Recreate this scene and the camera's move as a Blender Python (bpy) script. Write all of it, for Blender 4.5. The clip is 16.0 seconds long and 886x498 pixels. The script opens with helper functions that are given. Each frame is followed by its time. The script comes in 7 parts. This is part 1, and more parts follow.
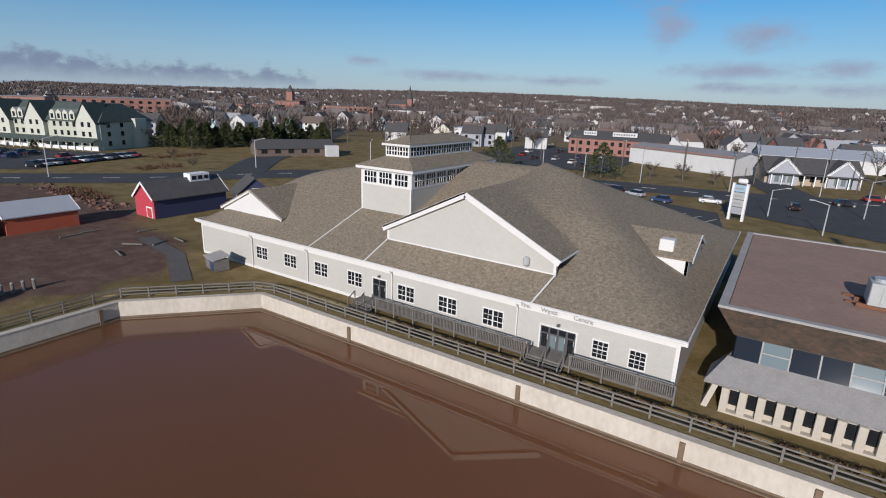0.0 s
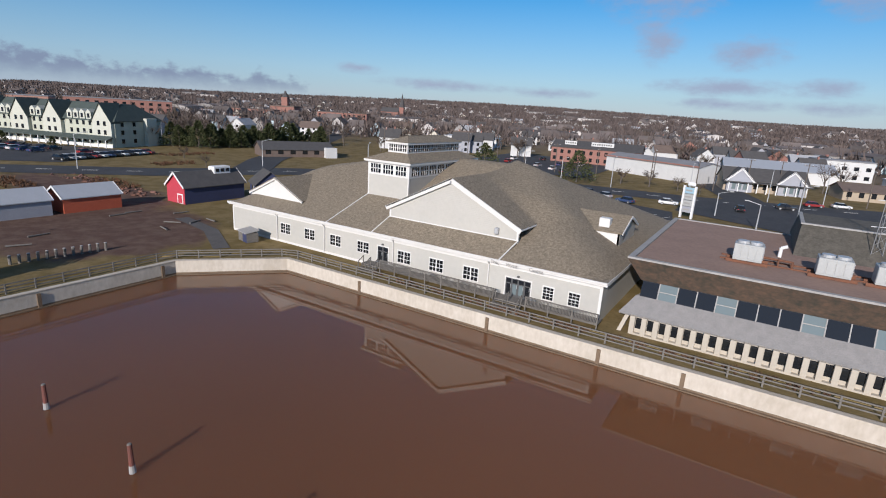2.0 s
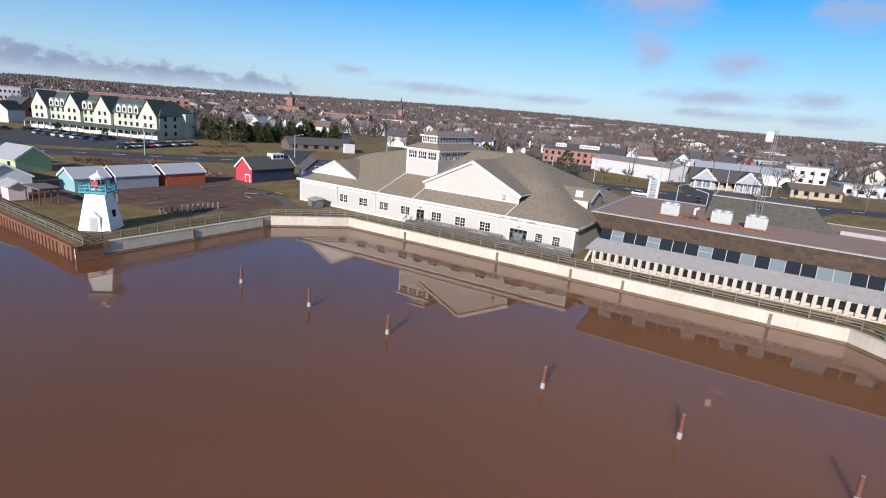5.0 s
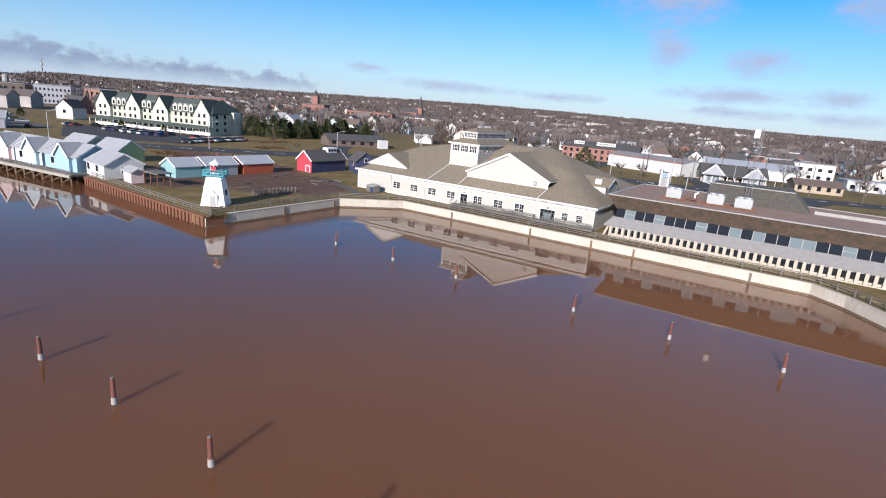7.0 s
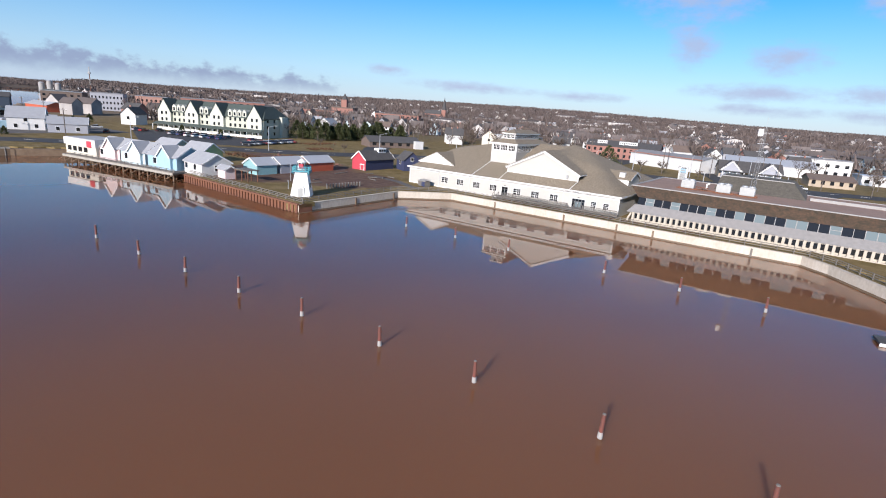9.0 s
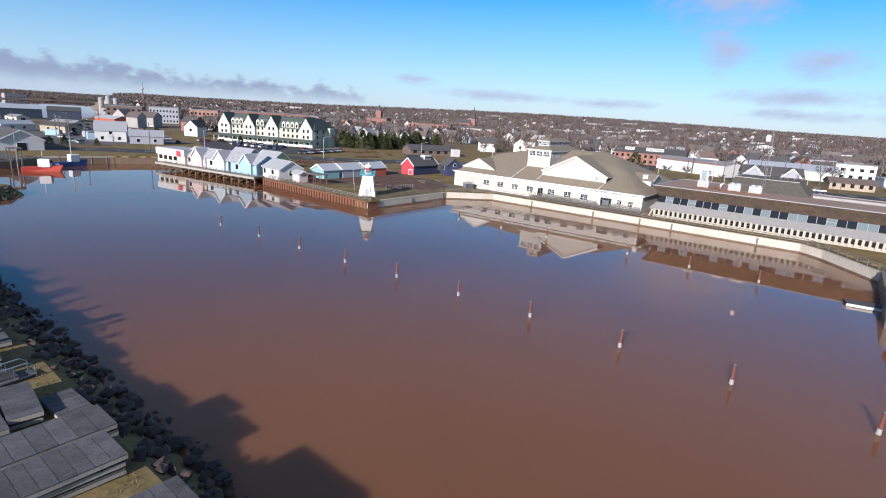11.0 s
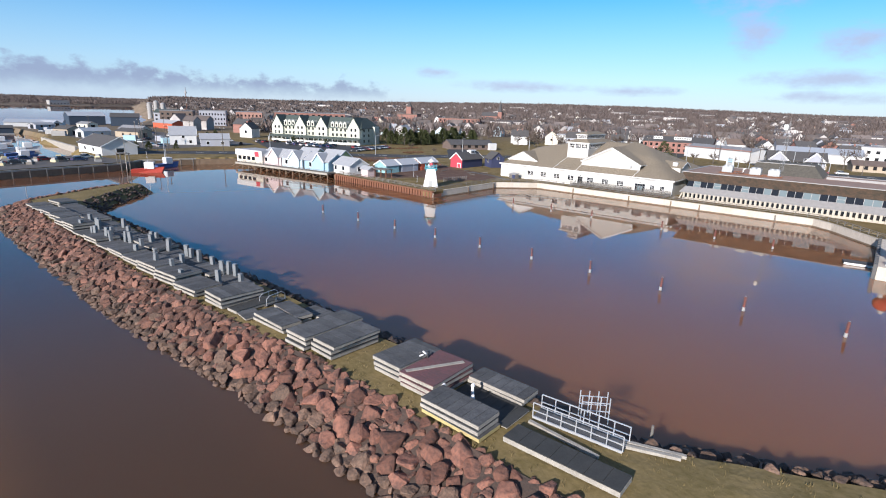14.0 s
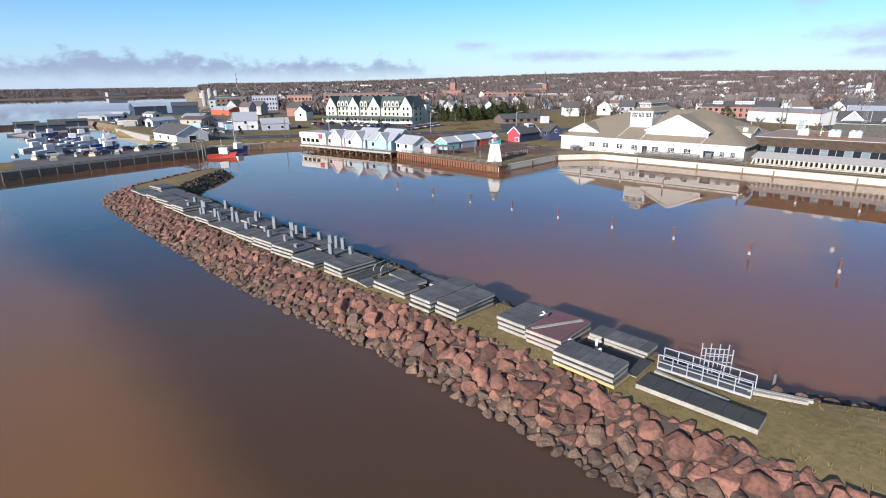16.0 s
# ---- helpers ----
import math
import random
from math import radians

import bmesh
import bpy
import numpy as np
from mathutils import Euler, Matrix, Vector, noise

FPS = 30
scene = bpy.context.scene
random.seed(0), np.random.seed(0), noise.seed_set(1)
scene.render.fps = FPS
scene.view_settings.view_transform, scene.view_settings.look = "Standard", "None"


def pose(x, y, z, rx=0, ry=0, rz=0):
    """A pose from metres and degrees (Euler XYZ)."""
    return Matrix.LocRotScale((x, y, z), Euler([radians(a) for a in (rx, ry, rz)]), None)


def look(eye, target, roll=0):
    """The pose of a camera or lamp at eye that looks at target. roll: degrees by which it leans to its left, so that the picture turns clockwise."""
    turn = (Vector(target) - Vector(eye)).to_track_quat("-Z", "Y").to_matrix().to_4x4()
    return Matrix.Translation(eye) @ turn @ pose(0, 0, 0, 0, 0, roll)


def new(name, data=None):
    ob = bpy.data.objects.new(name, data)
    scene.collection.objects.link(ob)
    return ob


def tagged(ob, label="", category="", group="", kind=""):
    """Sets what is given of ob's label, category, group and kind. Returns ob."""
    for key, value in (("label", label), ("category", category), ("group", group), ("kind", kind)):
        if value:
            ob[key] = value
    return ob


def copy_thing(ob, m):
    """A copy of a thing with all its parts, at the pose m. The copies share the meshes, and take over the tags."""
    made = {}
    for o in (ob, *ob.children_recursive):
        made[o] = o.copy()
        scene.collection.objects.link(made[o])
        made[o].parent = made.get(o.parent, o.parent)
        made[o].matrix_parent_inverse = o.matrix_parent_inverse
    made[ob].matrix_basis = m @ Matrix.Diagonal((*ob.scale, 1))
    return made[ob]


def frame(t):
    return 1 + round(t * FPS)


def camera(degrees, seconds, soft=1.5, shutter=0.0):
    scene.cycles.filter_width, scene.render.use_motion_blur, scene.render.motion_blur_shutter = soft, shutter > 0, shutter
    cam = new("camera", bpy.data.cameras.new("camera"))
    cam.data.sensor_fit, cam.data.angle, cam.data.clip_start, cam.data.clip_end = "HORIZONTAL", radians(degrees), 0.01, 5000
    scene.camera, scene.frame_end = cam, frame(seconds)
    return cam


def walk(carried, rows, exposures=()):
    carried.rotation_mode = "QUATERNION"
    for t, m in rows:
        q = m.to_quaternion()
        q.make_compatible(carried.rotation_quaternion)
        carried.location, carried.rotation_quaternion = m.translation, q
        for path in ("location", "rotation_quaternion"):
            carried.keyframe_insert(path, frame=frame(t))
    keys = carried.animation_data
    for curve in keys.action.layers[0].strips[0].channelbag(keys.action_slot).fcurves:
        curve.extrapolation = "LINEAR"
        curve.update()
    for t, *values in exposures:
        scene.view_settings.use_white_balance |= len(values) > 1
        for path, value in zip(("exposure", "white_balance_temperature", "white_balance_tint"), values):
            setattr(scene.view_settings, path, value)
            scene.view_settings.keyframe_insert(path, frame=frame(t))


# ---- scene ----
cam = camera(80.8, 16.0, 1.1)
ROWS = [
    (0.0, 0.01, 0.00, 20.40, 74.13, -2.05, 33.30),
    (0.5, 1.80, -2.52, 20.42, 74.37, -2.32, 32.77),
    (1.0, 3.69, -5.34, 20.42, 74.61, -2.67, 32.90),
    (1.5, 5.60, -8.34, 20.35, 74.88, -3.05, 32.70),
    (2.0, 7.44, -11.60, 20.25, 75.10, -3.39, 32.35),
    (2.5, 9.22, -15.04, 20.11, 75.29, -3.74, 32.16),
    (3.0, 10.92, -18.73, 19.99, 75.38, -4.07, 31.98),
    (3.5, 12.51, -22.55, 19.83, 75.49, -4.29, 31.71),
    (4.0, 13.99, -26.53, 19.72, 75.57, -4.50, 31.44),
    (6.5, 20.10, -47.47, 19.54, 75.25, -4.89, 32.77),
    (7.0, 21.22, -51.72, 19.54, 75.17, -4.79, 33.29),
    (7.5, 22.33, -55.96, 19.56, 75.11, -4.67, 33.85),
    (8.0, 23.43, -60.22, 19.63, 75.05, -4.50, 34.34),
    (8.5, 24.59, -64.46, 19.74, 75.05, -4.34, 34.81),
    (11.0, 32.41, -85.12, 20.25, 75.83, -3.55, 38.24),
    (11.5, 34.42, -89.19, 20.26, 75.98, -3.52, 38.76),
    (12.0, 36.00, -92.99, 20.62, 75.98, -3.28, 38.67),
    (12.5, 36.98, -96.41, 21.06, 75.96, -3.07, 38.75),
    (13.0, 37.49, -99.50, 21.37, 75.79, -2.70, 38.77),
    (13.5, 37.68, -102.31, 21.54, 75.47, -2.30, 39.08),
    (14.0, 37.70, -104.96, 21.68, 75.01, -1.90, 40.53),
    (14.5, 37.36, -107.23, 21.72, 74.55, -1.42, 41.39),
    (15.0, 36.87, -109.22, 21.74, 73.92, -0.77, 42.15),
    (15.5, 36.19, -110.79, 21.80, 73.07, 0.05, 42.96),
    (16.0, 35.37, -111.83, 21.85, 72.44, 0.71, 44.62),
]
EXPOSURES = [(0.0, 0.38, 6400, 15), (3.5, 0.74, 6400, 16), (8.5, 1.02, 6400, 17), (12.5, 1.06, 6400, 16), (16.0, 1.22, 6400, 14)]
walk(cam, [(t, pose(x, y, z, rx, ry, rz)) for t, x, y, z, rx, ry, rz in ROWS], EXPOSURES)

# ---- light ----
SUN_TO = Vector((0.152, -0.922, 0.356)).normalized()


def build_world():
    w = bpy.data.worlds.new("world")
    scene.world = w
    w.use_nodes = True
    nt = w.node_tree
    nt.nodes.clear()
    out = nt.nodes.new("ShaderNodeOutputWorld")
    bg = nt.nodes.new("ShaderNodeBackground")
    sky = nt.nodes.new("ShaderNodeTexSky")
    sky.sky_type = "NISHITA"
    sky.sun_disc = False
    sky.sun_elevation = math.asin(SUN_TO.z)
    sky.sun_rotation = math.atan2(SUN_TO.x, SUN_TO.y)
    sky.air_density, sky.dust_density, sky.ozone_density = 1.0, 0.0, 3.5
    bg.inputs["Strength"].default_value = SKY_STRENGTH
    tc = nt.nodes.new("ShaderNodeTexCoord")
    sep = nt.nodes.new("ShaderNodeSeparateXYZ")
    nt.links.new(tc.outputs["Generated"], sep.inputs[0])

    def calc(op, *vals):
        n = nt.nodes.new("ShaderNodeMath")
        n.operation = op
        for k, v in enumerate(vals):
            if isinstance(v, (int, float)):
                n.inputs[k].default_value = v
            else:
                nt.links.new(v, n.inputs[k])
        return n.outputs[0]

    def step(v, lo, hi):
        r = nt.nodes.new("ShaderNodeMapRange")
        r.interpolation_type = "SMOOTHSTEP"
        r.inputs["From Min"].default_value, r.inputs["From Max"].default_value = lo, hi
        nt.links.new(v, r.inputs["Value"])
        return r.outputs[0]

    # bearing (degrees west of north) and height above the horizon
    az = calc("DEGREES", calc("ARCTAN2", calc("MULTIPLY", sep.outputs["X"], -1.0), sep.outputs["Y"]))
    el = calc("DEGREES", calc("ARCSINE", sep.outputs["Z"]))

    def puffs(sx, sy, detail, rough=0.55):
        c = nt.nodes.new("ShaderNodeCombineXYZ")
        nt.links.new(calc("MULTIPLY", az, sx), c.inputs[0])
        nt.links.new(calc("MULTIPLY", el, sy), c.inputs[1])
        n = nt.nodes.new("ShaderNodeTexNoise")
        n.inputs["Scale"].default_value = 1.0
        n.inputs["Detail"].default_value = detail
        n.inputs["Roughness"].default_value = rough
        nt.links.new(c.outputs[0], n.inputs["Vector"])
        return calc("SUBTRACT", n.outputs["Fac"], 0.5)

    # a bank of cumulus low in the west, its tops heaped up
    lumps = puffs(0.24, 0.16, 2.0)
    fine = puffs(0.6, 0.9, 6.0, 0.62)
    top = calc("ADD", calc("MULTIPLY", lumps, 4.2), calc("MULTIPLY", fine, 4.0))
    top = calc("ADD", top, calc("MULTIPLY", step(az, 30.0, 60.0), 2.8))
    heap = calc("SUBTRACT", top, el)
    bank = step(heap, -0.3, 0.9)
    bank = calc("MULTIPLY", bank, calc("MULTIPLY", step(az, 32.0, 54.0), step(calc("ADD", el, calc("MULTIPLY", fine, 1.2)), 0.3, 2.2)))
    # single clouds in the north
    wisps = puffs(0.30, 0.62, 6.0, 0.62)
    field = None
    for a, e, ra, re, amount in CLOUDS:
        dx = calc("MULTIPLY", calc("ADD", az, -a), 1 / ra)
        dy = calc("MULTIPLY", calc("ADD", el, -e), 1 / re)
        m = calc("SUBTRACT", 1.0, calc("SQRT", calc("ADD", calc("MULTIPLY", dx, dx), calc("MULTIPLY", dy, dy))))
        m = calc("MULTIPLY", calc("MAXIMUM", m, 0.0), amount)
        field = m if field is None else calc("MAXIMUM", field, m)
    lone = step(calc("ADD", calc("MULTIPLY", wisps, 1.9), field), 0.0, 1.15)
    lone = calc("MULTIPLY", lone, step(field, 0.0, 0.35))
    # deep blue overhead, pale haze low down
    hs = nt.nodes.new("ShaderNodeHueSaturation")
    hs.inputs["Saturation"].default_value = 1.45
    nt.links.new(sky.outputs[0], hs.inputs["Color"])
    haze = nt.nodes.new("ShaderNodeValToRGB")
    h = haze.color_ramp.elements
    h[0].position, h[0].color = 0.0, (0.75, 0.75, 0.75, 1)
    h[1].position, h[1].color = 0.22, (0, 0, 0, 1)
    mid = h.new(0.08)
    mid.color = (0.5, 0.5, 0.5, 1)
    nt.links.new(sep.outputs["Z"], haze.inputs[0])
    hz = nt.nodes.new("ShaderNodeMix")
    hz.data_type = "RGBA"
    nt.links.new(haze.outputs[0], hz.inputs["Factor"])
    # greyer, deeper sky higher up
    deep = nt.nodes.new("ShaderNodeHueSaturation")
    deep.inputs["Saturation"].default_value = 0.85
    nt.links.new(sky.outputs[0], deep.inputs["Color"])
    upper = nt.nodes.new("ShaderNodeMix")
    upper.data_type = "RGBA"
    nt.links.new(step(el, 13.0, 30.0), upper.inputs["Factor"])
    nt.links.new(hs.outputs[0], upper.inputs["A"])
    nt.links.new(deep.outputs[0], upper.inputs["B"])
    nt.links.new(upper.outputs["Result"], hz.inputs["A"])
    hz.inputs["B"].default_value = HAZE
    colour = hz.outputs["Result"]
    for cover, amount, tint in ((bank, 0.8, CLOUD), (lone, 0.85, HIGH_CLOUD)):
        mix = nt.nodes.new("ShaderNodeMix")
        mix.data_type = "RGBA"
        nt.links.new(calc("MULTIPLY", cover, amount), mix.inputs["Factor"])
        nt.links.new(colour, mix.inputs["A"])
        mix.inputs["B"].default_value = tint
        colour = mix.outputs["Result"]
    nt.links.new(colour, bg.inputs["Color"])
    nt.links.new(bg.outputs[0], out.inputs[0])


SKY_STRENGTH = 0.072
CLOUD = (1.9, 2.35, 3.5, 1)
HIGH_CLOUD = (3.15, 3.65, 4.9, 1)
HAZE = (2.5, 3.95, 6.1, 1)
# bearing west of north, height, half widths (degrees), thickness
CLOUDS = ((12.0, 13.5, 8.5, 5.5, 1.3), (11.5, 8.0, 3.2, 3.4, 0.9), (3.6, 6.6, 4.6, 2.0, 1.0), (5.5, 3.6, 8.5, 1.15, 1.1), (4.7, 2.1, 7.0, 0.8, 1.0),
          (-2.5, 3.7, 4.0, 1.2, 1.0), (-3.5, 2.1, 5.0, 0.9, 1.0), (-4.5, 11.0, 5.0, 2.6, 1.0), (41.2, 3.7, 3.6, 0.8, 1.0), (33.0, 2.6, 9.0, 0.9, 0.75), (22.0, 2.4, 8.0, 0.75, 0.95))
build_world()
sun_data = bpy.data.lights.new("sun", "SUN")
sun_data.energy, sun_data.angle, sun_data.color = 3.3, radians(0.6), (1.0, 0.95, 0.87)
sun = new("sun", sun_data)
sun.matrix_world = look(SUN_TO * 200, (0, 0, 0))

# ---- materials ----
def material(name, base, second=None, scale=1.0, amount=0.5, rough=0.8, bump=0.0, bump_scale=20.0,
             metal=0.0, fine=8.0, wave=0.0, wave_dir="Z", per_object=0.0, per_island=0.0, world=False, stretch=(1, 1, 1), spec=0.5):
    """A surface with stains at one scale, grain at another, optional board lines and piece-to-piece variation."""
    m = bpy.data.materials.new(name)
    m.use_nodes = True
    nt = m.node_tree
    b = nt.nodes["Principled BSDF"]
    b.inputs["Roughness"].default_value = rough
    b.inputs["Metallic"].default_value = metal
    b.inputs["Specular IOR Level"].default_value = spec
    second = second or tuple(c * 0.72 for c in base)
    if world:
        src = nt.nodes.new("ShaderNodeNewGeometry").outputs["Position"]
    else:
        src = nt.nodes.new("ShaderNodeTexCoord").outputs["Object"]
    mp = nt.nodes.new("ShaderNodeMapping")
    mp.inputs["Scale"].default_value = stretch
    nt.links.new(src, mp.inputs[0])
    n1 = nt.nodes.new("ShaderNodeTexNoise")
    n1.inputs["Scale"].default_value = scale
    n1.inputs["Detail"].default_value = 6.0
    n1.inputs["Roughness"].default_value = 0.62
    nt.links.new(mp.outputs[0], n1.inputs["Vector"])
    n2 = nt.nodes.new("ShaderNodeTexNoise")
    n2.inputs["Scale"].default_value = scale * fine
    n2.inputs["Detail"].default_value = 3.0
    nt.links.new(mp.outputs[0], n2.inputs["Vector"])
    add = nt.nodes.new("ShaderNodeMix")
    add.data_type = "FLOAT"
    add.inputs["Factor"].default_value = 0.4
    nt.links.new(n1.outputs["Fac"], add.inputs["A"])
    nt.links.new(n2.outputs["Fac"], add.inputs["B"])
    rng = nt.nodes.new("ShaderNodeMapRange")
    rng.inputs["From Min"].default_value, rng.inputs["From Max"].default_value = 0.36, 0.64
    rng.inputs["To Min"].default_value, rng.inputs["To Max"].default_value = 0.5 - amount / 2, 0.5 + amount / 2
    nt.links.new(add.outputs["Result"], rng.inputs["Value"])
    mix = nt.nodes.new("ShaderNodeMix")
    mix.data_type = "RGBA"
    mix.inputs["A"].default_value = (*base, 1)
    mix.inputs["B"].default_value = (*second, 1)
    nt.links.new(rng.outputs[0], mix.inputs["Factor"])
    colour = mix.outputs["Result"]
    vary = max(per_object, per_island)
    if vary:
        if per_object:
            rnd = nt.nodes.new("ShaderNodeObjectInfo").outputs["Random"]
        else:
            rnd = nt.nodes.new("ShaderNodeNewGeometry").outputs["Random Per Island"]
        mr = nt.nodes.new("ShaderNodeMapRange")
        mr.inputs["To Min"].default_value, mr.inputs["To Max"].default_value = 1 - vary, 1 + vary
        nt.links.new(rnd, mr.inputs["Value"])
        hsv = nt.nodes.new("ShaderNodeHueSaturation")
        nt.links.new(mr.outputs[0], hsv.inputs["Value"])
        nt.links.new(colour, hsv.inputs["Color"])
        colour = hsv.outputs[0]
    nt.links.new(colour, b.inputs["Base Color"])
    height = None
    if bump:
        n3 = nt.nodes.new("ShaderNodeTexNoise")
        n3.inputs["Scale"].default_value = bump_scale
        n3.inputs["Detail"].default_value = 4.0
        nt.links.new(mp.outputs[0], n3.inputs["Vector"])
        height = n3.outputs["Fac"]
    if wave:
        wv = nt.nodes.new("ShaderNodeTexWave")
        wv.bands_direction = wave_dir
        wv.wave_profile = "SAW"
        wv.inputs["Scale"].default_value = 0.314159 / wave
        nt.links.new(src, wv.inputs["Vector"])
        height = wv.outputs["Fac"]
    if height is not None:
        bp = nt.nodes.new("ShaderNodeBump")
        bp.inputs["Strength"].default_value = 0.8
        bp.inputs["Distance"].default_value = bump if bump else 0.012
        nt.links.new(height, bp.inputs["Height"])
        nt.links.new(bp.outputs[0], b.inputs["Normal"])
    return m


def glass_material(name, tint, rough=0.04):
    """Dark window glass seen from outside by day."""
    m = bpy.data.materials.new(name)
    m.use_nodes = True
    b = m.node_tree.nodes["Principled BSDF"]
    b.inputs["Base Color"].default_value = (*tint, 1)
    b.inputs["Roughness"].default_value = rough
    b.inputs["IOR"].default_value = 1.52
    b.inputs["Specular IOR Level"].default_value = 0.6
    return m


def water_material():
    m = bpy.data.materials.new("muddy_water")
    m.use_nodes = True
    nt = m.node_tree
    b = nt.nodes["Principled BSDF"]
    b.inputs["Roughness"].default_value = 0.004
    b.inputs["IOR"].default_value = 1.38
    # light spreads sideways in the silt
    b.subsurface_method = "BURLEY"
    b.inputs["Subsurface Weight"].default_value = 1.0
    b.inputs["Subsurface Radius"].default_value = (1.0, 0.7, 0.5)
    b.inputs["Subsurface Scale"].default_value = 1.8
    pos = nt.nodes.new("ShaderNodeNewGeometry").outputs["Position"]
    n1 = nt.nodes.new("ShaderNodeTexNoise")
    n1.inputs["Scale"].default_value = 0.02
    n1.inputs["Detail"].default_value = 4.0
    nt.links.new(pos, n1.inputs["Vector"])
    mix = nt.nodes.new("ShaderNodeMix")
    mix.data_type = "RGBA"
    mix.inputs["A"].default_value = (0.205, 0.086, 0.038, 1)
    mix.inputs["B"].default_value = (0.146, 0.064, 0.032, 1)
    nt.links.new(n1.outputs["Fac"], mix.inputs["Factor"])
    # clearer, browner water outside the breakwater, churned red silt inside
    sep = nt.nodes.new("ShaderNodeSeparateXYZ")
    nt.links.new(pos, sep.inputs[0])
    wob = nt.nodes.new("ShaderNodeMath")
    wob.operation = "MULTIPLY_ADD"
    wob.inputs[1].default_value = 12.0
    nt.links.new(n1.outputs["Fac"], wob.inputs[0])
    nt.links.new(sep.outputs["Y"], wob.inputs[2])
    side = nt.nodes.new("ShaderNodeMapRange")
    side.interpolation_type = "SMOOTHSTEP"
    side.inputs["From Min"].default_value, side.inputs["From Max"].default_value = -86.0, -68.0
    nt.links.new(wob.outputs[0], side.inputs["Value"])
    both = nt.nodes.new("ShaderNodeMix")
    both.data_type = "RGBA"
    nt.links.new(side.outputs[0], both.inputs["Factor"])
    both.inputs["A"].default_value = (0.074, 0.041, 0.023, 1)
    # sunlight scattered back is put into the colour: darker west, brighter east
    dim = nt.nodes.new("ShaderNodeMapRange")
    dim.interpolation_type = "SMOOTHSTEP"
    dim.inputs["From Min"].default_value, dim.inputs["From Max"].default_value = -24.0, 14.0
    dim.inputs["To Min"].default_value, dim.inputs["To Max"].default_value = 0.84, 1.05
    nt.links.new(sep.outputs["X"], dim.inputs["Value"])
    dimmed = nt.nodes.new("ShaderNodeHueSaturation")
    nt.links.new(dim.outputs[0], dimmed.inputs["Value"])
    nt.links.new(mix.outputs["Result"], dimmed.inputs["Color"])
    nt.links.new(dimmed.outputs[0], both.inputs["B"])
    # an orange silt plume further out
    plume = nt.nodes.new("ShaderNodeMapRange")
    plume.interpolation_type = "SMOOTHSTEP"
    plume.inputs["From Min"].default_value, plume.inputs["From Max"].default_value = -92.5, -102.0
    nt.links.new(wob.outputs[0], plume.inputs["Value"])
    silt = nt.nodes.new("ShaderNodeMix")
    silt.data_type = "RGBA"
    nt.links.new(plume.outputs[0], silt.inputs["Factor"])
    nt.links.new(both.outputs["Result"], silt.inputs["A"])
    silt.inputs["B"].default_value = (0.185, 0.090, 0.036, 1)
    nt.links.new(silt.outputs["Result"], b.inputs["Base Color"])
    n2 = nt.nodes.new("ShaderNodeTexNoise")
    n2.inputs["Scale"].default_value = 0.9
    n2.inputs["Detail"].default_value = 2.0
    nt.links.new(pos, n2.inputs["Vector"])
    bp = nt.nodes.new("ShaderNodeBump")
    bp.inputs["Strength"].default_value = 0.03
    bp.inputs["Distance"].default_value = 0.012
    nt.links.new(n2.outputs["Fac"], bp.inputs["Height"])
    nt.links.new(bp.outputs[0], b.inputs["Normal"])
    return m


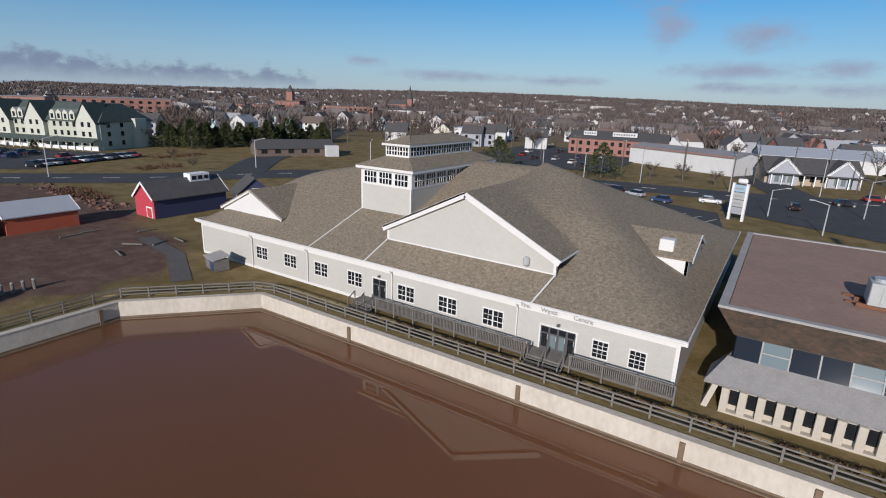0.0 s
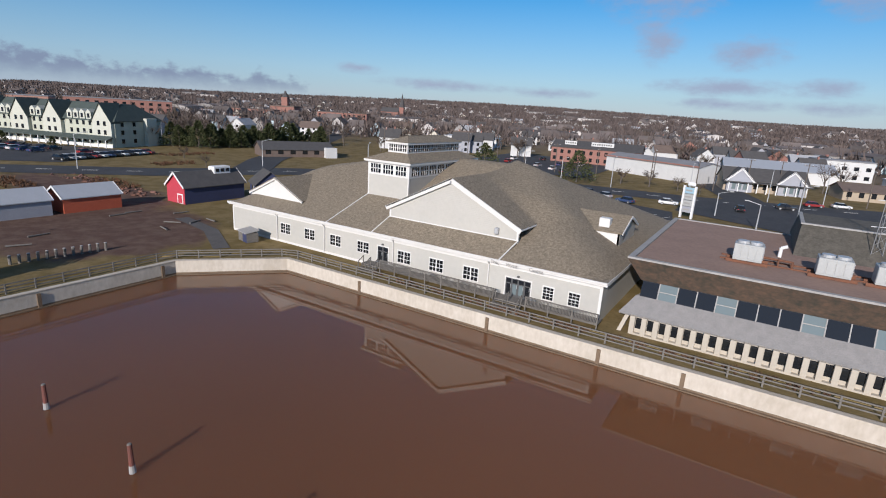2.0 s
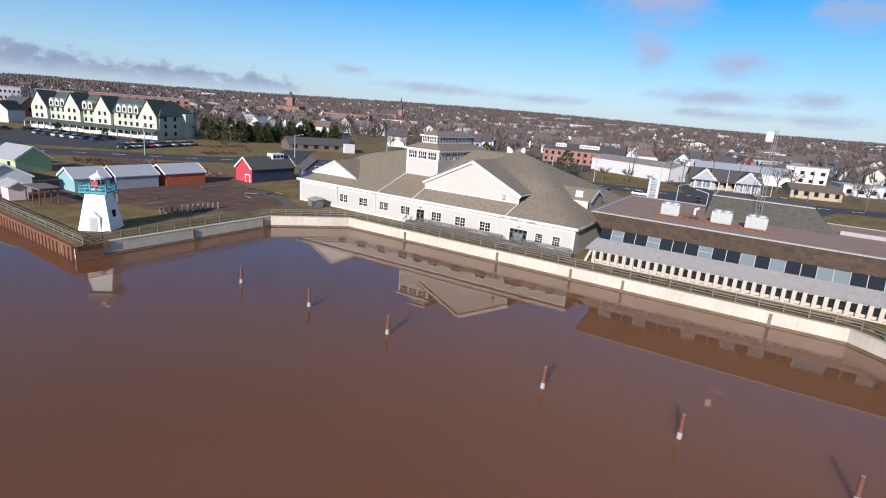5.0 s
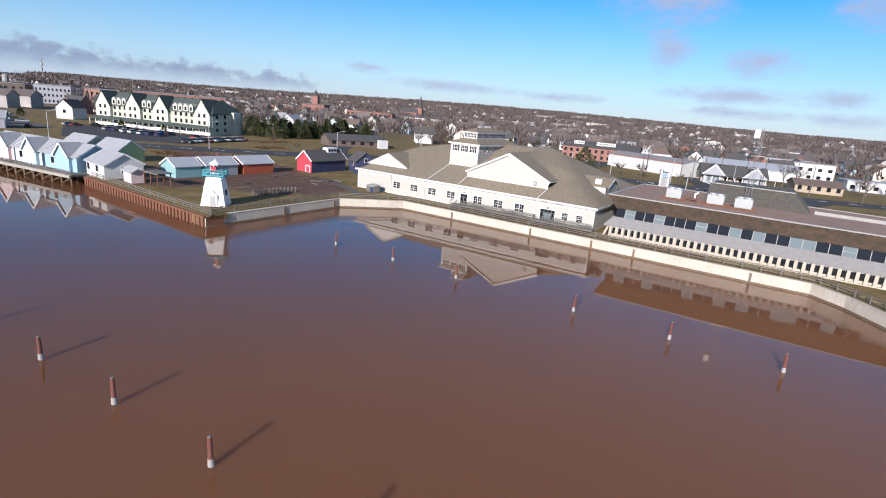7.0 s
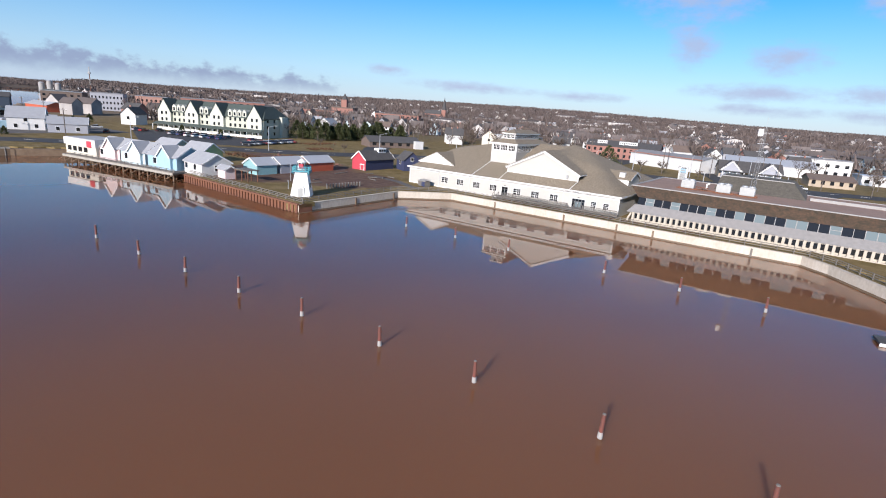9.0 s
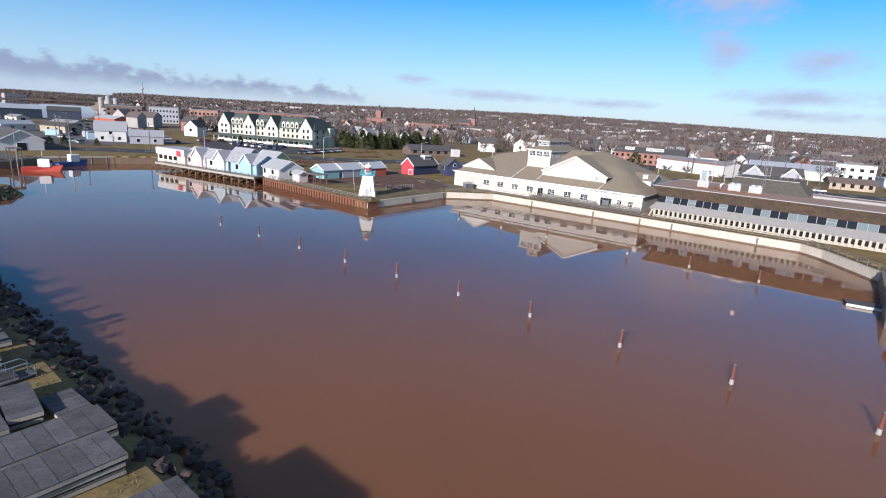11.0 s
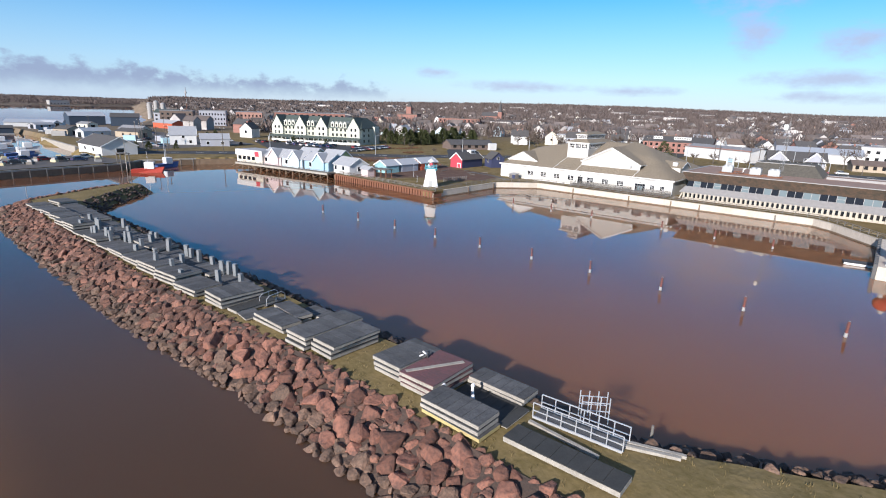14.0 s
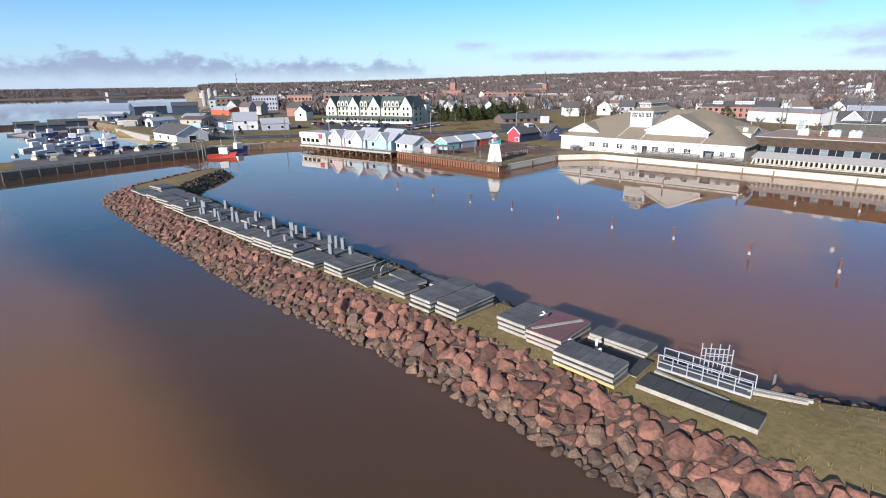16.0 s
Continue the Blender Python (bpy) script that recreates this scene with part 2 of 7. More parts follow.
def ground_material():
    """Winter turf with bare mud patches, browner and patchier towards the town."""
    m = bpy.data.materials.new("winter_ground")
    m.use_nodes = True
    nt = m.node_tree
    b = nt.nodes["Principled BSDF"]
    b.inputs["Roughness"].default_value = 0.95
    b.inputs["Specular IOR Level"].default_value = 0.15
    pos = nt.nodes.new("ShaderNodeNewGeometry").outputs["Position"]

    def noise_fac(scale, detail=5.0):
        n = nt.nodes.new("ShaderNodeTexNoise")
        n.inputs["Scale"].default_value = scale
        n.inputs["Detail"].default_value = detail
        n.inputs["Roughness"].default_value = 0.6
        nt.links.new(pos, n.inputs["Vector"])
        return n.outputs["Fac"]

    def blend(fac, a, bb, lo, hi):
        r = nt.nodes.new("ShaderNodeMapRange")
        r.interpolation_type = "SMOOTHSTEP"
        r.inputs["From Min"].default_value, r.inputs["From Max"].default_value = lo, hi
        nt.links.new(fac, r.inputs["Value"])
        x = nt.nodes.new("ShaderNodeMix")
        x.data_type = "RGBA"
        nt.links.new(r.outputs[0], x.inputs["Factor"])
        for sock, v in (("A", a), ("B", bb)):
            if isinstance(v, tuple):
                x.inputs[sock].default_value = (*v, 1)
            else:
                nt.links.new(v, x.inputs[sock])
        return x.outputs["Result"]

    def ellipse(cx, cy, rx, ry):
        """1 at the middle, falling to 0 at the rim, with a ragged edge."""
        mp = nt.nodes.new("ShaderNodeMapping")
        mp.inputs["Location"].default_value = (-cx / rx, -cy / ry, 0)
        mp.inputs["Scale"].default_value = (1 / rx, 1 / ry, 0)
        nt.links.new(pos, mp.inputs[0])
        ln = nt.nodes.new("ShaderNodeVectorMath")
        ln.operation = "LENGTH"
        nt.links.new(mp.outputs[0], ln.inputs[0])
        ad = nt.nodes.new("ShaderNodeMath")
        ad.operation = "MULTIPLY_ADD"
        nt.links.new(noise_fac(0.22), ad.inputs[0])
        ad.inputs[1].default_value = -0.7
        nt.links.new(ln.outputs["Value"], ad.inputs[2])
        return ad.outputs[0]

    turf = blend(noise_fac(0.35), (0.150, 0.110, 0.042), (0.225, 0.165, 0.078), 0.35, 0.65)
    turf = blend(noise_fac(3.0), turf, (0.12, 0.095, 0.042), 0.5, 0.8)
    far = blend(noise_fac(0.02), (0.145, 0.115, 0.085), (0.19, 0.150, 0.115), 0.4, 0.6)
    mud = blend(noise_fac(0.5), (0.105, 0.062, 0.048), (0.15, 0.10, 0.075), 0.35, 0.7)
    base = blend(ellipse(-60, 30, 260, 230), turf, far, 0.3, 1.0)
    base = blend(ellipse(-68, 23, 17, 14), mud, base, 0.45, 0.72)
    base = blend(ellipse(-84, 12, 16, 18), mud, base, 0.45, 0.72)
    base = blend(ellipse(-100, 35, 30, 9), mud, base, 0.35, 0.72)
    nt.links.new(base, b.inputs["Base Color"])
    bp = nt.nodes.new("ShaderNodeBump")
    bp.inputs["Strength"].default_value = 0.7
    bp.inputs["Distance"].default_value = 0.08
    nt.links.new(noise_fac(2.5), bp.inputs["Height"])
    nt.links.new(bp.outputs[0], b.inputs["Normal"])
    return m


WATER = water_material()
GROUND = ground_material()
SIDING = material("painted_siding", (0.49, 0.475, 0.435), (0.435, 0.425, 0.39), 0.25, 0.7, 0.6, wave=0.2)
TRIM = material("white_trim", (0.70, 0.69, 0.665), (0.60, 0.59, 0.565), 0.5, 0.5, 0.5)
SHINGLE = material("asphalt_shingle", (0.132, 0.108, 0.079), (0.300, 0.248, 0.180), 3.6, 1.1, 0.95, 0.03, 7.0, fine=2.6)
GLASS = glass_material("dark_glass", (0.014, 0.016, 0.019))
PALE_GLASS = glass_material("curtained_glass", (0.15, 0.19, 0.20), 0.05)
DOORDARK = material("dark_door_paint", (0.10, 0.10, 0.10), (0.06, 0.06, 0.06), 1.0, 0.5, 0.5)
CONCRETE = material("seawall_concrete", (0.58, 0.53, 0.46), (0.43, 0.38, 0.31), 0.35, 0.8, 0.9, 0.02, 5.0, world=True, stretch=(1, 1, 0.5))
WETCON = material("wet_tide_mark", (0.20, 0.14, 0.09), (0.12, 0.08, 0.05), 0.8, 0.8, 0.6, world=True)
GREYWOOD = material("weathered_wood", (0.20, 0.185, 0.165), (0.11, 0.10, 0.09), 1.5, 0.9, 0.9, 0.01, 12.0, stretch=(1, 1, 4))
DECKWOOD = material("dock_decking", (0.118, 0.118, 0.120), (0.056, 0.056, 0.058), 1.3, 0.9, 0.85, 0.02, 9.0, per_object=0.25)
DOCKEDGE = material("dock_edge_timber", (0.42, 0.39, 0.34), (0.24, 0.22, 0.19), 1.2, 0.8, 0.85)
YELLOWEDGE = material("yellow_dock_edge", (0.52, 0.42, 0.17), (0.36, 0.29, 0.14), 1.2, 0.7, 0.7)
BLACKDECK = material("black_rubber_decking", (0.030, 0.031, 0.030), (0.055, 0.055, 0.053), 1.3, 0.8, 0.85, 0.02, 9.0)
REDDECK = material("faded_red_decking", (0.17, 0.070, 0.075), (0.10, 0.060, 0.062), 0.8, 0.9, 0.85, 0.02, 9.0)
ROCK = material("red_sandstone", (0.225, 0.098, 0.066), (0.085, 0.046, 0.036), 0.9, 1.1, 0.92, 0.2, 2.6, per_object=0.42)
ROCKSTUFF = material("red_sandstone_rubble", (0.215, 0.098, 0.066), (0.080, 0.048, 0.038), 0.9, 1.1, 0.92, 0.2, 2.6, per_island=0.48)
TIDEROCK = material("tide_stained_sandstone", (0.165, 0.098, 0.066), (0.066, 0.044, 0.033), 0.9, 1.1, 0.8, 0.2, 2.6, per_island=0.45)
# dark stone colour; also carries shade of the breakwater's gaps and inner side
DARKROCK = material("dark_rock", (0.085, 0.054, 0.040), (0.036, 0.027, 0.022), 0.9, 0.8, 0.7, 0.05, 4.0, per_island=0.3)
BANK = material("bank_turf", (0.150, 0.116, 0.048), (0.235, 0.176, 0.086), 0.35, 0.9, 0.95, 0.05, 3.0, world=True, spec=0.15)
ASPHALT = material("asphalt", (0.048, 0.050, 0.055), (0.072, 0.073, 0.077), 0.15, 0.9, 0.92, 0.01, 20.0, world=True, spec=0.25)
PATHMAT = material("gravel_path", (0.115, 0.105, 0.098), (0.075, 0.070, 0.068), 0.5, 0.8, 0.9, 0.01, 15.0, world=True)
PAINTLINE = material("road_paint", (0.65, 0.65, 0.62), (0.45, 0.45, 0.43), 1.0, 0.7, 0.8)
BROWNROOF = material("brown_membrane_roof", (0.320, 0.212, 0.165), (0.250, 0.165, 0.128), 0.35, 0.9, 0.95, 0.004, 6.0)
CEDAR = material("mossy_cedar_shingle", (0.160, 0.100, 0.068), (0.060, 0.056, 0.044), 1.0, 1.0, 0.95, 0.05, 6.0, fine=3.0)
GREYSHINGLE = material("grey_cedar_skirt", (0.275, 0.265, 0.260), (0.205, 0.200, 0.198), 1.4, 0.9, 0.9, 0.03, 7.0, stretch=(1, 1, 1))
MOSSROOF = material("black_mossy_shingle", (0.070, 0.064, 0.052), (0.125, 0.112, 0.092), 1.6, 1.0, 0.95, 0.05, 6.0, fine=3.0)
COPING = material("grey_coping", (0.37, 0.36, 0.345), (0.28, 0.27, 0.26), 0.7, 0.8, 0.8)
CREAM = material("cream_stucco", (0.50, 0.45, 0.375), (0.41, 0.365, 0.30), 0.8, 0.7, 0.85)
HVACMETAL = material("pale_sheet_metal", (0.44, 0.45, 0.44), (0.35, 0.36, 0.355), 1.2, 0.6, 0.45)
RUST = material("rusty_steel", (0.21, 0.085, 0.045), (0.12, 0.055, 0.035), 1.2, 0.9, 0.85)
GALV = material("galvanised_steel", (0.52, 0.53, 0.54), (0.40, 0.41, 0.42), 2.0, 0.6, 0.45, metal=0.3)
WHITEPAINT = material("white_paint", (0.80, 0.80, 0.79), (0.70, 0.70, 0.69), 0.8, 0.5, 0.6)
CYAN = material("turquoise_paint", (0.08, 0.36, 0.42), (0.06, 0.28, 0.33), 1.0, 0.6, 0.6)
REDPAINT = material("red_paint", (0.52, 0.055, 0.080), (0.42, 0.042, 0.062), 0.8, 0.6, 0.65, wave=0.2)
ORANGE = material("orange_red_paint", (0.52, 0.115, 0.055), (0.42, 0.09, 0.045), 0.8, 0.6, 0.65, wave=0.2)
NAVY = material("navy_paint", (0.045, 0.055, 0.12), (0.035, 0.042, 0.09), 0.8, 0.6, 0.65)
METALROOF = material("pale_metal_roof", (0.42, 0.44, 0.47), (0.36, 0.38, 0.41), 0.6, 0.6, 0.5)
DARKROOF = material("dark_shingle_roof", (0.060, 0.058, 0.060), (0.095, 0.09, 0.088), 1.0, 0.8, 0.95)

# ---- builders ----
def part(name, bm, mat, parent=None, label="", loc=None):
    """Links a bmesh as one mesh object under a thing or a part."""
    me = bpy.data.meshes.new(name)
    bm.normal_update()
    bm.to_mesh(me)
    bm.free()
    me.materials.append(mat)
    ob = new(name, me)
    if parent is not None:
        ob.parent = parent
    if loc is not None:
        ob.location = loc
    return tagged(ob, label)


def share(name, me, parent, m):
    """One more object on a mesh that exists already."""
    ob = new(name, me)
    ob.parent = parent
    ob.matrix_basis = m
    return ob


def thing(name, label, category, m=None, group="", kind=""):
    ob = new(name)
    ob.empty_display_size = 0.5
    if m is not None:
        ob.matrix_basis = m
    return tagged(ob, label, category, group, kind)


def quad(bm, *pts):
    return bm.faces.new([bm.verts.new(p) for p in pts])


def box(bm, x0, y0, z0, x1, y1, z1):
    v = [bm.verts.new((x, y, z)) for z in (z0, z1) for y in (y0, y1) for x in (x0, x1)]
    for f in ((0, 2, 3, 1), (4, 5, 7, 6), (0, 1, 5, 4), (2, 6, 7, 3), (0, 4, 6, 2), (1, 3, 7, 5)):
        bm.faces.new([v[i] for i in f])
    return v


def boxed(*b):
    bm = bmesh.new()
    box(bm, *b)
    return bm


def bevelled(x0, y0, z0, x1, y1, z1, r=0.03):
    bm = boxed(x0, y0, z0, x1, y1, z1)
    bmesh.ops.bevel(bm, geom=bm.edges[:], offset=r, segments=1, affect="EDGES")
    return bm


def hexa(bm, low, high):
    """A solid between two four-cornered outlines."""
    a = [bm.verts.new(p) for p in low]
    b = [bm.verts.new(p) for p in high]
    bm.faces.new(a[::-1])
    bm.faces.new(b)
    for i in range(4):
        j = (i + 1) % 4
        bm.faces.new((a[i], a[j], b[j], b[i]))


def slab(bm, pts, down):
    """A plate of any outline: top corners, and a vector to its underside."""
    d = Vector(down)
    a = [bm.verts.new(p) for p in pts]
    b = [bm.verts.new(Vector(p) + d) for p in pts]
    bm.faces.new(a)
    bm.faces.new(b[::-1])
    n = len(pts)
    for i in range(n):
        j = (i + 1) % n
        bm.faces.new((b[i], b[j], a[j], a[i]))
    bmesh.ops.recalc_face_normals(bm, faces=bm.faces[:])


def flat(pts, z, thick=0.05):
    bm = bmesh.new()
    slab(bm, [(x, y, z) for x, y in pts], (0, 0, -thick))
    return bm


def beam(bm, a, b, w=0.1, h=None):
    """A straight square bar from a to b."""
    a, b = Vector(a), Vector(b)
    h = h or w
    d = (b - a).normalized()
    side = d.cross(Vector((0, 0, 1)))
    side = side.normalized() if side.length > 1e-4 else Vector((1, 0, 0))
    up = side.cross(d).normalized()
    s, u = side * w / 2, up * h / 2
    hexa(bm, [a - s - u, a + s - u, a + s + u, a - s + u], [b - s - u, b + s - u, b + s + u, b - s + u])


def tube(bm, a, b, r0, r1=None, n=8):
    a, b = Vector(a), Vector(b)
    r1 = r0 if r1 is None else r1
    d = (b - a).normalized()
    u = d.orthogonal().normalized()
    v = d.cross(u)
    ra = [bm.verts.new(a + (u * math.cos(i * 2 * math.pi / n) + v * math.sin(i * 2 * math.pi / n)) * r0) for i in range(n)]
    rb = [bm.verts.new(b + (u * math.cos(i * 2 * math.pi / n) + v * math.sin(i * 2 * math.pi / n)) * r1) for i in range(n)]
    for i in range(n):
        j = (i + 1) % n
        bm.faces.new((ra[i], ra[j], rb[j], rb[i]))
    bm.faces.new(ra[::-1])
    bm.faces.new(rb)


def beamed(a, b, w=0.1, h=None):
    bm = bmesh.new()
    beam(bm, a, b, w, h)
    return bm


def tubed(a, b, r0, r1=None, n=8):
    bm = bmesh.new()
    tube(bm, a, b, r0, r1, n)
    return bm


def offset_line(pts, d):
    """A polyline moved sideways, to its left by d."""
    out = []
    for i, p in enumerate(pts):
        p = Vector(p)
        a = Vector(pts[i - 1]) if i else None
        c = Vector(pts[i + 1]) if i + 1 < len(pts) else None
        n = Vector((0, 0))
        for q, r in ((a, p), (p, c)):
            if q is not None and r is not None:
                t = (r - q).normalized()
                n += Vector((-t.y, t.x))
        k = n.length
        n.normalize()
        out.append(p + n * d / max(0.5, k / 2 if a is not None and c is not None else 1))
    return out


def strip(pts, d0, d1, z0, z1, thick=None):
    """A solid band along a polyline between two sideways offsets; z0, z1: its bottom and top."""
    bm = bmesh.new()
    a, b = offset_line(pts, d0), offset_line(pts, d1)
    for i in range(len(pts) - 1):
        hexa(bm, [(*a[i], z0), (*a[i + 1], z0), (*b[i + 1], z0), (*b[i], z0)],
             [(*a[i], z1), (*a[i + 1], z1), (*b[i + 1], z1), (*b[i], z1)])
    bmesh.ops.recalc_face_normals(bm, faces=bm.faces[:])
    return bm


def along(pts, step, start=0.0):
    """Points at even steps along a polyline, each with the direction there."""
    out, left = [], start
    for p, q in zip(pts, pts[1:]):
        p, q = Vector(p), Vector(q)
        n = (q - p).length
        d = (q - p) / n
        while left <= n:
            out.append((p + d * left, d))
            left += step
        left -= n
    return out


def inside(x, y, poly):
    hit = False
    j = len(poly) - 1
    for i in range(len(poly)):
        xi, yi = poly[i]
        xj, yj = poly[j]
        if (yi > y) != (yj > y) and x < (xj - xi) * (y - yi) / (yj - yi) + xi:
            hit = not hit
        j = i
    return hit

# ---- water and land ----
def smooth(a, b, x):
    t = min(1, max(0, (x - a) / (b - a)))
    return t * t * (3 - 2 * t)


QUAY_A, QUAY_B, QUAY_C = (-48.7, 21.2), (-40.4, 30.4), (-48.2, -7.2)
LAND = [(62, -90), (66, -40), (64, -9.3), (39.3, -9.3), (39.0, 15.4), (31.0, 27.0), (27.5, 30.4), QUAY_B, QUAY_A, QUAY_C, (-90, -5.0),
        (-96, 1), (-128, -1), (-142, -4), (-149, -20), (-152, -37), (-144, -46), (-136, -97), (-131, -150), (-156, -150),
        (-160, -92), (-176, -50), (-192, -46), (-212, -39), (-274, -36), (-302, -30), (-345, -30), (-392, -28), (-425, 0), (-425, 60), (-530, 110),
        (-1500, 490), (-3800, 1400), (-3800, 3800), (3900, 3900), (3900, -2500), (300, -1500), (120, -400), (70, -120)]
FARLAND = [(-1540, -800), (-1480, 100), (-1900, 700), (-3900, 1400), (-3900, -3900), (-2000, -3900)]


def land_height(x, y):
    r = math.hypot(x, y - 20)
    h = 1.85 + 0.35 * smooth(60, 140, r) + 17 * smooth(260, 1700, r) * smooth(-2200, -300, x) + 8 * smooth(500, 2200, r)
    if y > 0:
        h += 30 * smooth(700, 2300, r) * (0.55 + 0.45 * math.sin(x * 0.0021 + 0.8) * math.cos(y * 0.0017))
    return h


def spaced(lo, hi, step, far, grow=1.17):
    mid = [lo + i * step for i in range(int((hi - lo) / step) + 1)]
    up, s = [mid[-1]], step
    while up[-1] < far:
        s = min(s * grow, 9 if up[-1] < hi + 330 else 120)
        up.append(up[-1] + s)
    down, s = [lo], step
    while down[-1] > -far:
        s = min(s * grow, 9 if down[-1] > lo - 330 else 120)
        down.append(down[-1] - s)
    return down[:0:-1] + mid + up[1:]


def build_land():
    xs, ys = spaced(-165, 64, 1.5, 3900), spaced(-24, 62, 1.5, 3900)
    bm = bmesh.new()
    shore = [v for v in LAND]
    grid = []
    for y in ys:
        row = []
        for x in xs:
            near = -175 < x < 66 and -100 < y < 70
            if inside(x, y, shore) and not (near and not all(inside(x + a, y + b, shore) for a, b in ((1.6, 0), (-1.6, 0), (0, 1.6), (0, -1.6)))):
                z = land_height(x, y)
            elif inside(x, y, FARLAND):
                z = 2 + 14 * smooth(-1500, -3000, x)
            else:
                z = -3.0
            row.append(bm.verts.new((x, y, z)))
        grid.append(row)
    for j in range(len(ys) - 1):
        for i in range(len(xs) - 1):
            q = (grid[j][i], grid[j][i + 1], grid[j + 1][i + 1], grid[j + 1][i])
            if max(v.co.z for v in q) > -2.9:
                bm.faces.new(q)
    for f in bm.faces:
        f.smooth = False
    ob = part("ground", bm, GROUND)
    return tagged(ob, "brown winter turf and mud around the harbour", "ground", kind="structure")


build_land()
bm = bmesh.new()
quad(bm, (-3900, -3900, 0), (3900, -3900, 0), (3900, 3900, 0), (-3900, 3900, 0))
tagged(part("water", bm, WATER), "calm red-brown muddy harbour water", "water", kind="structure")

# ---- seawalls and their turf strips ----
WALL_LINE = [(39.0, 15.4), (31.0, 27.0), (27.5, 30.4), QUAY_B, QUAY_A, QUAY_C]
tagged(part("seawall", strip(WALL_LINE, 0.0, -0.55, -2.0, 1.62), CONCRETE), "pale concrete seawall with rust-brown tide stain", "seawall", kind="structure")
tagged(part("seawall_coping", strip(WALL_LINE, 0.05, -0.62, 1.62, 1.70), CONCRETE), "flat concrete cap of the seawall", "coping", kind="structure")
tagged(part("tide_band", strip(WALL_LINE, 0.012, -0.2, -1.9, 0.26), WETCON), "dark wet tide band along the seawall", "seawall", kind="structure")
tagged(part("seawall_footing", strip(WALL_LINE, 0.28, -0.2, -2.0, 0.10), WETCON), "stepped concrete footing at the waterline", "footing", kind="structure")
tagged(part("turf_strip", strip(WALL_LINE, -0.55, -3.4, 0.2, 1.70), BANK), "worn winter grass strip behind the seawall", "grass", kind="structure")
wall_joints = thing("seawall_joint_posts", "dark expansion joints and fender posts on the seawall", "seawall post", kind="structure")
for x, y, nx, ny in ((-28.8, 30.4, 0, -1), (-12.8, 30.4, 0, -1), (-2.1, 30.4, 0, -1), (4.6, 30.4, 0, -1), (20.5, 30.4, 0, -1), (-48.6, 19.6, 1, 0), (-48.45, 7.6, 1, 0)):
    tx, ty = abs(ny) * 0.16, abs(nx) * 0.16
    b = boxed(x - tx - abs(nx) * 0.14, y - ty - abs(ny) * 0.14, -1.2, x + tx + abs(nx) * 0.02, y + ty + abs(ny) * 0.02, 1.45)
    if nx:
        bmesh.ops.translate(b, verts=b.verts[:], vec=(0.13, 0, 0))
    part("joint_post", b, WETCON if x != 20.5 else GREYWOOD, wall_joints)

# ---- waterside rail fence: posts and two rails per bay ----
RAIL_LINE = offset_line(WALL_LINE, -0.95)


def rail_fence(line, step, group):
    spots = along(line, step)
    post_me = bevelled(-0.07, -0.07, 0, 0.07, 0.07, 1.02, 0.015)
    proto = part("post", post_me, GREYWOOD)
    me = proto.data
    bpy.data.objects.remove(proto)
    for (p, d), (q, e) in zip(spots, spots[1:]):
        bay = thing("rail_fence_bay", "weathered grey timber rail fence along the seawall", "fence", pose(p.x, p.y, 1.68), group)
        share("post", me, bay, pose(0, 0, 0, 0, 0, math.degrees(math.atan2(d.y, d.x))))
        w = q - p
        for z in (0.34, 0.66, 0.96):
            part("rail", beamed((0, 0, z), (w.x, w.y, z), 0.05, 0.11), GREYWOOD, bay)


# quay of the far wharf and the steel bulkhead under the lighthouse lawn
FAR_QUAY = [(-90, -5.0), (-96, 1), (-128, -1), (-142, -4), (-149, -20), (-152, -37), (-144, -46), (-136, -97), (-131, -150)]
tagged(part("far_quay", strip(FAR_QUAY, 0.1, -3.2, -2.0, 1.8), WETCON), "dark timber and stone quay edge of the far wharf", "quay", kind="structure")
tagged(part("far_quay_curb", strip(FAR_QUAY[4:], 0.15, -0.45, 1.8, 2.25), DOCKEDGE), "low timber kerb along the far wharf", "kerb", kind="structure")
STEEL = [QUAY_C, (-90, -5.0)]
bulkhead = thing("steel_bulkhead", "rusty corrugated steel sheet pile bulkhead", "bulkhead", kind="structure")
part("backing", strip(STEEL, 0.0, -3.0, -2.0, 1.6), RUST, bulkhead)
part("cap_beam", strip(STEEL, 0.35, -0.3, 1.45, 1.75), RUST, bulkhead)
part("lawn_edge", strip(STEEL, -0.3, -3.6, 1.0, 1.78), BANK, bulkhead)
pile_b = part("sheet_pile", boxed(-0.3, -0.3, -1.8, 0.3, 0.05, 1.44), RUST, bulkhead)
sp = along(STEEL, 1.05, 0.5)
pile_b.matrix_basis = pose(sp[0][0].x, sp[0][0].y, 0, 0, 0, math.degrees(math.atan2(sp[0][1].y, sp[0][1].x)) + 180)
for p, d in sp[1:]:
    share("sheet_pile", pile_b.data, bulkhead, pose(p.x, p.y, 0, 0, 0, math.degrees(math.atan2(d.y, d.x)) + 180))
rail_fence(offset_line(STEEL, -0.9), 2.6, "bulkhead rail fence")
rail_fence(RAIL_LINE, 2.35, "seawall rail fence")

# ---- the long white hall ----
HALL = pose(-56.6, 34.96, 2.0)
hall = thing("theatre_hall", "long pale clapboard hall with brown shingle roof and lantern tower", "building", HALL)


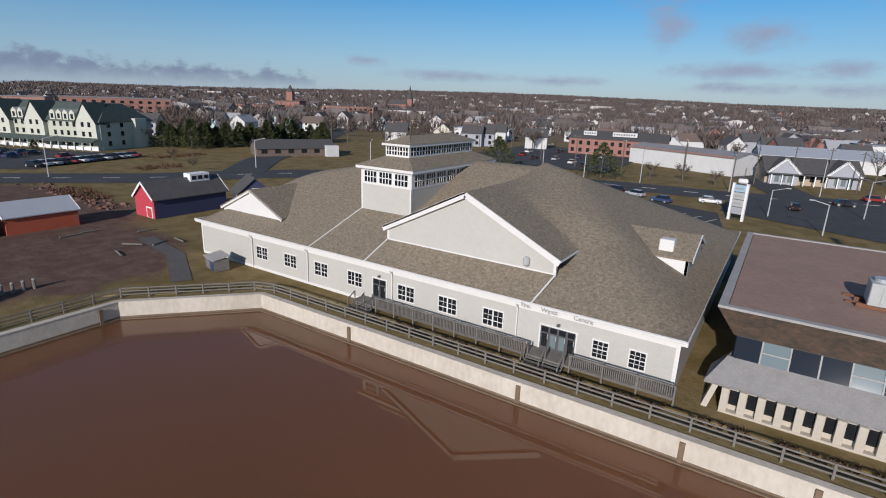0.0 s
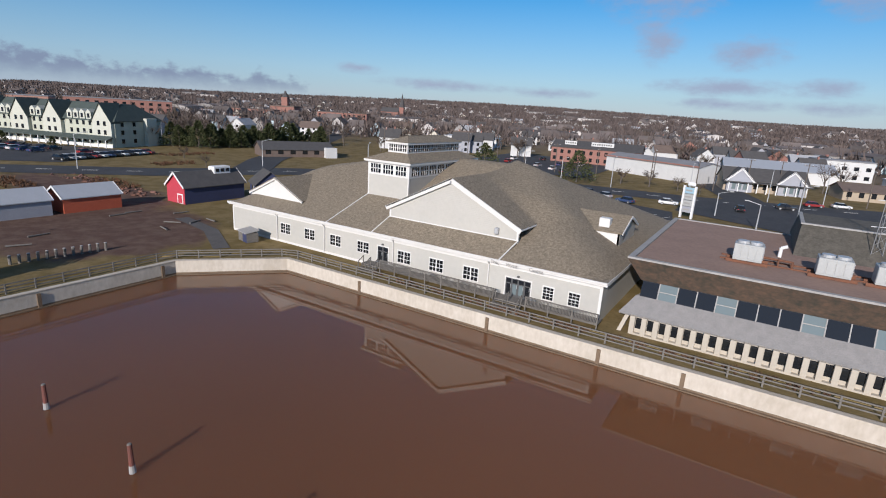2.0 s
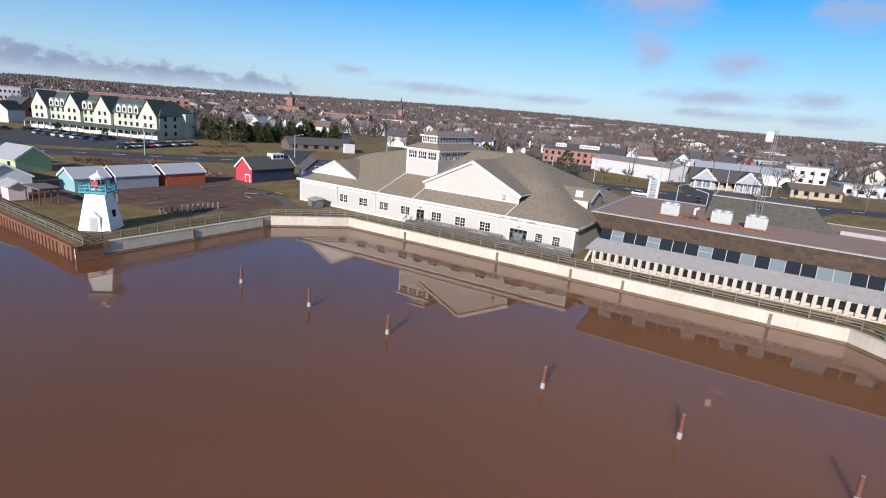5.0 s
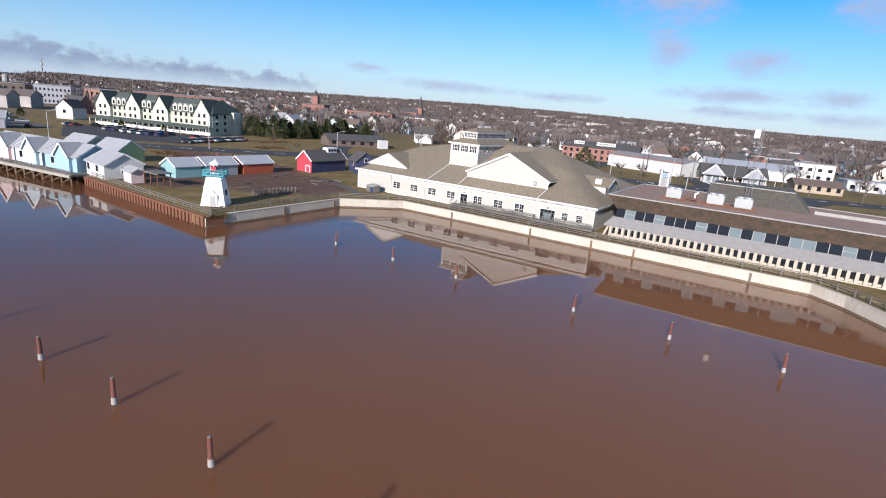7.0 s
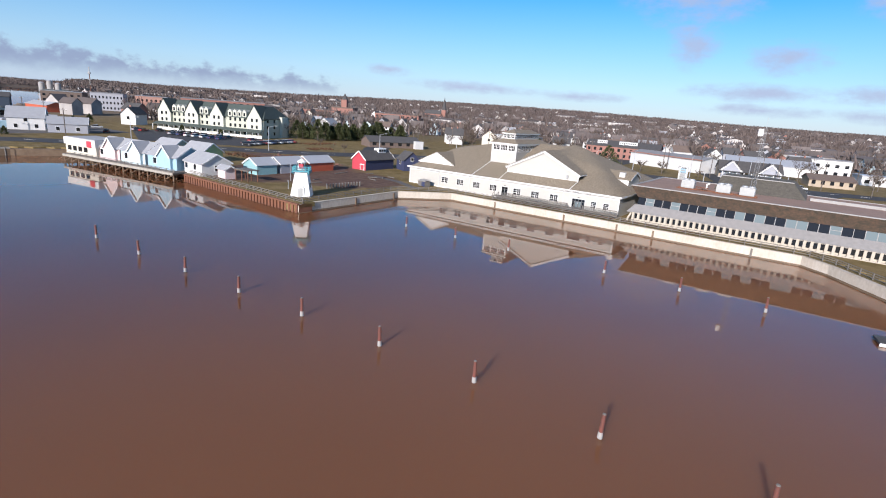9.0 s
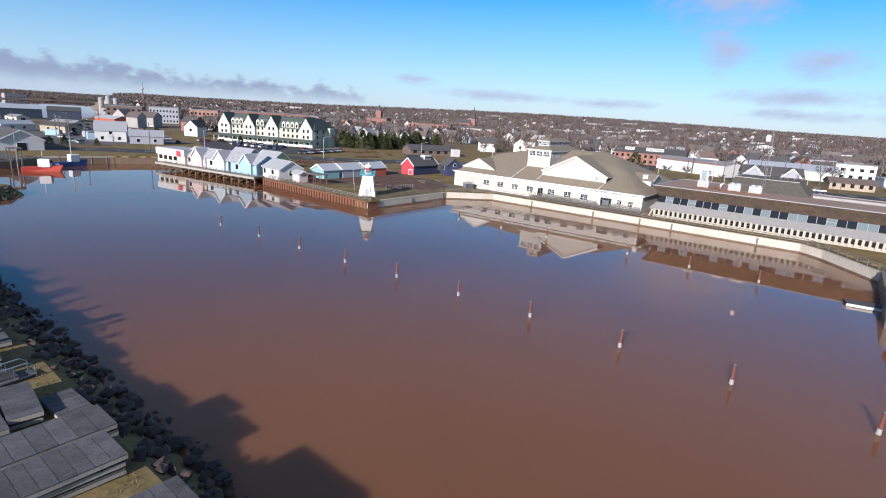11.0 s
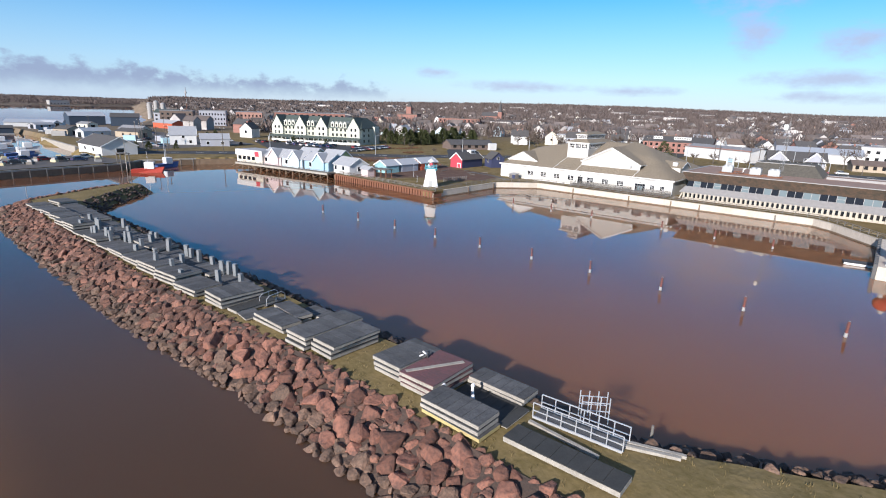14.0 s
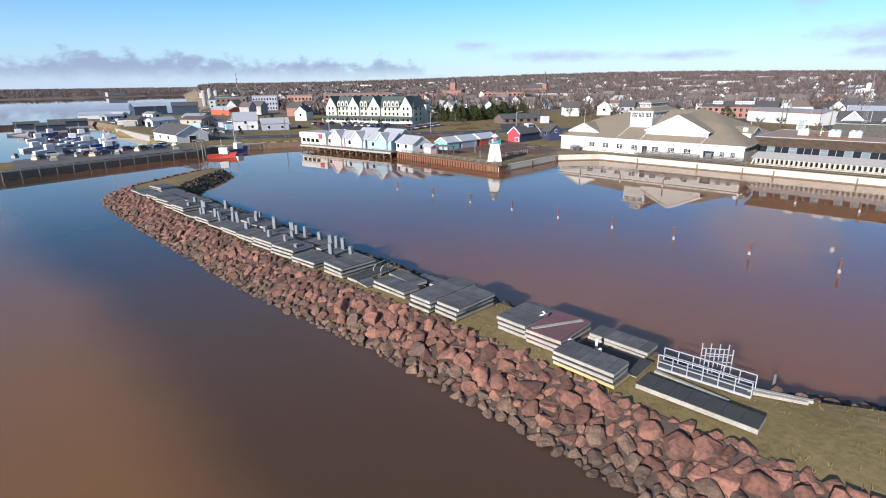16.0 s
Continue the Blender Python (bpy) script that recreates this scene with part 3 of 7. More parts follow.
def sash_window(parent, x, z, w, h, pairs=2, panes=(2, 3), y=0.0, name="window"):
    """A white framed sash window in a wall that faces -y; x, z: its lower left corner."""
    t = 0.09
    bm = bmesh.new()
    box(bm, x - t, y - 0.06, z - t, x + w + t, y - 0.001, z)
    box(bm, x - t, y - 0.06, z + h, x + w + t, y - 0.001, z + h + t * 1.4)
    box(bm, x - t, y - 0.06, z, x, y - 0.001, z + h)
    box(bm, x + w, y - 0.06, z, x + w + t, y - 0.001, z + h)
    win = part(name, bm, TRIM, parent)
    box_w = w / pairs
    for k in range(pairs):
        x0 = x + k * box_w
        if k:
            part("mullion", boxed(x0 - 0.06, y - 0.055, z, x0 + 0.06, y - 0.002, z + h), TRIM, win)
        part("pane", boxed(x0 + (0.06 if k else 0), y - 0.02, z, x0 + box_w - (0.06 if k < pairs - 1 else 0), y - 0.004, z + h), GLASS, win)
        bars = bmesh.new()
        nx, nz = panes
        for i in range(1, nx):
            u = x0 + box_w * i / nx
            box(bars, u - 0.018, y - 0.034, z, u + 0.018, y - 0.021, z + h)
        for i in range(1, nz):
            v = z + h * i / nz
            g = 0.035 if nz > 2 and i == nz // 2 else 0.018
            box(bars, x0, y - 0.033, v - g, x0 + box_w, y - 0.0205, v + g)
        part("muntin_grid", bars, TRIM, win)
    return win


W, D = 53.0, 38.4          # length and depth of the hall
EAVE = 3.80                # eave above the ground
# walls
wall_bm = bmesh.new()
box(wall_bm, 0, 0, -0.6, W, 0.3, EAVE)
part("front_wall", wall_bm, SIDING, hall)
for nm, b in (("side_wall", (W - 0.3, 0.3, -0.6, W, D, EAVE)), ("side_wall", (0, 0.3, -0.6, 0.3, D, EAVE)), ("rear_wall", (0.3, D - 0.3, -0.6, W - 0.3, D, EAVE))):
    part(nm, boxed(*b), SIDING, hall)
part("base_board", boxed(-0.04, -0.05, -0.6, W + 0.04, -0.002, 0.14), TRIM, hall)
for x in (-0.05, W - 0.22):
    part("corner_board", boxed(x, -0.06, 0.14, x + 0.27, -0.003, EAVE - 0.1), TRIM, hall)
part("fascia", boxed(-0.5, -0.52, EAVE - 0.12, W + 0.5, -0.44, EAVE + 0.26), TRIM, hall)
part("gutter", bevelled(-0.5, -0.64, EAVE + 0.08, W + 0.5, -0.522, EAVE + 0.24, 0.03), TRIM, hall)
part("soffit", boxed(-0.5, -0.438, EAVE - 0.1, W + 0.5, -0.004, EAVE - 0.02), TRIM, hall)
part("frieze_board", boxed(0.2, -0.035, EAVE - 0.55, W - 0.2, -0.0025, EAVE - 0.101), TRIM, hall)
part("side_fascia", boxed(W + 0.42, -0.438, EAVE - 0.12, W + 0.5, D + 0.5, EAVE + 0.22), TRIM, hall)
part("side_fascia", boxed(-0.5, -0.438, EAVE - 0.12, -0.42, D + 0.5, EAVE + 0.22), TRIM, hall)
for x in (9.3, 18.0, 28.9, 41.3):
    dp = bmesh.new()
    beam(dp, (x, -0.12, 0.1), (x, -0.12, EAVE - 0.5), 0.09)
    beam(dp, (x, -0.12, EAVE - 0.5), (x, -0.5, EAVE - 0.1), 0.09)
    part("downpipe", dp, TRIM, hall)

TX0, TX1, TY0, TY1 = 19.2, 25.8, 6.75, 23.4
TZ = 11.45
# roof planes: wings at slope S, a shallower porch roof between the seams
S = 0.41
Z0 = EAVE + 0.2
T = 0.16


def wing_z(y):
    return Z0 + S * (y + 0.5)


GX0, GX1, GY = 26.2, 43.1, 2.55      # the big gable's wall
P1 = (5.5, 12.3)


def roof_height(x, y):
    """Hipped roof with softly rounded hips: the lowest of its planes, blended where they meet."""
    s = (x - P1[0]) * 0.904 + (y - P1[1]) * 0.428
    b = (y - P1[1]) * 0.904 - (x - P1[0]) * 0.428
    planes = (wing_z(y), Z0 + 0.48 * (W + 0.5 - x), Z0 + 0.42 * (D + 0.5 - y), Z0 + 0.875 * (x + 0.5), wing_z(P1[1]) + 0.15 + 0.175 * s - 0.41 * b)
    z = planes[0]
    for p in planes[1:]:
        k = 1.5
        h = max(k - abs(z - p), 0) / k
        z = min(z, p) - h * h * k / 4
    return max(z, Z0)


bm = bmesh.new()
NX, NY = 92, 68
sheet = [[bm.verts.new((-0.5 + (W + 1) * i / NX, -0.5 + (D + 1) * j / NY, roof_height(-0.5 + (W + 1) * i / NX, -0.5 + (D + 1) * j / NY))) for i in range(NX + 1)] for j in range(NY + 1)]
for j in range(NY):
    for i in range(NX):
        bm.faces.new((sheet[j][i], sheet[j][i + 1], sheet[j + 1][i + 1], sheet[j + 1][i])).smooth = True
part("roof", bm, SHINGLE, hall)
part("roof_underside", boxed(-0.4, -0.4, Z0 - 0.12, W + 0.4, D + 0.4, Z0 - 0.04), TRIM, hall)
PZ_SEAM = 5.55
for x0, x1, y1 in ((18.6, TX0, TY0), (25.9, GX0, GY), (42.5, GX1, GY)):
    part("seam_flashing", beamed((x0, -0.5, Z0 + 0.02), (x1, y1, (PZ_SEAM if y1 == GY else wing_z(y1)) + 0.03), 0.13, 0.08), TRIM, hall)

PZ = 5.55
bm = bmesh.new()
slab(bm, [(25.9, -0.5, Z0 + 0.03), (42.5, -0.5, Z0 + 0.03), (GX1, GY - 0.05, PZ), (GX0, GY - 0.05, PZ)], (0, 0, -0.12))
part("porch_roof", bm, SHINGLE, hall)
# big front gable: wall, rakes, roof
GA = (34.7, 10.95)
GE = 6.75
bm = bmesh.new()
slab(bm, [(GX0, GY, 3.6), (GX1, GY, 3.6), (GX1, GY, GE), (GA[0], GY, GA[1] - 0.15), (GX0, GY, GE)], (0, 0.3, 0))
gable = part("gable_wall", bm, SIDING, hall)
for sx, ex in ((-1, GX0 - 0.35), (1, GX1 + 0.35)):
    ez = GE - 0.1
    part("rake_board", beamed((ex, GY - 0.3, ez - 0.03), (GA[0], GY - 0.3, GA[1] - 0.03), 0.12, 0.5), TRIM, gable)
    if sx < 0:
        bm = bmesh.new()
        slab(bm, [(ex, GY - 0.36, ez + 0.22), (GA[0], GY - 0.36, GA[1] + 0.22), (GA[0], 17.5, GA[1] + 0.22), (ex, 7.4, ez + 0.22)], (0, 0, -0.15))
        part("gable_roof", bm, SHINGLE, hall)
    part("corner_board", boxed(GX0 - 0.02 if sx < 0 else GX1 - 0.2, GY - 0.03, PZ - 0.1, GX0 + 0.2 if sx < 0 else GX1 + 0.02, GY - 0.002, GE), TRIM, gable)
# the gable's other slope flows into the main roof without a crease
bm = bmesh.new()
GXE = GX1 + 0.35
gx = [GA[0] + (GXE - GA[0]) * i / 22 for i in range(23)] + [GXE + 0.4 * i for i in range(1, 14)]
gy = [GY - 0.36 + 0.4 * j for j in range(44)]
grid = []
for y in gy:
    row = []
    for x in gx:
        own = GA[1] + 0.22 - (GA[1] - GE + 0.1) / (GXE - GA[0]) * (x - GA[0])
        main = roof_height(x, y)
        k = 0.05 + 3.2 * smooth(5.5, 11.0, y)
        h = max(k - abs(own - main), 0) / k
        z = max(own, main) + h * h * k / 4
        row.append((bm.verts.new((x, y, z + 0.015)), z - main))
    grid.append(row)
for j in range(len(gy) - 1):
    for i in range(len(gx) - 1):
        q = (grid[j][i], grid[j][i + 1], grid[j + 1][i + 1], grid[j + 1][i])
        if max(d for _, d in q) > 0.004 and not (gx[i] > GXE - 0.01 and gy[j] < 6.2):
            bm.faces.new([v for v, _ in q]).smooth = True
bmesh.ops.delete(bm, geom=[v for v in bm.verts if not v.link_faces], context="VERTS")
part("gable_roof", bm, SHINGLE, hall)
part("gable_gutter", beamed((GXE + 0.05, GY - 0.3, GE + 0.02), (GXE + 0.05, 6.3, GE + 0.02), 0.12, 0.14), TRIM, hall)
part("base_flashing", boxed(GX0, GY - 0.04, PZ, GX1, GY - 0.003, PZ + 0.12), TRIM, gable)
part("exhaust_hood", bevelled(GX1 - 2.7, GY - 0.45, PZ + 0.35, GX1 - 2.2, GY - 0.005, PZ + 1.1, 0.12), GALV, gable)

# clerestory tower with a lantern
part("tower_wall", boxed(TX0, TY0, 5.5, TX1, TY1, TZ), SIDING, hall)
for x in (TX0 - 0.03, TX1 - 0.17):
    part("corner_board", boxed(x, TY0 - 0.03, 5.9, x + 0.2, TY0 - 0.002, TZ - 0.1), TRIM, hall)
part("corner_board", boxed(TX1 + 0.002, TY0 - 0.03, 5.9, TX1 + 0.03, TY0 + 0.18, TZ - 0.1), TRIM, hall)
part("cornice", boxed(TX0 - 0.45, TY0 - 0.45, TZ - 0.1, TX1 + 0.45, TY1 + 0.45, TZ + 0.22), TRIM, hall)
part("window_band", boxed(TX0 - 0.04, TY0 - 0.04, TZ - 1.75, TX1 + 0.04, TY1 + 0.04, TZ - 0.11), TRIM, hall)


def band_windows(x0, x1, y, z0, z1, n, nx, face):
    """A row of small-paned windows along a band; face: front (-y) or side (+x)."""
    step = (x1 - x0) / n
    for i in range(n):
        a, b = x0 + step * (i + 0.11), x0 + step * (i + 0.89)
        bars = bmesh.new()
        if face == "front":
            w = part("clerestory_window", boxed(a, y - 0.03, z0, b, y - 0.004, z1), GLASS, hall)
            for k in range(1, nx):
                u = a + (b - a) * k / nx
                box(bars, u - 0.045, y - 0.06, z0, u + 0.045, y - 0.031, z1)
            box(bars, a, y - 0.059, (z0 + z1) / 2 - 0.04, b, y - 0.0305, (z0 + z1) / 2 + 0.04)
        else:
            w = part("clerestory_window", boxed(y + 0.004, a, z0, y + 0.03, b, z1), GLASS, hall)
            for k in range(1, nx):
                u = a + (b - a) * k / nx
                box(bars, y + 0.031, u - 0.045, z0, y + 0.06, u + 0.045, z1)
            box(bars, y + 0.0305, a, (z0 + z1) / 2 - 0.04, y + 0.059, b, (z0 + z1) / 2 + 0.04)
        part("muntin_grid", bars, TRIM, w)


band_windows(TX0 + 0.25, TX1 - 0.25, TY0 - 0.04, TZ - 1.5, TZ - 0.35, 3, 4, "front")
band_windows(TY0 + 0.3, TY1 - 0.3, TX1 + 0.04, TZ - 1.5, TZ - 0.35, 8, 4, "side")
LX0, LX1, LY0, LY1 = 20.95, 24.05, 8.6, 21.5
LZ = 13.85
bm = bmesh.new()
hexa(bm, [(TX0 - 0.5, TY0 - 0.5, TZ + 0.2), (TX1 + 0.5, TY0 - 0.5, TZ + 0.2), (TX1 + 0.5, TY1 + 0.5, TZ + 0.2), (TX0 - 0.5, TY1 + 0.5, TZ + 0.2)],
     [(LX0, LY0, TZ + 1.15), (LX1, LY0, TZ + 1.15), (LX1, LY1, TZ + 1.15), (LX0, LY1, TZ + 1.15)])
part("tower_roof", bm, SHINGLE, hall)
part("lantern_wall", boxed(LX0, LY0, TZ + 0.8, LX1, LY1, LZ), TRIM, hall)
part("lantern_cornice", boxed(LX0 - 0.3, LY0 - 0.3, LZ - 0.14, LX1 + 0.3, LY1 + 0.3, LZ + 0.1), TRIM, hall)
band_windows(LX0 + 0.1, LX1 - 0.1, LY0, TZ + 1.35, LZ - 0.22, 4, 2, "front")
band_windows(LY0 + 0.2, LY1 - 0.2, LX1, TZ + 1.35, LZ - 0.22, 12, 2, "side")
bm = bmesh.new()
hexa(bm, [(LX0 - 0.35, LY0 - 0.35, LZ + 0.1), (LX1 + 0.35, LY0 - 0.35, LZ + 0.1), (LX1 + 0.35, LY1 + 0.35, LZ + 0.1), (LX0 - 0.35, LY1 + 0.35, LZ + 0.1)],
     [(LX0 + 1.6, LY0 + 2.2, LZ + 0.95), (LX1 - 1.6, LY0 + 2.2, LZ + 0.95), (LX1 - 1.6, LY1 - 2.2, LZ + 0.95), (LX0 + 1.6, LY1 - 2.2, LZ + 0.95)])
part("lantern_roof", bm, SHINGLE, hall)

# left gabled dormer with a white front
DX0, DX1, DY = 1.2, 11.5, 2.25
DA, DZ, DE = 6.4, 7.7, wing_z(2.25) + 0.05
bm = bmesh.new()
slab(bm, [(DX0, DY, DE - 0.3), (DX1, DY, DE - 0.3), (DX1, DY, DE), (DA, DY, DZ), (DX0, DY, DE)], (0, 0.25, 0))
dormer = part("dormer_wall", bm, TRIM, hall)
for ex in (DX0 - 0.25, DX1 + 0.25):
    part("rake_board", beamed((ex, DY - 0.2, DE + 0.03), (DA, DY - 0.2, DZ + 0.1), 0.1, 0.34), TRIM, dormer)
    bm = bmesh.new()
    slab(bm, [(ex, DY - 0.27, DE + 0.2), (DA, DY - 0.27, DZ + 0.28), (DA, 10.2, DZ + 0.28), (ex, DY + 0.4, DE + 0.2)], (0, 0, -0.12))
    part("dormer_roof", bm, SHINGLE, hall)

# right dormer that faces the side, with a small box vent on it
EY0, EY1, EX = 10.95, 18.0, 51.4
EM = (EY0 + EY1) / 2
bm = bmesh.new()
slab(bm, [(EX, EY0, 4.5), (EX, EY1, 4.5), (EX, EY1, 6.4), (EX, EM, 7.75), (EX, EY0, 6.4)], (-0.25, 0, 0))
side_dormer = part("side_dormer_wall", bm, SIDING, hall)
for y, e in ((EY0, -0.2), (EY1, 0.2)):
    bm = bmesh.new()
    slab(bm, [(EX - 0.02, y, 4.8), (EX - 0.02, y, 6.4), (EX - 3.1, y, 6.5)], (0, 0.2 if y == EY0 else -0.2, 0))
    part("dormer_cheek", bm, TRIM, side_dormer)
    bm = bmesh.new()
    slab(bm, [(EX + 0.3, y + e, 6.5), (EX + 0.3, EM, 7.95), (EX - 7.0, EM, 7.95), (EX - 3.4, y + e, 6.5)], (0, 0, -0.14))
    part("dormer_roof", bm, SHINGLE, side_dormer)
    part("rake_board", beamed((EX + 0.32, y + e, 6.36), (EX + 0.32, EM, 7.81), 0.08, 0.3), TRIM, side_dormer)
part("box_vent", bevelled(EX - 2.6, EY0 + 0.5, 6.3, EX - 1.4, EY0 + 1.5, 7.75, 0.05), TRIM, side_dormer)

# windows and doors of the front
for x in (9.95, 14.45, 18.95, 23.45):
    sash_window(hall, x, 1.17, 1.75, 1.28)
for x in (29.55, 33.95, 38.3):
    sash_window(hall, x, 1.08, 1.75, 1.34)
for x in (47.35, 49.95):
    sash_window(hall, x, 0.98, 1.05, 1.26, 1, (3, 4))


def glazed_door(x, z, w, h, leaves):
    t = 0.12
    bm = bmesh.new()
    box(bm, x - t, -0.08, z, x, -0.001, z + h)
    box(bm, x + w, -0.08, z, x + w + t, -0.001, z + h)
    box(bm, x - t, -0.08, z + h, x + w + t, -0.001, z + h + t)
    door = part("door", bm, TRIM, hall, "dark glazed entrance door in a white surround")
    part("door_leaf", boxed(x, -0.05, z, x + w, -0.002, z + h), DOORDARK, door)
    lw = w / leaves
    for k in range(leaves):
        a = x + k * lw
        part("pane", boxed(a + 0.12, -0.062, z + 0.25, a + lw - 0.12, -0.051, z + h - 0.62), GLASS if leaves < 4 or k in (0, 3) else PALE_GLASS, door)
        part("transom_pane", boxed(a + 0.08, -0.062, z + h - 0.5, a + lw - 0.08, -0.051, z + h - 0.08), GLASS, door)
        part("handle", beamed((a + lw - 0.1, -0.09, z + 0.9), (a + lw - 0.1, -0.09, z + 1.3), 0.04), GALV, door)
    part("wall_lamp", bevelled(x + w / 2 - 0.12, -0.25, z + h + 0.22, x + w / 2 + 0.12, -0.005, z + h + 0.4, 0.03), DOORDARK, door)


glazed_door(26.6, 0.46, 1.55, 1.98, 2)
glazed_door(43.3, 0.42, 2.75, 1.92, 4)
# lettering on the fascia
for k, (word, x) in enumerate((("The", 41.7), ("Wyatt", 43.4), ("Centre", 45.9))):
    cu = bpy.data.curves.new("sign_lettering", "FONT")
    cu.body, cu.size, cu.extrude = word, 0.5, 0.012
    ob = new("lettering", cu)
    ob.parent = hall
    ob.matrix_basis = pose(x, -0.66, EAVE - 0.16, 90, 0, 0)
    cu.materials.append(COPING)

# ---- timber deck with railing and steps along the hall ----
deck = thing("boardwalk_deck", "weathered grey timber walkway with railing beside the hall", "deck", pose(-31.2, 33.3, 2.28))
DL = 27.9
part("decking", boxed(0.0, 0.06, 0.0, DL, 1.6, 0.16), GREYWOOD, deck)
for x0, x1 in ((2.9, 17.4), (20.9, DL)):
    n = int((x1 - x0) / 1.9)
    for i in range(n + 1):
        x = x0 + (x1 - x0) * i / n
        part("post", bevelled(x - 0.06, -0.06, -0.4, x + 0.06, 0.055, 1.12, 0.012), GREYWOOD, deck)
    part("handrail", boxed(x0, -0.08, 1.05, x1, 0.08, 1.12), GREYWOOD, deck)
    part("bottom_rail", boxed(x0, -0.03, 0.2, x1, 0.04, 0.28), GREYWOOD, deck)
    bal = bmesh.new()
    x = x0 + 0.08
    while x < x1:
        box(bal, x, -0.03, 0.02, x + 0.05, 0.03, 1.05)
        x += 0.14
    part("baluster_panel", bal, GREYWOOD, deck)


def steps(name, x, y, z, w, n, label):
    """Timber steps that come down towards the water."""
    st = thing(name, label, "steps", pose(x, y, z))
    for i in range(n):
        part("tread", bevelled(0, -0.3 * (i + 1), -0.17 * (i + 1), w, -0.3 * i + 0.02, -0.17 * (i + 1) + 0.06, 0.012), GREYWOOD, st)
    for sx in (0.02, w / 2, w - 0.02):
        part("stringer", beamed((sx, 0, -0.12), (sx, -0.3 * n, -0.17 * n - 0.1), 0.06, 0.22), GREYWOOD, st)
        part("handrail", beamed((sx, 0, 0.95), (sx, -0.3 * n, 0.95 - 0.17 * n), 0.06, 0.09), GREYWOOD, st)
        for k in (0, n):
            part("post", beamed((sx, -0.3 * k, -0.17 * k - 0.15), (sx, -0.3 * k, 0.95 - 0.17 * k), 0.08), GREYWOOD, st)
    return st


steps("entrance_steps", -13.6, 33.35, 2.44, 2.85, 4, "weathered timber entrance steps with three handrails")
steps("side_steps", -30.9, 33.4, 2.44, 2.2, 3, "small weathered timber steps at the deck end")

# ---- flat-roofed pavilion beside the hall ----
pav = thing("waterfront_pavilion", "brown flat-roofed building with mossy shingle eaves and grey skirt roof", "building", pose(-1.9, 34.5, 1.75))
PL = 64.0
PR = 6.95                # roof height above the ground
part("wall", boxed(1.3, 3.2, -0.5, PL, 25.0, PR - 0.4), CREAM, pav)
part("roof", boxed(0.55, 1.25, PR - 0.35, PL, 25.6, PR - 0.06), BROWNROOF, pav)
part("coping", boxed(-0.02, 0.7, PR - 0.12, PL, 1.2, PR + 0.04), COPING, pav)
part("coping", boxed(-0.02, 1.2, PR - 0.12, 0.5, 25.8, PR + 0.04), COPING, pav)
part("coping", boxed(0.5, 25.4, PR - 0.12, PL, 25.8, PR + 0.04), COPING, pav)
bm = bmesh.new()
hexa(bm, [(1.1, 2.6, 4.55), (PL, 2.6, 4.55), (PL, 3.4, 4.55), (1.1, 3.4, 4.55)], [(0.0, 0.72, PR - 0.13), (PL, 0.72, PR - 0.13), (PL, 3.4, PR - 0.13), (0.0, 3.4, PR - 0.13)])
part("shingled_eave", bm, CEDAR, pav)
bm = bmesh.new()
hexa(bm, [(1.1, 3.4, 4.55), (2.0, 3.4, 4.55), (2.0, 24.4, 4.55), (1.1, 24.4, 4.55)], [(0.0, 3.4, PR - 0.13), (2.0, 3.4, PR - 0.13), (2.0, 25.7, PR - 0.13), (0.0, 25.7, PR - 0.13)])
part("shingled_eave", bm, CEDAR, pav)
# leaning glass band of the upper floor
band = part("window_band", boxed(1.25, 2.75, 3.0, PL, 3.3, 4.54), DOORDARK, pav)
N = 40
PALE = {1, 4, 8, 11, 13, 16, 17, 20, 23, 24, 29, 31}
for i in range(N):
    x0, x1 = 1.3 + i * 1.55, 1.3 + (i + 1) * 1.55 - 0.1
    bm = bmesh.new()
    slab(bm, [(x0, 1.95, 3.22), (x1, 1.95, 3.22), (x1, 2.52, 4.54), (x0, 2.52, 4.54)], (0, 0.06, -0.02))
    part("pane", bm, PALE_GLASS if i in PALE else GLASS, band)
    part("mullion", beamed((x1 + 0.05, 1.95, 3.2), (x1 + 0.05, 2.5, 4.55), 0.09, 0.09), COPING, band)
    if i in (1, 4, 8, 20):
        part("transom", boxed(x0, 2.19, 3.85, x1, 2.21, 3.93), COPING, band)
bm = bmesh.new()
slab(bm, [(0.0, 0.45, 1.86), (PL, 0.45, 1.86), (PL, 1.98, 3.25), (1.0, 1.98, 3.25)], (0, 0.05, -0.18))
part("skirt_roof", bm, GREYSHINGLE, pav)
bm = bmesh.new()
slab(bm, [(0.0, 0.45, 1.84), (1.0, 1.98, 3.23), (1.25, 3.2, 3.23), (0.1, 3.2, 1.84)], (0.05, 0, -0.18))
part("skirt_roof", bm, GREYSHINGLE, pav)
part("lower_wall", boxed(1.2, 0.55, -0.5, PL, 3.2, 1.72), CREAM, pav)
part("plinth", boxed(1.1, 0.12, -0.5, PL, 0.55, 0.26), CREAM, pav)
pil_me = bevelled(0, 0, 0, 0.44, 0.42, 1.6, 0.02)
first = part("pilaster", pil_me, CREAM, pav, loc=(1.1, 0.13, 0.2))
win_me = part("pane", boxed(0, 0, 0, 0.54, 0.04, 1.0), GLASS, pav, loc=(1.57, 0.5, 0.62))
for i in range(1, 62):
    share("pilaster", first.data, pav, pose(1.1 + i * 1.0, 0.13, 0.2))
    share("pane", win_me.data, pav, pose(1.57 + i * 1.0, 0.5, 0.62))
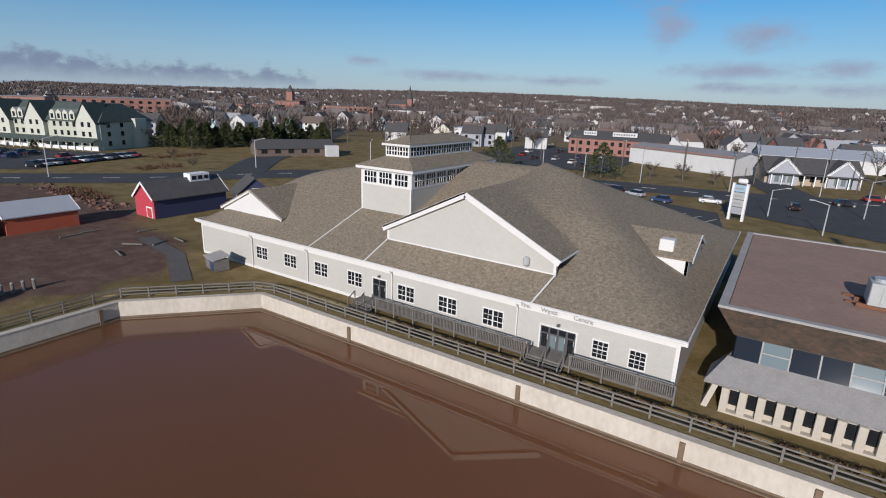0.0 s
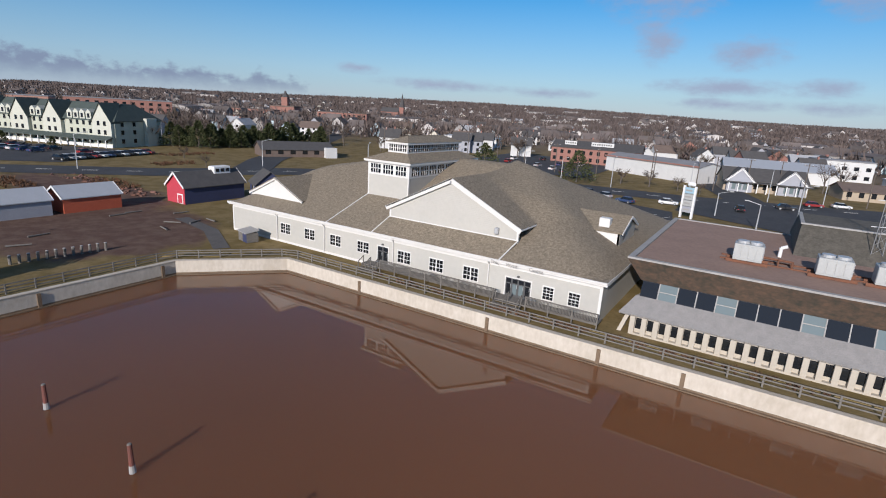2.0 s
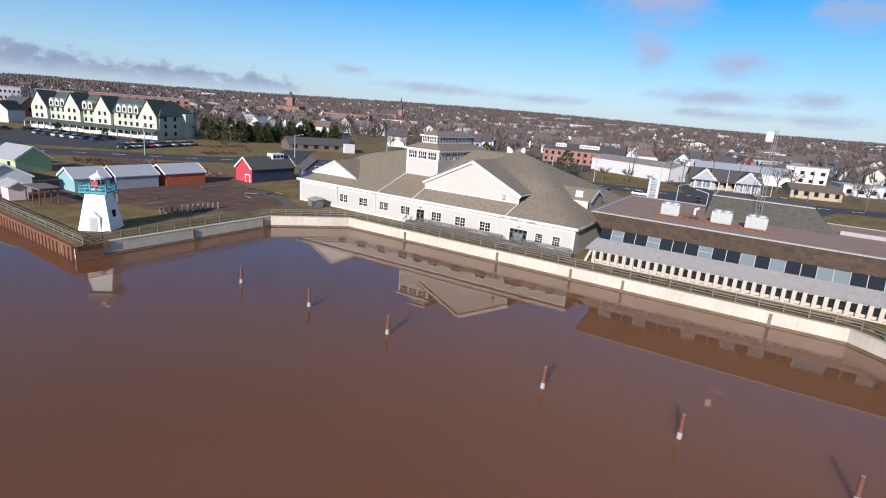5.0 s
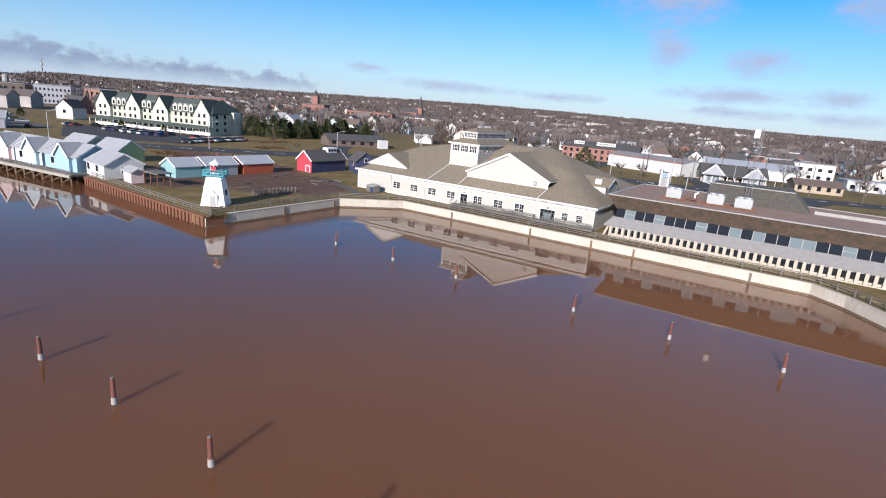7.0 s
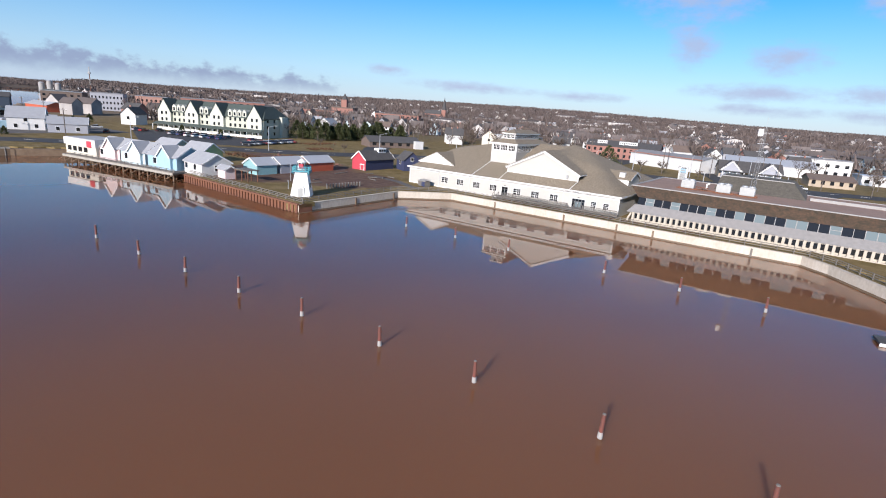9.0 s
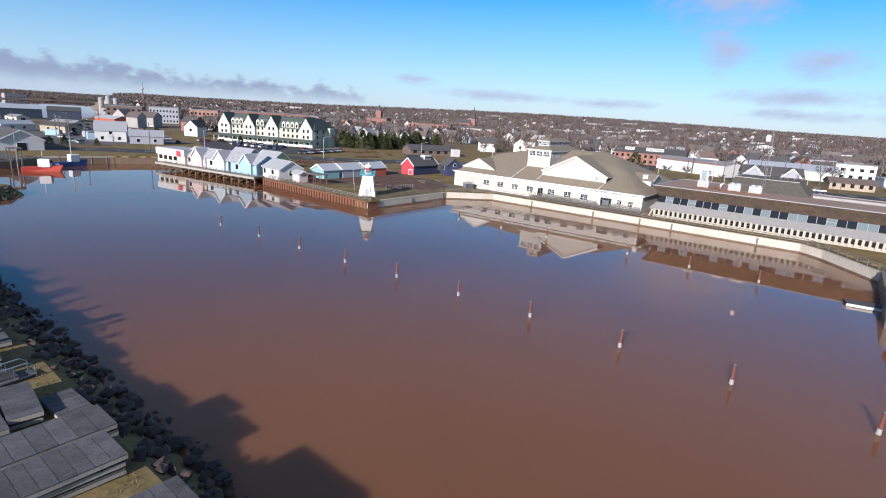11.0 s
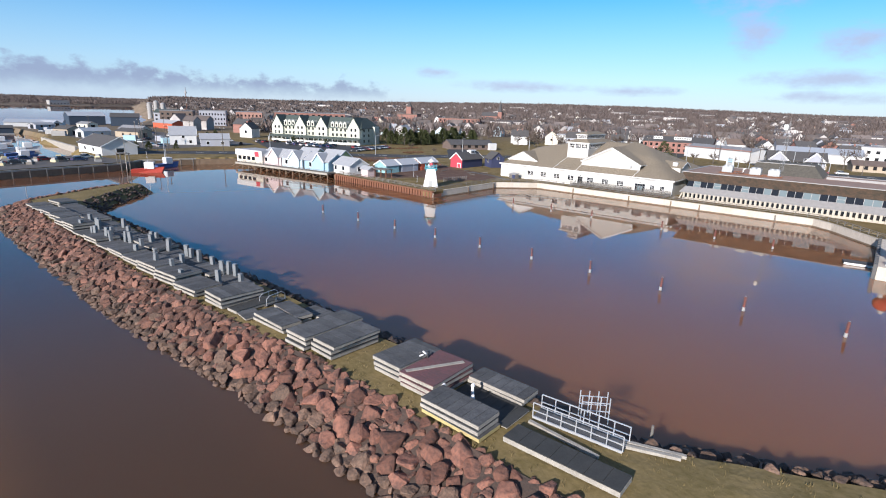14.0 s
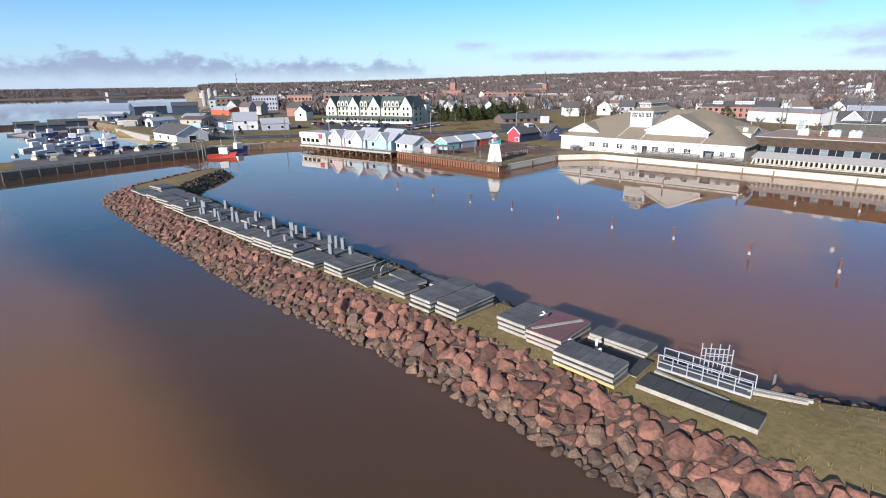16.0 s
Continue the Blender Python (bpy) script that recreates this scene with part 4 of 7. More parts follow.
# sloping concrete buttress at the corner
bm = bmesh.new()
hexa(bm, [(-0.1, 0.0, -0.5), (0.25, 0.0, -0.5), (0.25, 1.6, -0.5), (-0.1, 1.6, -0.5)], [(0.55, 0.9, 1.7), (0.9, 0.9, 1.7), (0.9, 1.6, 1.7), (0.55, 1.6, 1.7)])
part("buttress", bm, CREAM, pav)
# raised shingled roof further back
R0, R1 = 12.6, 28.2
bm = bmesh.new()
hexa(bm, [(R0, 14.0, PR - 0.1), (R1, 14.0, PR - 0.1), (R1, 29.0, PR - 0.1), (R0, 29.0, PR - 0.1)], [(R0 + 0.4, 18.2, PR + 2.5), (R1 - 2.6, 18.2, PR + 2.5), (R1 - 2.6, 27.0, PR + 2.5), (R0 + 0.4, 27.0, PR + 2.5)])
part("raised_roof", bm, MOSSROOF, pav)
part("raised_roof_deck", boxed(R0 + 0.5, 18.4, PR + 2.45, R1 - 2.7, 26.8, PR + 2.56), MOSSROOF, pav)
part("raised_coping", boxed(R0 + 0.3, 18.0, PR + 2.5, R1 - 2.5, 18.35, PR + 2.66), COPING, pav)
part("raised_coping", boxed(R0 + 0.3, 18.35, PR + 2.5, R0 + 0.65, 27.0, PR + 2.66), COPING, pav)
part("parapet", boxed(R1 + 0.5, 15.0, PR - 0.1, PL, 15.4, PR + 0.45), COPING, pav)


# ---- rooftop machines ----
def air_handler(x, y, w, d, h):
    t = thing("rooftop_air_handler", "pale sheet-metal air handling unit on rusty roof rails", "air conditioner", pose(x, y, 8.66), "rooftop units")
    for yy in (0.2, d - 0.3):
        part("support_rail", boxed(-0.5, yy, 0.0, w + 0.5, yy + 0.14, 0.28), RUST, t)
    body = part("cabinet", bevelled(0, 0, 0.285, w, d, h, 0.04), HVACMETAL, t)
    n = 4
    for i in range(n):
        a, b = w * (i + 0.06) / n, w * (i + 0.94) / n
        part("access_panel", bevelled(a, -0.035, 0.45, b, -0.001, h - 0.15, 0.012), HVACMETAL, body)
    for i in range(9):
        z = 0.55 + (h - 0.8) * i / 8
        part("louvre", boxed(w + 0.001, 0.15, z, w + 0.05, d - 0.15, z + 0.07), GALV, body)
    for i in range(2):
        cx = w * (0.28 + 0.44 * i)
        part("fan_ring", tubed((cx, d * 0.5, h), (cx, d * 0.5, h + 0.22), 0.5, 0.5, 16), GALV, body)
    return t


air_handler(5.9, 40.6, 2.3, 1.8, 1.75)
air_handler(12.1, 40.2, 2.4, 1.8, 1.75)
air_handler(16.0, 40.2, 2.4, 1.8, 1.75)
duct = thing("roof_pipework", "rusty pipe and rails across the flat roof", "pipework", pose(7.9, 42.3, 8.66))
part("pipe", tubed((0, 0, 0.55), (2.6, -0.3, 0.55), 0.1), RUST, duct)
part("elbow", tubed((2.6, -0.3, 0.62), (2.6, -0.3, 0.0), 0.11), RUST, duct)
part("rail", boxed(-3.0, -0.75, 0.0, 10.5, -0.6, 0.12), RUST, duct)
part("rail", boxed(-3.0, 0.85, 0.0, 10.5, 1.0, 0.12), RUST, duct)
part("support", boxed(1.5, -0.6, 0.0, 1.6, 0.3, 0.62), RUST, duct)
vent = thing("roof_vent_pipe", "white gooseneck roof vent", "vent", pose(9.6, 46.4, 8.66))
part("riser", tubed((0, 0, -0.03), (0, 0, 0.9), 0.16), WHITEPAINT, vent)
part("neck", tubed((0, 0, 0.85), (0.5, 0, 1.1), 0.16), WHITEPAINT, vent)


# ---- lattice mast with a white drum antenna ----
mast = thing("lattice_mast", "galvanised lattice radio mast with white antenna box", "mast", pose(17.2, 50.5, 8.64))
MH = 12.6
MASTGREY = material("dull_zinc", (0.27, 0.275, 0.28), (0.19, 0.195, 0.2), 2.0, 0.6, 0.6, metal=0.2)
for k, (dx, dy) in enumerate(((-0.45, -0.4), (0.45, -0.4), (0, 0.5))):
    part("leg", tubed((dx, dy, 0), (dx * 0.5, dy * 0.5, MH), 0.04, 0.03, 6), MASTGREY, mast)
corners = ((-0.45, -0.4), (0.45, -0.4), (0, 0.5))
for i in range(14):
    z0, z1 = MH * i / 14, MH * (i + 1) / 14
    f0, f1 = 1 - 0.5 * i / 14, 1 - 0.5 * (i + 1) / 14
    for k in range(3):
        a, b = corners[k], corners[(k + 1) % 3]
        part("brace", tubed((a[0] * f0, a[1] * f0, z0), (b[0] * f1, b[1] * f1, z1), 0.017, 0.017, 4), MASTGREY, mast)
part("antenna_box", bevelled(-1.15, -0.5, MH - 1.7, -0.25, 0.5, MH - 0.3, 0.15), WHITEPAINT, mast)
for z in (3.5, 6.0, 8.0, 9.5):
    part("dipole", beamed((-0.9, 0, z), (0.9, 0, z + 0.1), 0.06), GALV, mast)
part("whip", tubed((0, 0, MH - 0.1), (0, 0, MH + 1.8), 0.03, 0.015, 5), GALV, mast)

# ---- breakwater with armour rock ----
CREST_OUT = [(110, -78), (60, -80.5), (34, -82.5), (22, -82.6), (6, -82.2), (-20, -83.6), (-59, -83.2), (-80, -82.5), (-89.5, -80.5), (-97, -69), (-102, -58)]
CREST_IN = [(110, -40), (60, -60), (35.5, -72.3), (28, -76.0), (22, -75.6), (7, -75.6), (-20, -75.4), (-59, -75.0), (-77, -75.2), (-83, -73.0), (-92, -64.5), (-99.5, -56.5)]


def resample(pts, n):
    seg = [0.0]
    for p, q in zip(pts, pts[1:]):
        seg.append(seg[-1] + math.dist(p, q))
    out, j = [], 0
    for i in range(n):
        d = seg[-1] * i / (n - 1)
        while j < len(pts) - 2 and seg[j + 1] < d:
            j += 1
        f = (d - seg[j]) / (seg[j + 1] - seg[j])
        out.append((pts[j][0] + (pts[j + 1][0] - pts[j][0]) * f, pts[j][1] + (pts[j + 1][1] - pts[j][1]) * f))
    return out


NB = 220
bo, bi = resample(CREST_OUT, NB), resample(CREST_IN, NB)
oo = [tuple(p) for p in offset_line(bo, 8.9)]
ii = [tuple(p) for p in offset_line(bi, -5.0)]
bm = bmesh.new()
rows = []
for k in range(NB):
    a, b = Vector(bo[k]), Vector(bi[k])
    line = [(*oo[k], -1.6)]
    for f in (0, 0.2, 0.4, 0.6, 0.8, 1.0):
        p = a.lerp(b, f)
        line.append((p.x, p.y, 1.85 + 0.12 * noise.noise((p.x * 0.3, p.y * 0.3, 0)) + 0.12 * math.sin(f * math.pi)))
    line.append((*ii[k], -1.6))
    rows.append([bm.verts.new(p) for p in line])
for r, s in zip(rows, rows[1:]):
    for i in range(len(r) - 1):
        bm.faces.new((r[i], r[i + 1], s[i + 1], s[i]))
bm.faces.new(rows[-1])
bmesh.ops.recalc_face_normals(bm, faces=bm.faces[:])
breakwater = tagged(part("breakwater_bank", bm, BANK), "grassy breakwater bank of yellowish winter turf", "breakwater", kind="structure")


# dark sheet: shade in the gaps between boulders is put into its colour
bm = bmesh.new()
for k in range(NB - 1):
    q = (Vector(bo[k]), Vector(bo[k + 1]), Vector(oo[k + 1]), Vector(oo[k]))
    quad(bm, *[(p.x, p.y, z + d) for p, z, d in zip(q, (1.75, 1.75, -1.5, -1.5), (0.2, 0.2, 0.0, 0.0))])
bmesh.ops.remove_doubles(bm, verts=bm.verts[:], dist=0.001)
tagged(part("rubble_slope", bm, DARKROCK), "gravelly slope coloured dark for shade between the armour rocks", "rubble", kind="structure")


def rock_mesh(rng):
    """One blocky boulder about one metre across, its edges chipped off."""
    b = bmesh.new()
    sx, sy, sz = rng.uniform(0.46, 0.6), rng.uniform(0.4, 0.5), rng.uniform(0.24, 0.36)
    for _ in range(17):
        v = Vector((rng.uniform(-1, 1), rng.uniform(-1, 1), rng.uniform(-1, 1)))
        v /= (abs(v.x) ** 3.2 + abs(v.y) ** 3.2 + abs(v.z) ** 3.2) ** (1 / 3.2)
        v *= rng.uniform(0.86, 1.02)
        b.verts.new((v.x * sx, v.y * sy, v.z * sz))
    bmesh.ops.convex_hull(b, input=b.verts[:])
    bmesh.ops.delete(b, geom=[v for v in b.verts if not v.link_faces], context="VERTS")
    bmesh.ops.dissolve_limit(b, angle_limit=0.3, verts=b.verts[:], edges=b.edges[:])
    bmesh.ops.bevel(b, geom=b.edges[:], offset=0.045, segments=1, affect="EDGES", clamp_overlap=True)
    bmesh.ops.recalc_face_normals(b, faces=b.faces[:])
    return b


rock_rng = random.Random(7)
armour = thing("rock_armour", "rough red sandstone boulders along the outer breakwater slope", "rock armour", pose(0, 0, 0), kind="structure")
rock_meshes = []
for k in range(16):
    proto = part("boulder", rock_mesh(rock_rng), ROCK)
    rock_meshes.append(proto.data)
    bpy.data.objects.remove(proto)


def rubble(name, label, spots, mat):
    """Many boulders joined into one mesh: (x, y, z, size) each."""
    verts, faces = [], []
    for x, y, z, s in spots:
        me = rock_meshes[rock_rng.randrange(16)]
        m = pose(x, y, z, 24 + rock_rng.uniform(-14, 14), rock_rng.uniform(-14, 14), 0) @ pose(0, 0, 0, 0, 0, rock_rng.uniform(0, 360)) @ Matrix.Diagonal((s, s, s, 1))
        base = len(verts)
        verts += [m @ v.co for v in me.vertices]
        faces += [[base + i for i in p.vertices] for p in me.polygons]
    me = bpy.data.meshes.new(name)
    me.from_pydata(verts, [], faces)
    me.materials.append(mat)
    return tagged(new(name, me), label, "rocks", kind="stuff")


near, rest, tide, dark, sunny = [], [], [], [], []
cells = {}


def free(x, y, r):
    """Whether a boulder of radius r fits between those already set down."""
    cx, cy = int(x // 2.6), int(y // 2.6)
    for i in (cx - 1, cx, cx + 1):
        for j in (cy - 1, cy, cy + 1):
            for px, py, pr in cells.get((i, j), ()):
                if (px - x) ** 2 + (py - y) ** 2 < ((pr + r) * 0.78) ** 2:
                    return False
    cells.setdefault((cx, cy), []).append((x, y, r))
    return True


for size, tries in ((1.75, 150), (1.4, 900), (1.15, 3000), (0.95, 8000), (0.78, 14000), (0.6, 22000), (0.42, 24000)):
    for k in range(tries):
        f = rock_rng.random()
        i = min(NB - 2, int(f * (NB - 1)))
        g = f * (NB - 1) - i
        p = Vector(bo[i]).lerp(Vector(bo[i + 1]), g)
        q = Vector(oo[i]).lerp(Vector(oo[i + 1]), g)
        u = rock_rng.uniform(-0.02, 0.62)
        if size > 1.1 and not 0.05 < u < 0.5 or size > 1.3 and (p.x < -6 or not 0.08 < u < 0.42) or u > 0.55 and rock_rng.random() < 0.6:
            continue
        w = p.lerp(q, u)
        s = size * rock_rng.uniform(0.88, 1.12)
        if not free(w.x, w.y, s * 0.5):
            continue
        z = 1.83 - 3.3 * max(0, u) + 0.08 + 0.03 * s - (0.1 if u < 0.06 else 0)
        if u + rock_rng.uniform(-0.16, 0.16) > 0.43:
            tide.append((w.x, w.y, z + rock_rng.uniform(-0.12, 0.1) * s, s * 1.18))
        elif -6 < w.x < 37 and s > 0.85 and len(near) < 300:
            near.append((w.x, w.y, z + rock_rng.uniform(-0.12, 0.1) * s, s * 1.18))
        else:
            rest.append((w.x, w.y, z + rock_rng.uniform(-0.12, 0.1) * s, s * 1.18))
for x, y, z, s in near:
    share("boulder", rock_meshes[rock_rng.randrange(16)], armour,
          pose(x, y, z, 24 + rock_rng.uniform(-14, 14), rock_rng.uniform(-14, 14), 0) @ pose(0, 0, 0, 0, 0, rock_rng.uniform(0, 360)) @ Matrix.Diagonal((s, s, s, 1)))
rubble("armour_rubble", "red sandstone rubble of the outer breakwater slope", rest, ROCKSTUFF)
rubble("tide_rubble", "brown wet-stained stones along the waterline of the breakwater", tide, TIDEROCK)
# inner edge: sunlight and shade put into stone colour, lighter tops, darker rest
for k in range(1500):
    f = rock_rng.random()
    i = min(NB - 2, int(f * (NB - 1)))
    p, q = Vector(bi[i]), Vector(ii[i])
    u = rock_rng.random()
    w = p.lerp(q, u * 0.8)
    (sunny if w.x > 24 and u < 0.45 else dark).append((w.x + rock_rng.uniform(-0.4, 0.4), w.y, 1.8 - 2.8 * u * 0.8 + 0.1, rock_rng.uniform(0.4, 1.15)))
rubble("inner_rubble", "stones along the inner breakwater edge, coloured dark for its shaded side", dark, DARKROCK)
rubble("bank_edge_rubble", "red-brown stones along the turf edge of the bank, coloured lighter as if sunlit", sunny, TIDEROCK)


# ---- stored floating docks ----
def dock(x0, y0, x1, y1, z, h=0.42, edge=None, deck=None, label="", planks=0.0, turn=0.0):
    """One dock section: timber frame, decking of single boards, two floats."""
    t = thing("dock_section", label or "grey weathered floating dock section stored on the breakwater", "dock", pose((x0 + x1) / 2, (y0 + y1) / 2, z, rock_rng.uniform(-0.5, 0.5), rock_rng.uniform(-0.5, 0.5), turn + rock_rng.uniform(-1.6, 1.6)), "stored docks")
    w, d = (x1 - x0) / 2, (y1 - y0) / 2
    e = edge or DOCKEDGE
    for b in ((-w, -d, 0.12, w, -d + 0.09, h - 0.05), (-w, d - 0.09, 0.12, w, d, h - 0.05), (-w, -d + 0.092, 0.12, -w + 0.09, d - 0.092, h - 0.05), (w - 0.09, -d + 0.092, 0.12, w, d - 0.092, h - 0.05)):
        part("frame_beam", boxed(*b), e, t)
    part("float", boxed(-w + 0.2, -d + 0.2, 0.0, w - 0.2, d - 0.2, h - 0.06), DOORDARK, t)
    along_x = w > d
    n = 7
    L = w if along_x else d
    for i in range(n):
        a, b = -L + 2 * L * i / n + 0.012, -L + 2 * L * (i + 1) / n - 0.012
        bx = (a, -d - 0.02, h - 0.048, b, d + 0.02, h) if along_x else (-w - 0.02, a, h - 0.048, w + 0.02, b, h)
        part("deck_board", boxed(*bx), deck or DECKWOOD, t)
    return t


def stack(x0, y0, x1, y1, n, z=1.93, edge=None, deck=None, label="", turn=0.0):
    for i in range(n):
        j = rock_rng.uniform(-0.12, 0.12)
        dock(x0 + j, y0 + j * 0.6, x1 + j, y1 + j * 0.6, z + i * 0.425, edge=edge, deck=deck, label=label, turn=turn)
    return z + n * 0.425


stack(10.3, -80.2, 13.3, -75.6, 3)
zt = stack(13.4, -80.5, 16.6, -75.8, 3, deck=REDDECK, label="faded red dock section stacked on the breakwater")
dock(17.0, -82.0, 21.9, -79.8, 1.93, edge=YELLOWEDGE, label="grey dock section with yellow edge timbers")
stack(17.05, -82.0, 21.85, -79.8, 2, z=2.355)
dock(17.0, -76.8, 21.8, -75.0, 2.3)
dock(16.8, -76.7, 21.6, -74.9, 1.93)
dock(22.8, -80.8, 30.2, -79.1, 1.93, h=0.5, deck=BLACKDECK, label="long black-decked dock section with pale edges on the turf")
dock(17.0, -79.7, 22.3, -76.9, 1.93, h=0.24, deck=BLACKDECK, label="low black-decked dock section between stacked docks")
stack(4.2, -81.5, 6.9, -76.5, 3)
stack(1.2, -82.0, 3.9, -75.8, 3)
stack(-4.9, -81.4, -0.1, -79.4, 2)
stack(-5.5, -79.2, -1.0, -77.6, 2, turn=-6)
dock(-3.4, -77.3, 0.5, -75.6, 1.93, turn=4)
stack(-12.6, -82.3, -9.2, -77.7, 3)
dock(-8.9, -82.0, -7.3, -77.4, 1.93, deck=BLACKDECK, label="black-decked dock section beside a grey stack", turn=3)
dock(-7.2, -82.0, -5.1, -80.3, 1.93, h=0.3, turn=-8)
# short folded ramp with curved handrails among the docks
ramp = thing("access_ramp", "short grey access ramp with curved handrails among stored docks", "ramp", pose(-7.0, -78.9, 2.0, 0, 0, 100))
part("walkway", bevelled(0, 0, 0.0, 2.6, 1.1, 0.12, 0.02), DECKWOOD, ramp)
for y in (0.03, 1.07):
    for x0, z0, x1, z1 in ((0.1, 0.1, 0.1, 0.75), (0.1, 0.75, 0.5, 1.05), (0.5, 1.05, 2.1, 1.05), (2.1, 1.05, 2.5, 0.75), (2.5, 0.75, 2.5, 0.1)):
        part("handrail", beamed((x0, y, z0), (x1, y, z1), 0.06), GALV, ramp)
    part("post", beamed((1.3, y, 0.1), (1.3, y, 1.03), 0.05), GALV, ramp)
x = -14.0
while x > -80:
    w = rock_rng.uniform(4.4, 5.4)
    n = rock_rng.choice((1, 2, 2))
    off = 0.0 if x > -60 else 0.6
    stack(x - w, -82.8 + off, x - 0.5, -79.7 + off, n + (rock_rng.random() < 0.3), turn=4 + rock_rng.uniform(-2, 2))
    stack(x - w + 0.4, -79.2 + off, x + 0.2, -76.2 + off, rock_rng.choice((1, 1, 2)), turn=3 + rock_rng.uniform(-7, 7))
    x -= w
SLEEVE = material("grey_plastic_sleeve", (0.20, 0.215, 0.225), (0.14, 0.15, 0.16), 1.5, 0.7, 0.7)
# upright pile sleeves that stand among the docks
for k in range(36):
    px = -14.5 - k * 1.2 + rock_rng.uniform(-0.5, 0.5)
    py = rock_rng.choice((-81.2, -79.6, -77.6, -76.6)) + rock_rng.uniform(-0.3, 0.3)
    t = thing("pile_sleeve", "grey upright box sleeve on a stored dock", "dock part", pose(px, py, 2.55, rock_rng.uniform(-4, 4), rock_rng.uniform(-4, 4), rock_rng.uniform(0, 30)), "pile sleeves")
    h = rock_rng.uniform(0.9, 1.6)
    part("sleeve", bevelled(-0.26, -0.2, -0.25, 0.26, 0.2, h, 0.03), SLEEVE, t)
    part("base_plate", boxed(-0.4, -0.35, -0.3, 0.4, 0.35, -0.251), GALV, t)
# small white hose reel on the red docks
reel = thing("hose_coil", "small coil of white and black hose on a red dock", "hose", pose(13.2, -77.6, zt))
for i in range(5):
    c = math.pi * 2 * i / 5
    part("coil", tubed((0.35 * math.cos(c), 0.3 * math.sin(c), 0.02), (0.35 * math.cos(c + 1.3), 0.3 * math.sin(c + 1.3), 0.3), 0.07, 0.07, 6), WHITEPAINT if i % 2 else DOORDARK, reel)
for x, y in ((16.9, -79.6), (19.3, -79.4), (18.4, -78.2)):
    t = thing("dock_bollard", "small white plastic bollard on a dock", "bollard", pose(x, y, 2.75))
    part("post", tubed((0, 0, -0.82), (0, 0, 0.25), 0.12, 0.1), WHITEPAINT, t)
    part("cap", tubed((0, 0, 0.25), (0.05, 0, 0.42), 0.16, 0.08), WHITEPAINT, t)
plank = thing("long_plank", "pale wooden plank lying on the red docks", "plank", pose(14.9, -78.2, zt, 0, 0, 62))
part("board", boxed(-2.3, -0.16, 0.0, 2.3, 0.16, 0.05), DOCKEDGE, plank)
# aluminium gangway with railings
gang = thing("gangway", "galvanised gangway with railings lying on the breakwater", "gangway", pose(22.8, -77.3, 1.98, 0, 0, 4))
for y in (0.0, 1.3):
    part("side_beam", beamed((0, y, 0.1), (6.0, y, 0.1), 0.1, 0.16), GALV, gang)
    for i in range(7):
        part("post", beamed((i, y, 0.1), (i, y, 1.15), 0.06), GALV, gang)
    for z in (0.6, 1.15):
        part("rail", beamed((0, y, z), (6.0, y, z), 0.06), GALV, gang)
part("walkway", boxed(0, 0.06, 0.06, 6.0, 1.24, 0.12), DECKWOOD, gang)
frame_rack = thing("railing_rack", "upright galvanised railing sections behind the gangway", "railing", pose(25.3, -75.4, 1.9, 0, 0, 35))
for y in (0.0, 0.8):
    for i in range(4):
        part("post", beamed((i * 0.6, y, 0), (i * 0.6, y, 1.9), 0.06), GALV, frame_rack)
    for z in (0.9, 1.5):
        part("rail", beamed((0, y, z), (1.8, y, z), 0.05), GALV, frame_rack)
for x0, y0, x1, y1 in ((22.9, -77.9, 27.9, -78.3), (28.5, -75.7, 31.8, -74.6), (28.4, -76.2, 31.6, -75.0)):
    t = thing("timber_beam", "long pale timber beam lying on the turf", "timber", pose(x0, y0, 1.95))
    part("beam", beamed((0, 0, 0.1), (x1 - x0, y1 - y0, 0.1), 0.25, 0.2), DOCKEDGE, t)
post_t = thing("wooden_stake", "short weathered stake at the bank edge", "stake", pose(29.3, -73.2, 1.4))
part("stake", tubed((0, 0, 0), (0, 0, 1.0), 0.1, 0.08), GREYWOOD, post_t)

# ---- mooring piles in the basin ----
PILE_RED = material("pile_red_paint", (0.20, 0.055, 0.04), (0.10, 0.05, 0.04), 2.0, 0.8, 0.8)
pile = thing("mooring_pile", "wooden mooring pile with rusty red top and pale collar", "mooring pile", pose(0, 0, 0), "mooring piles")
part("shaft", tubed((0, 0, -1.5), (0, 0, 0.1), 0.15, 0.14, 10), WETCON, pile)
part("collar", tubed((0, 0, 0.03), (0, 0, 0.5), 0.185, 0.165, 10), COPING, pile)
part("top", tubed((0, 0, 0.5), (0, 0, 1.8), 0.15, 0.125, 10), PILE_RED, pile)
part("top_cap", tubed((0, 0, 1.8), (0, 0, 1.86), 0.135, 0.09, 10), GREYWOOD, pile)
PILES = [(-50.4, -39.4), (-39.7, -39.0), (-29.9, -38.6), (-20.2, -38.25), (-10.85, -37.8), (-1.2, -37.5), (8.2, -37.2), (18.2, -37.7), (27.9, -38.1), (37.6, -38.7)] + [(-29.4, 0.6), (-19.1, 0.6), (-9.3, 0.6), (5.6, 0.6), (15.4, 0.3), (24.9, 0.0)]
for i, (x, y) in enumerate(PILES):
    if i == 0:
        pile.matrix_basis = pose(x, y, 0)
    else:
        copy_thing(pile, pose(x, y, 0, rock_rng.uniform(-2, 2), rock_rng.uniform(-2, 2), 0))

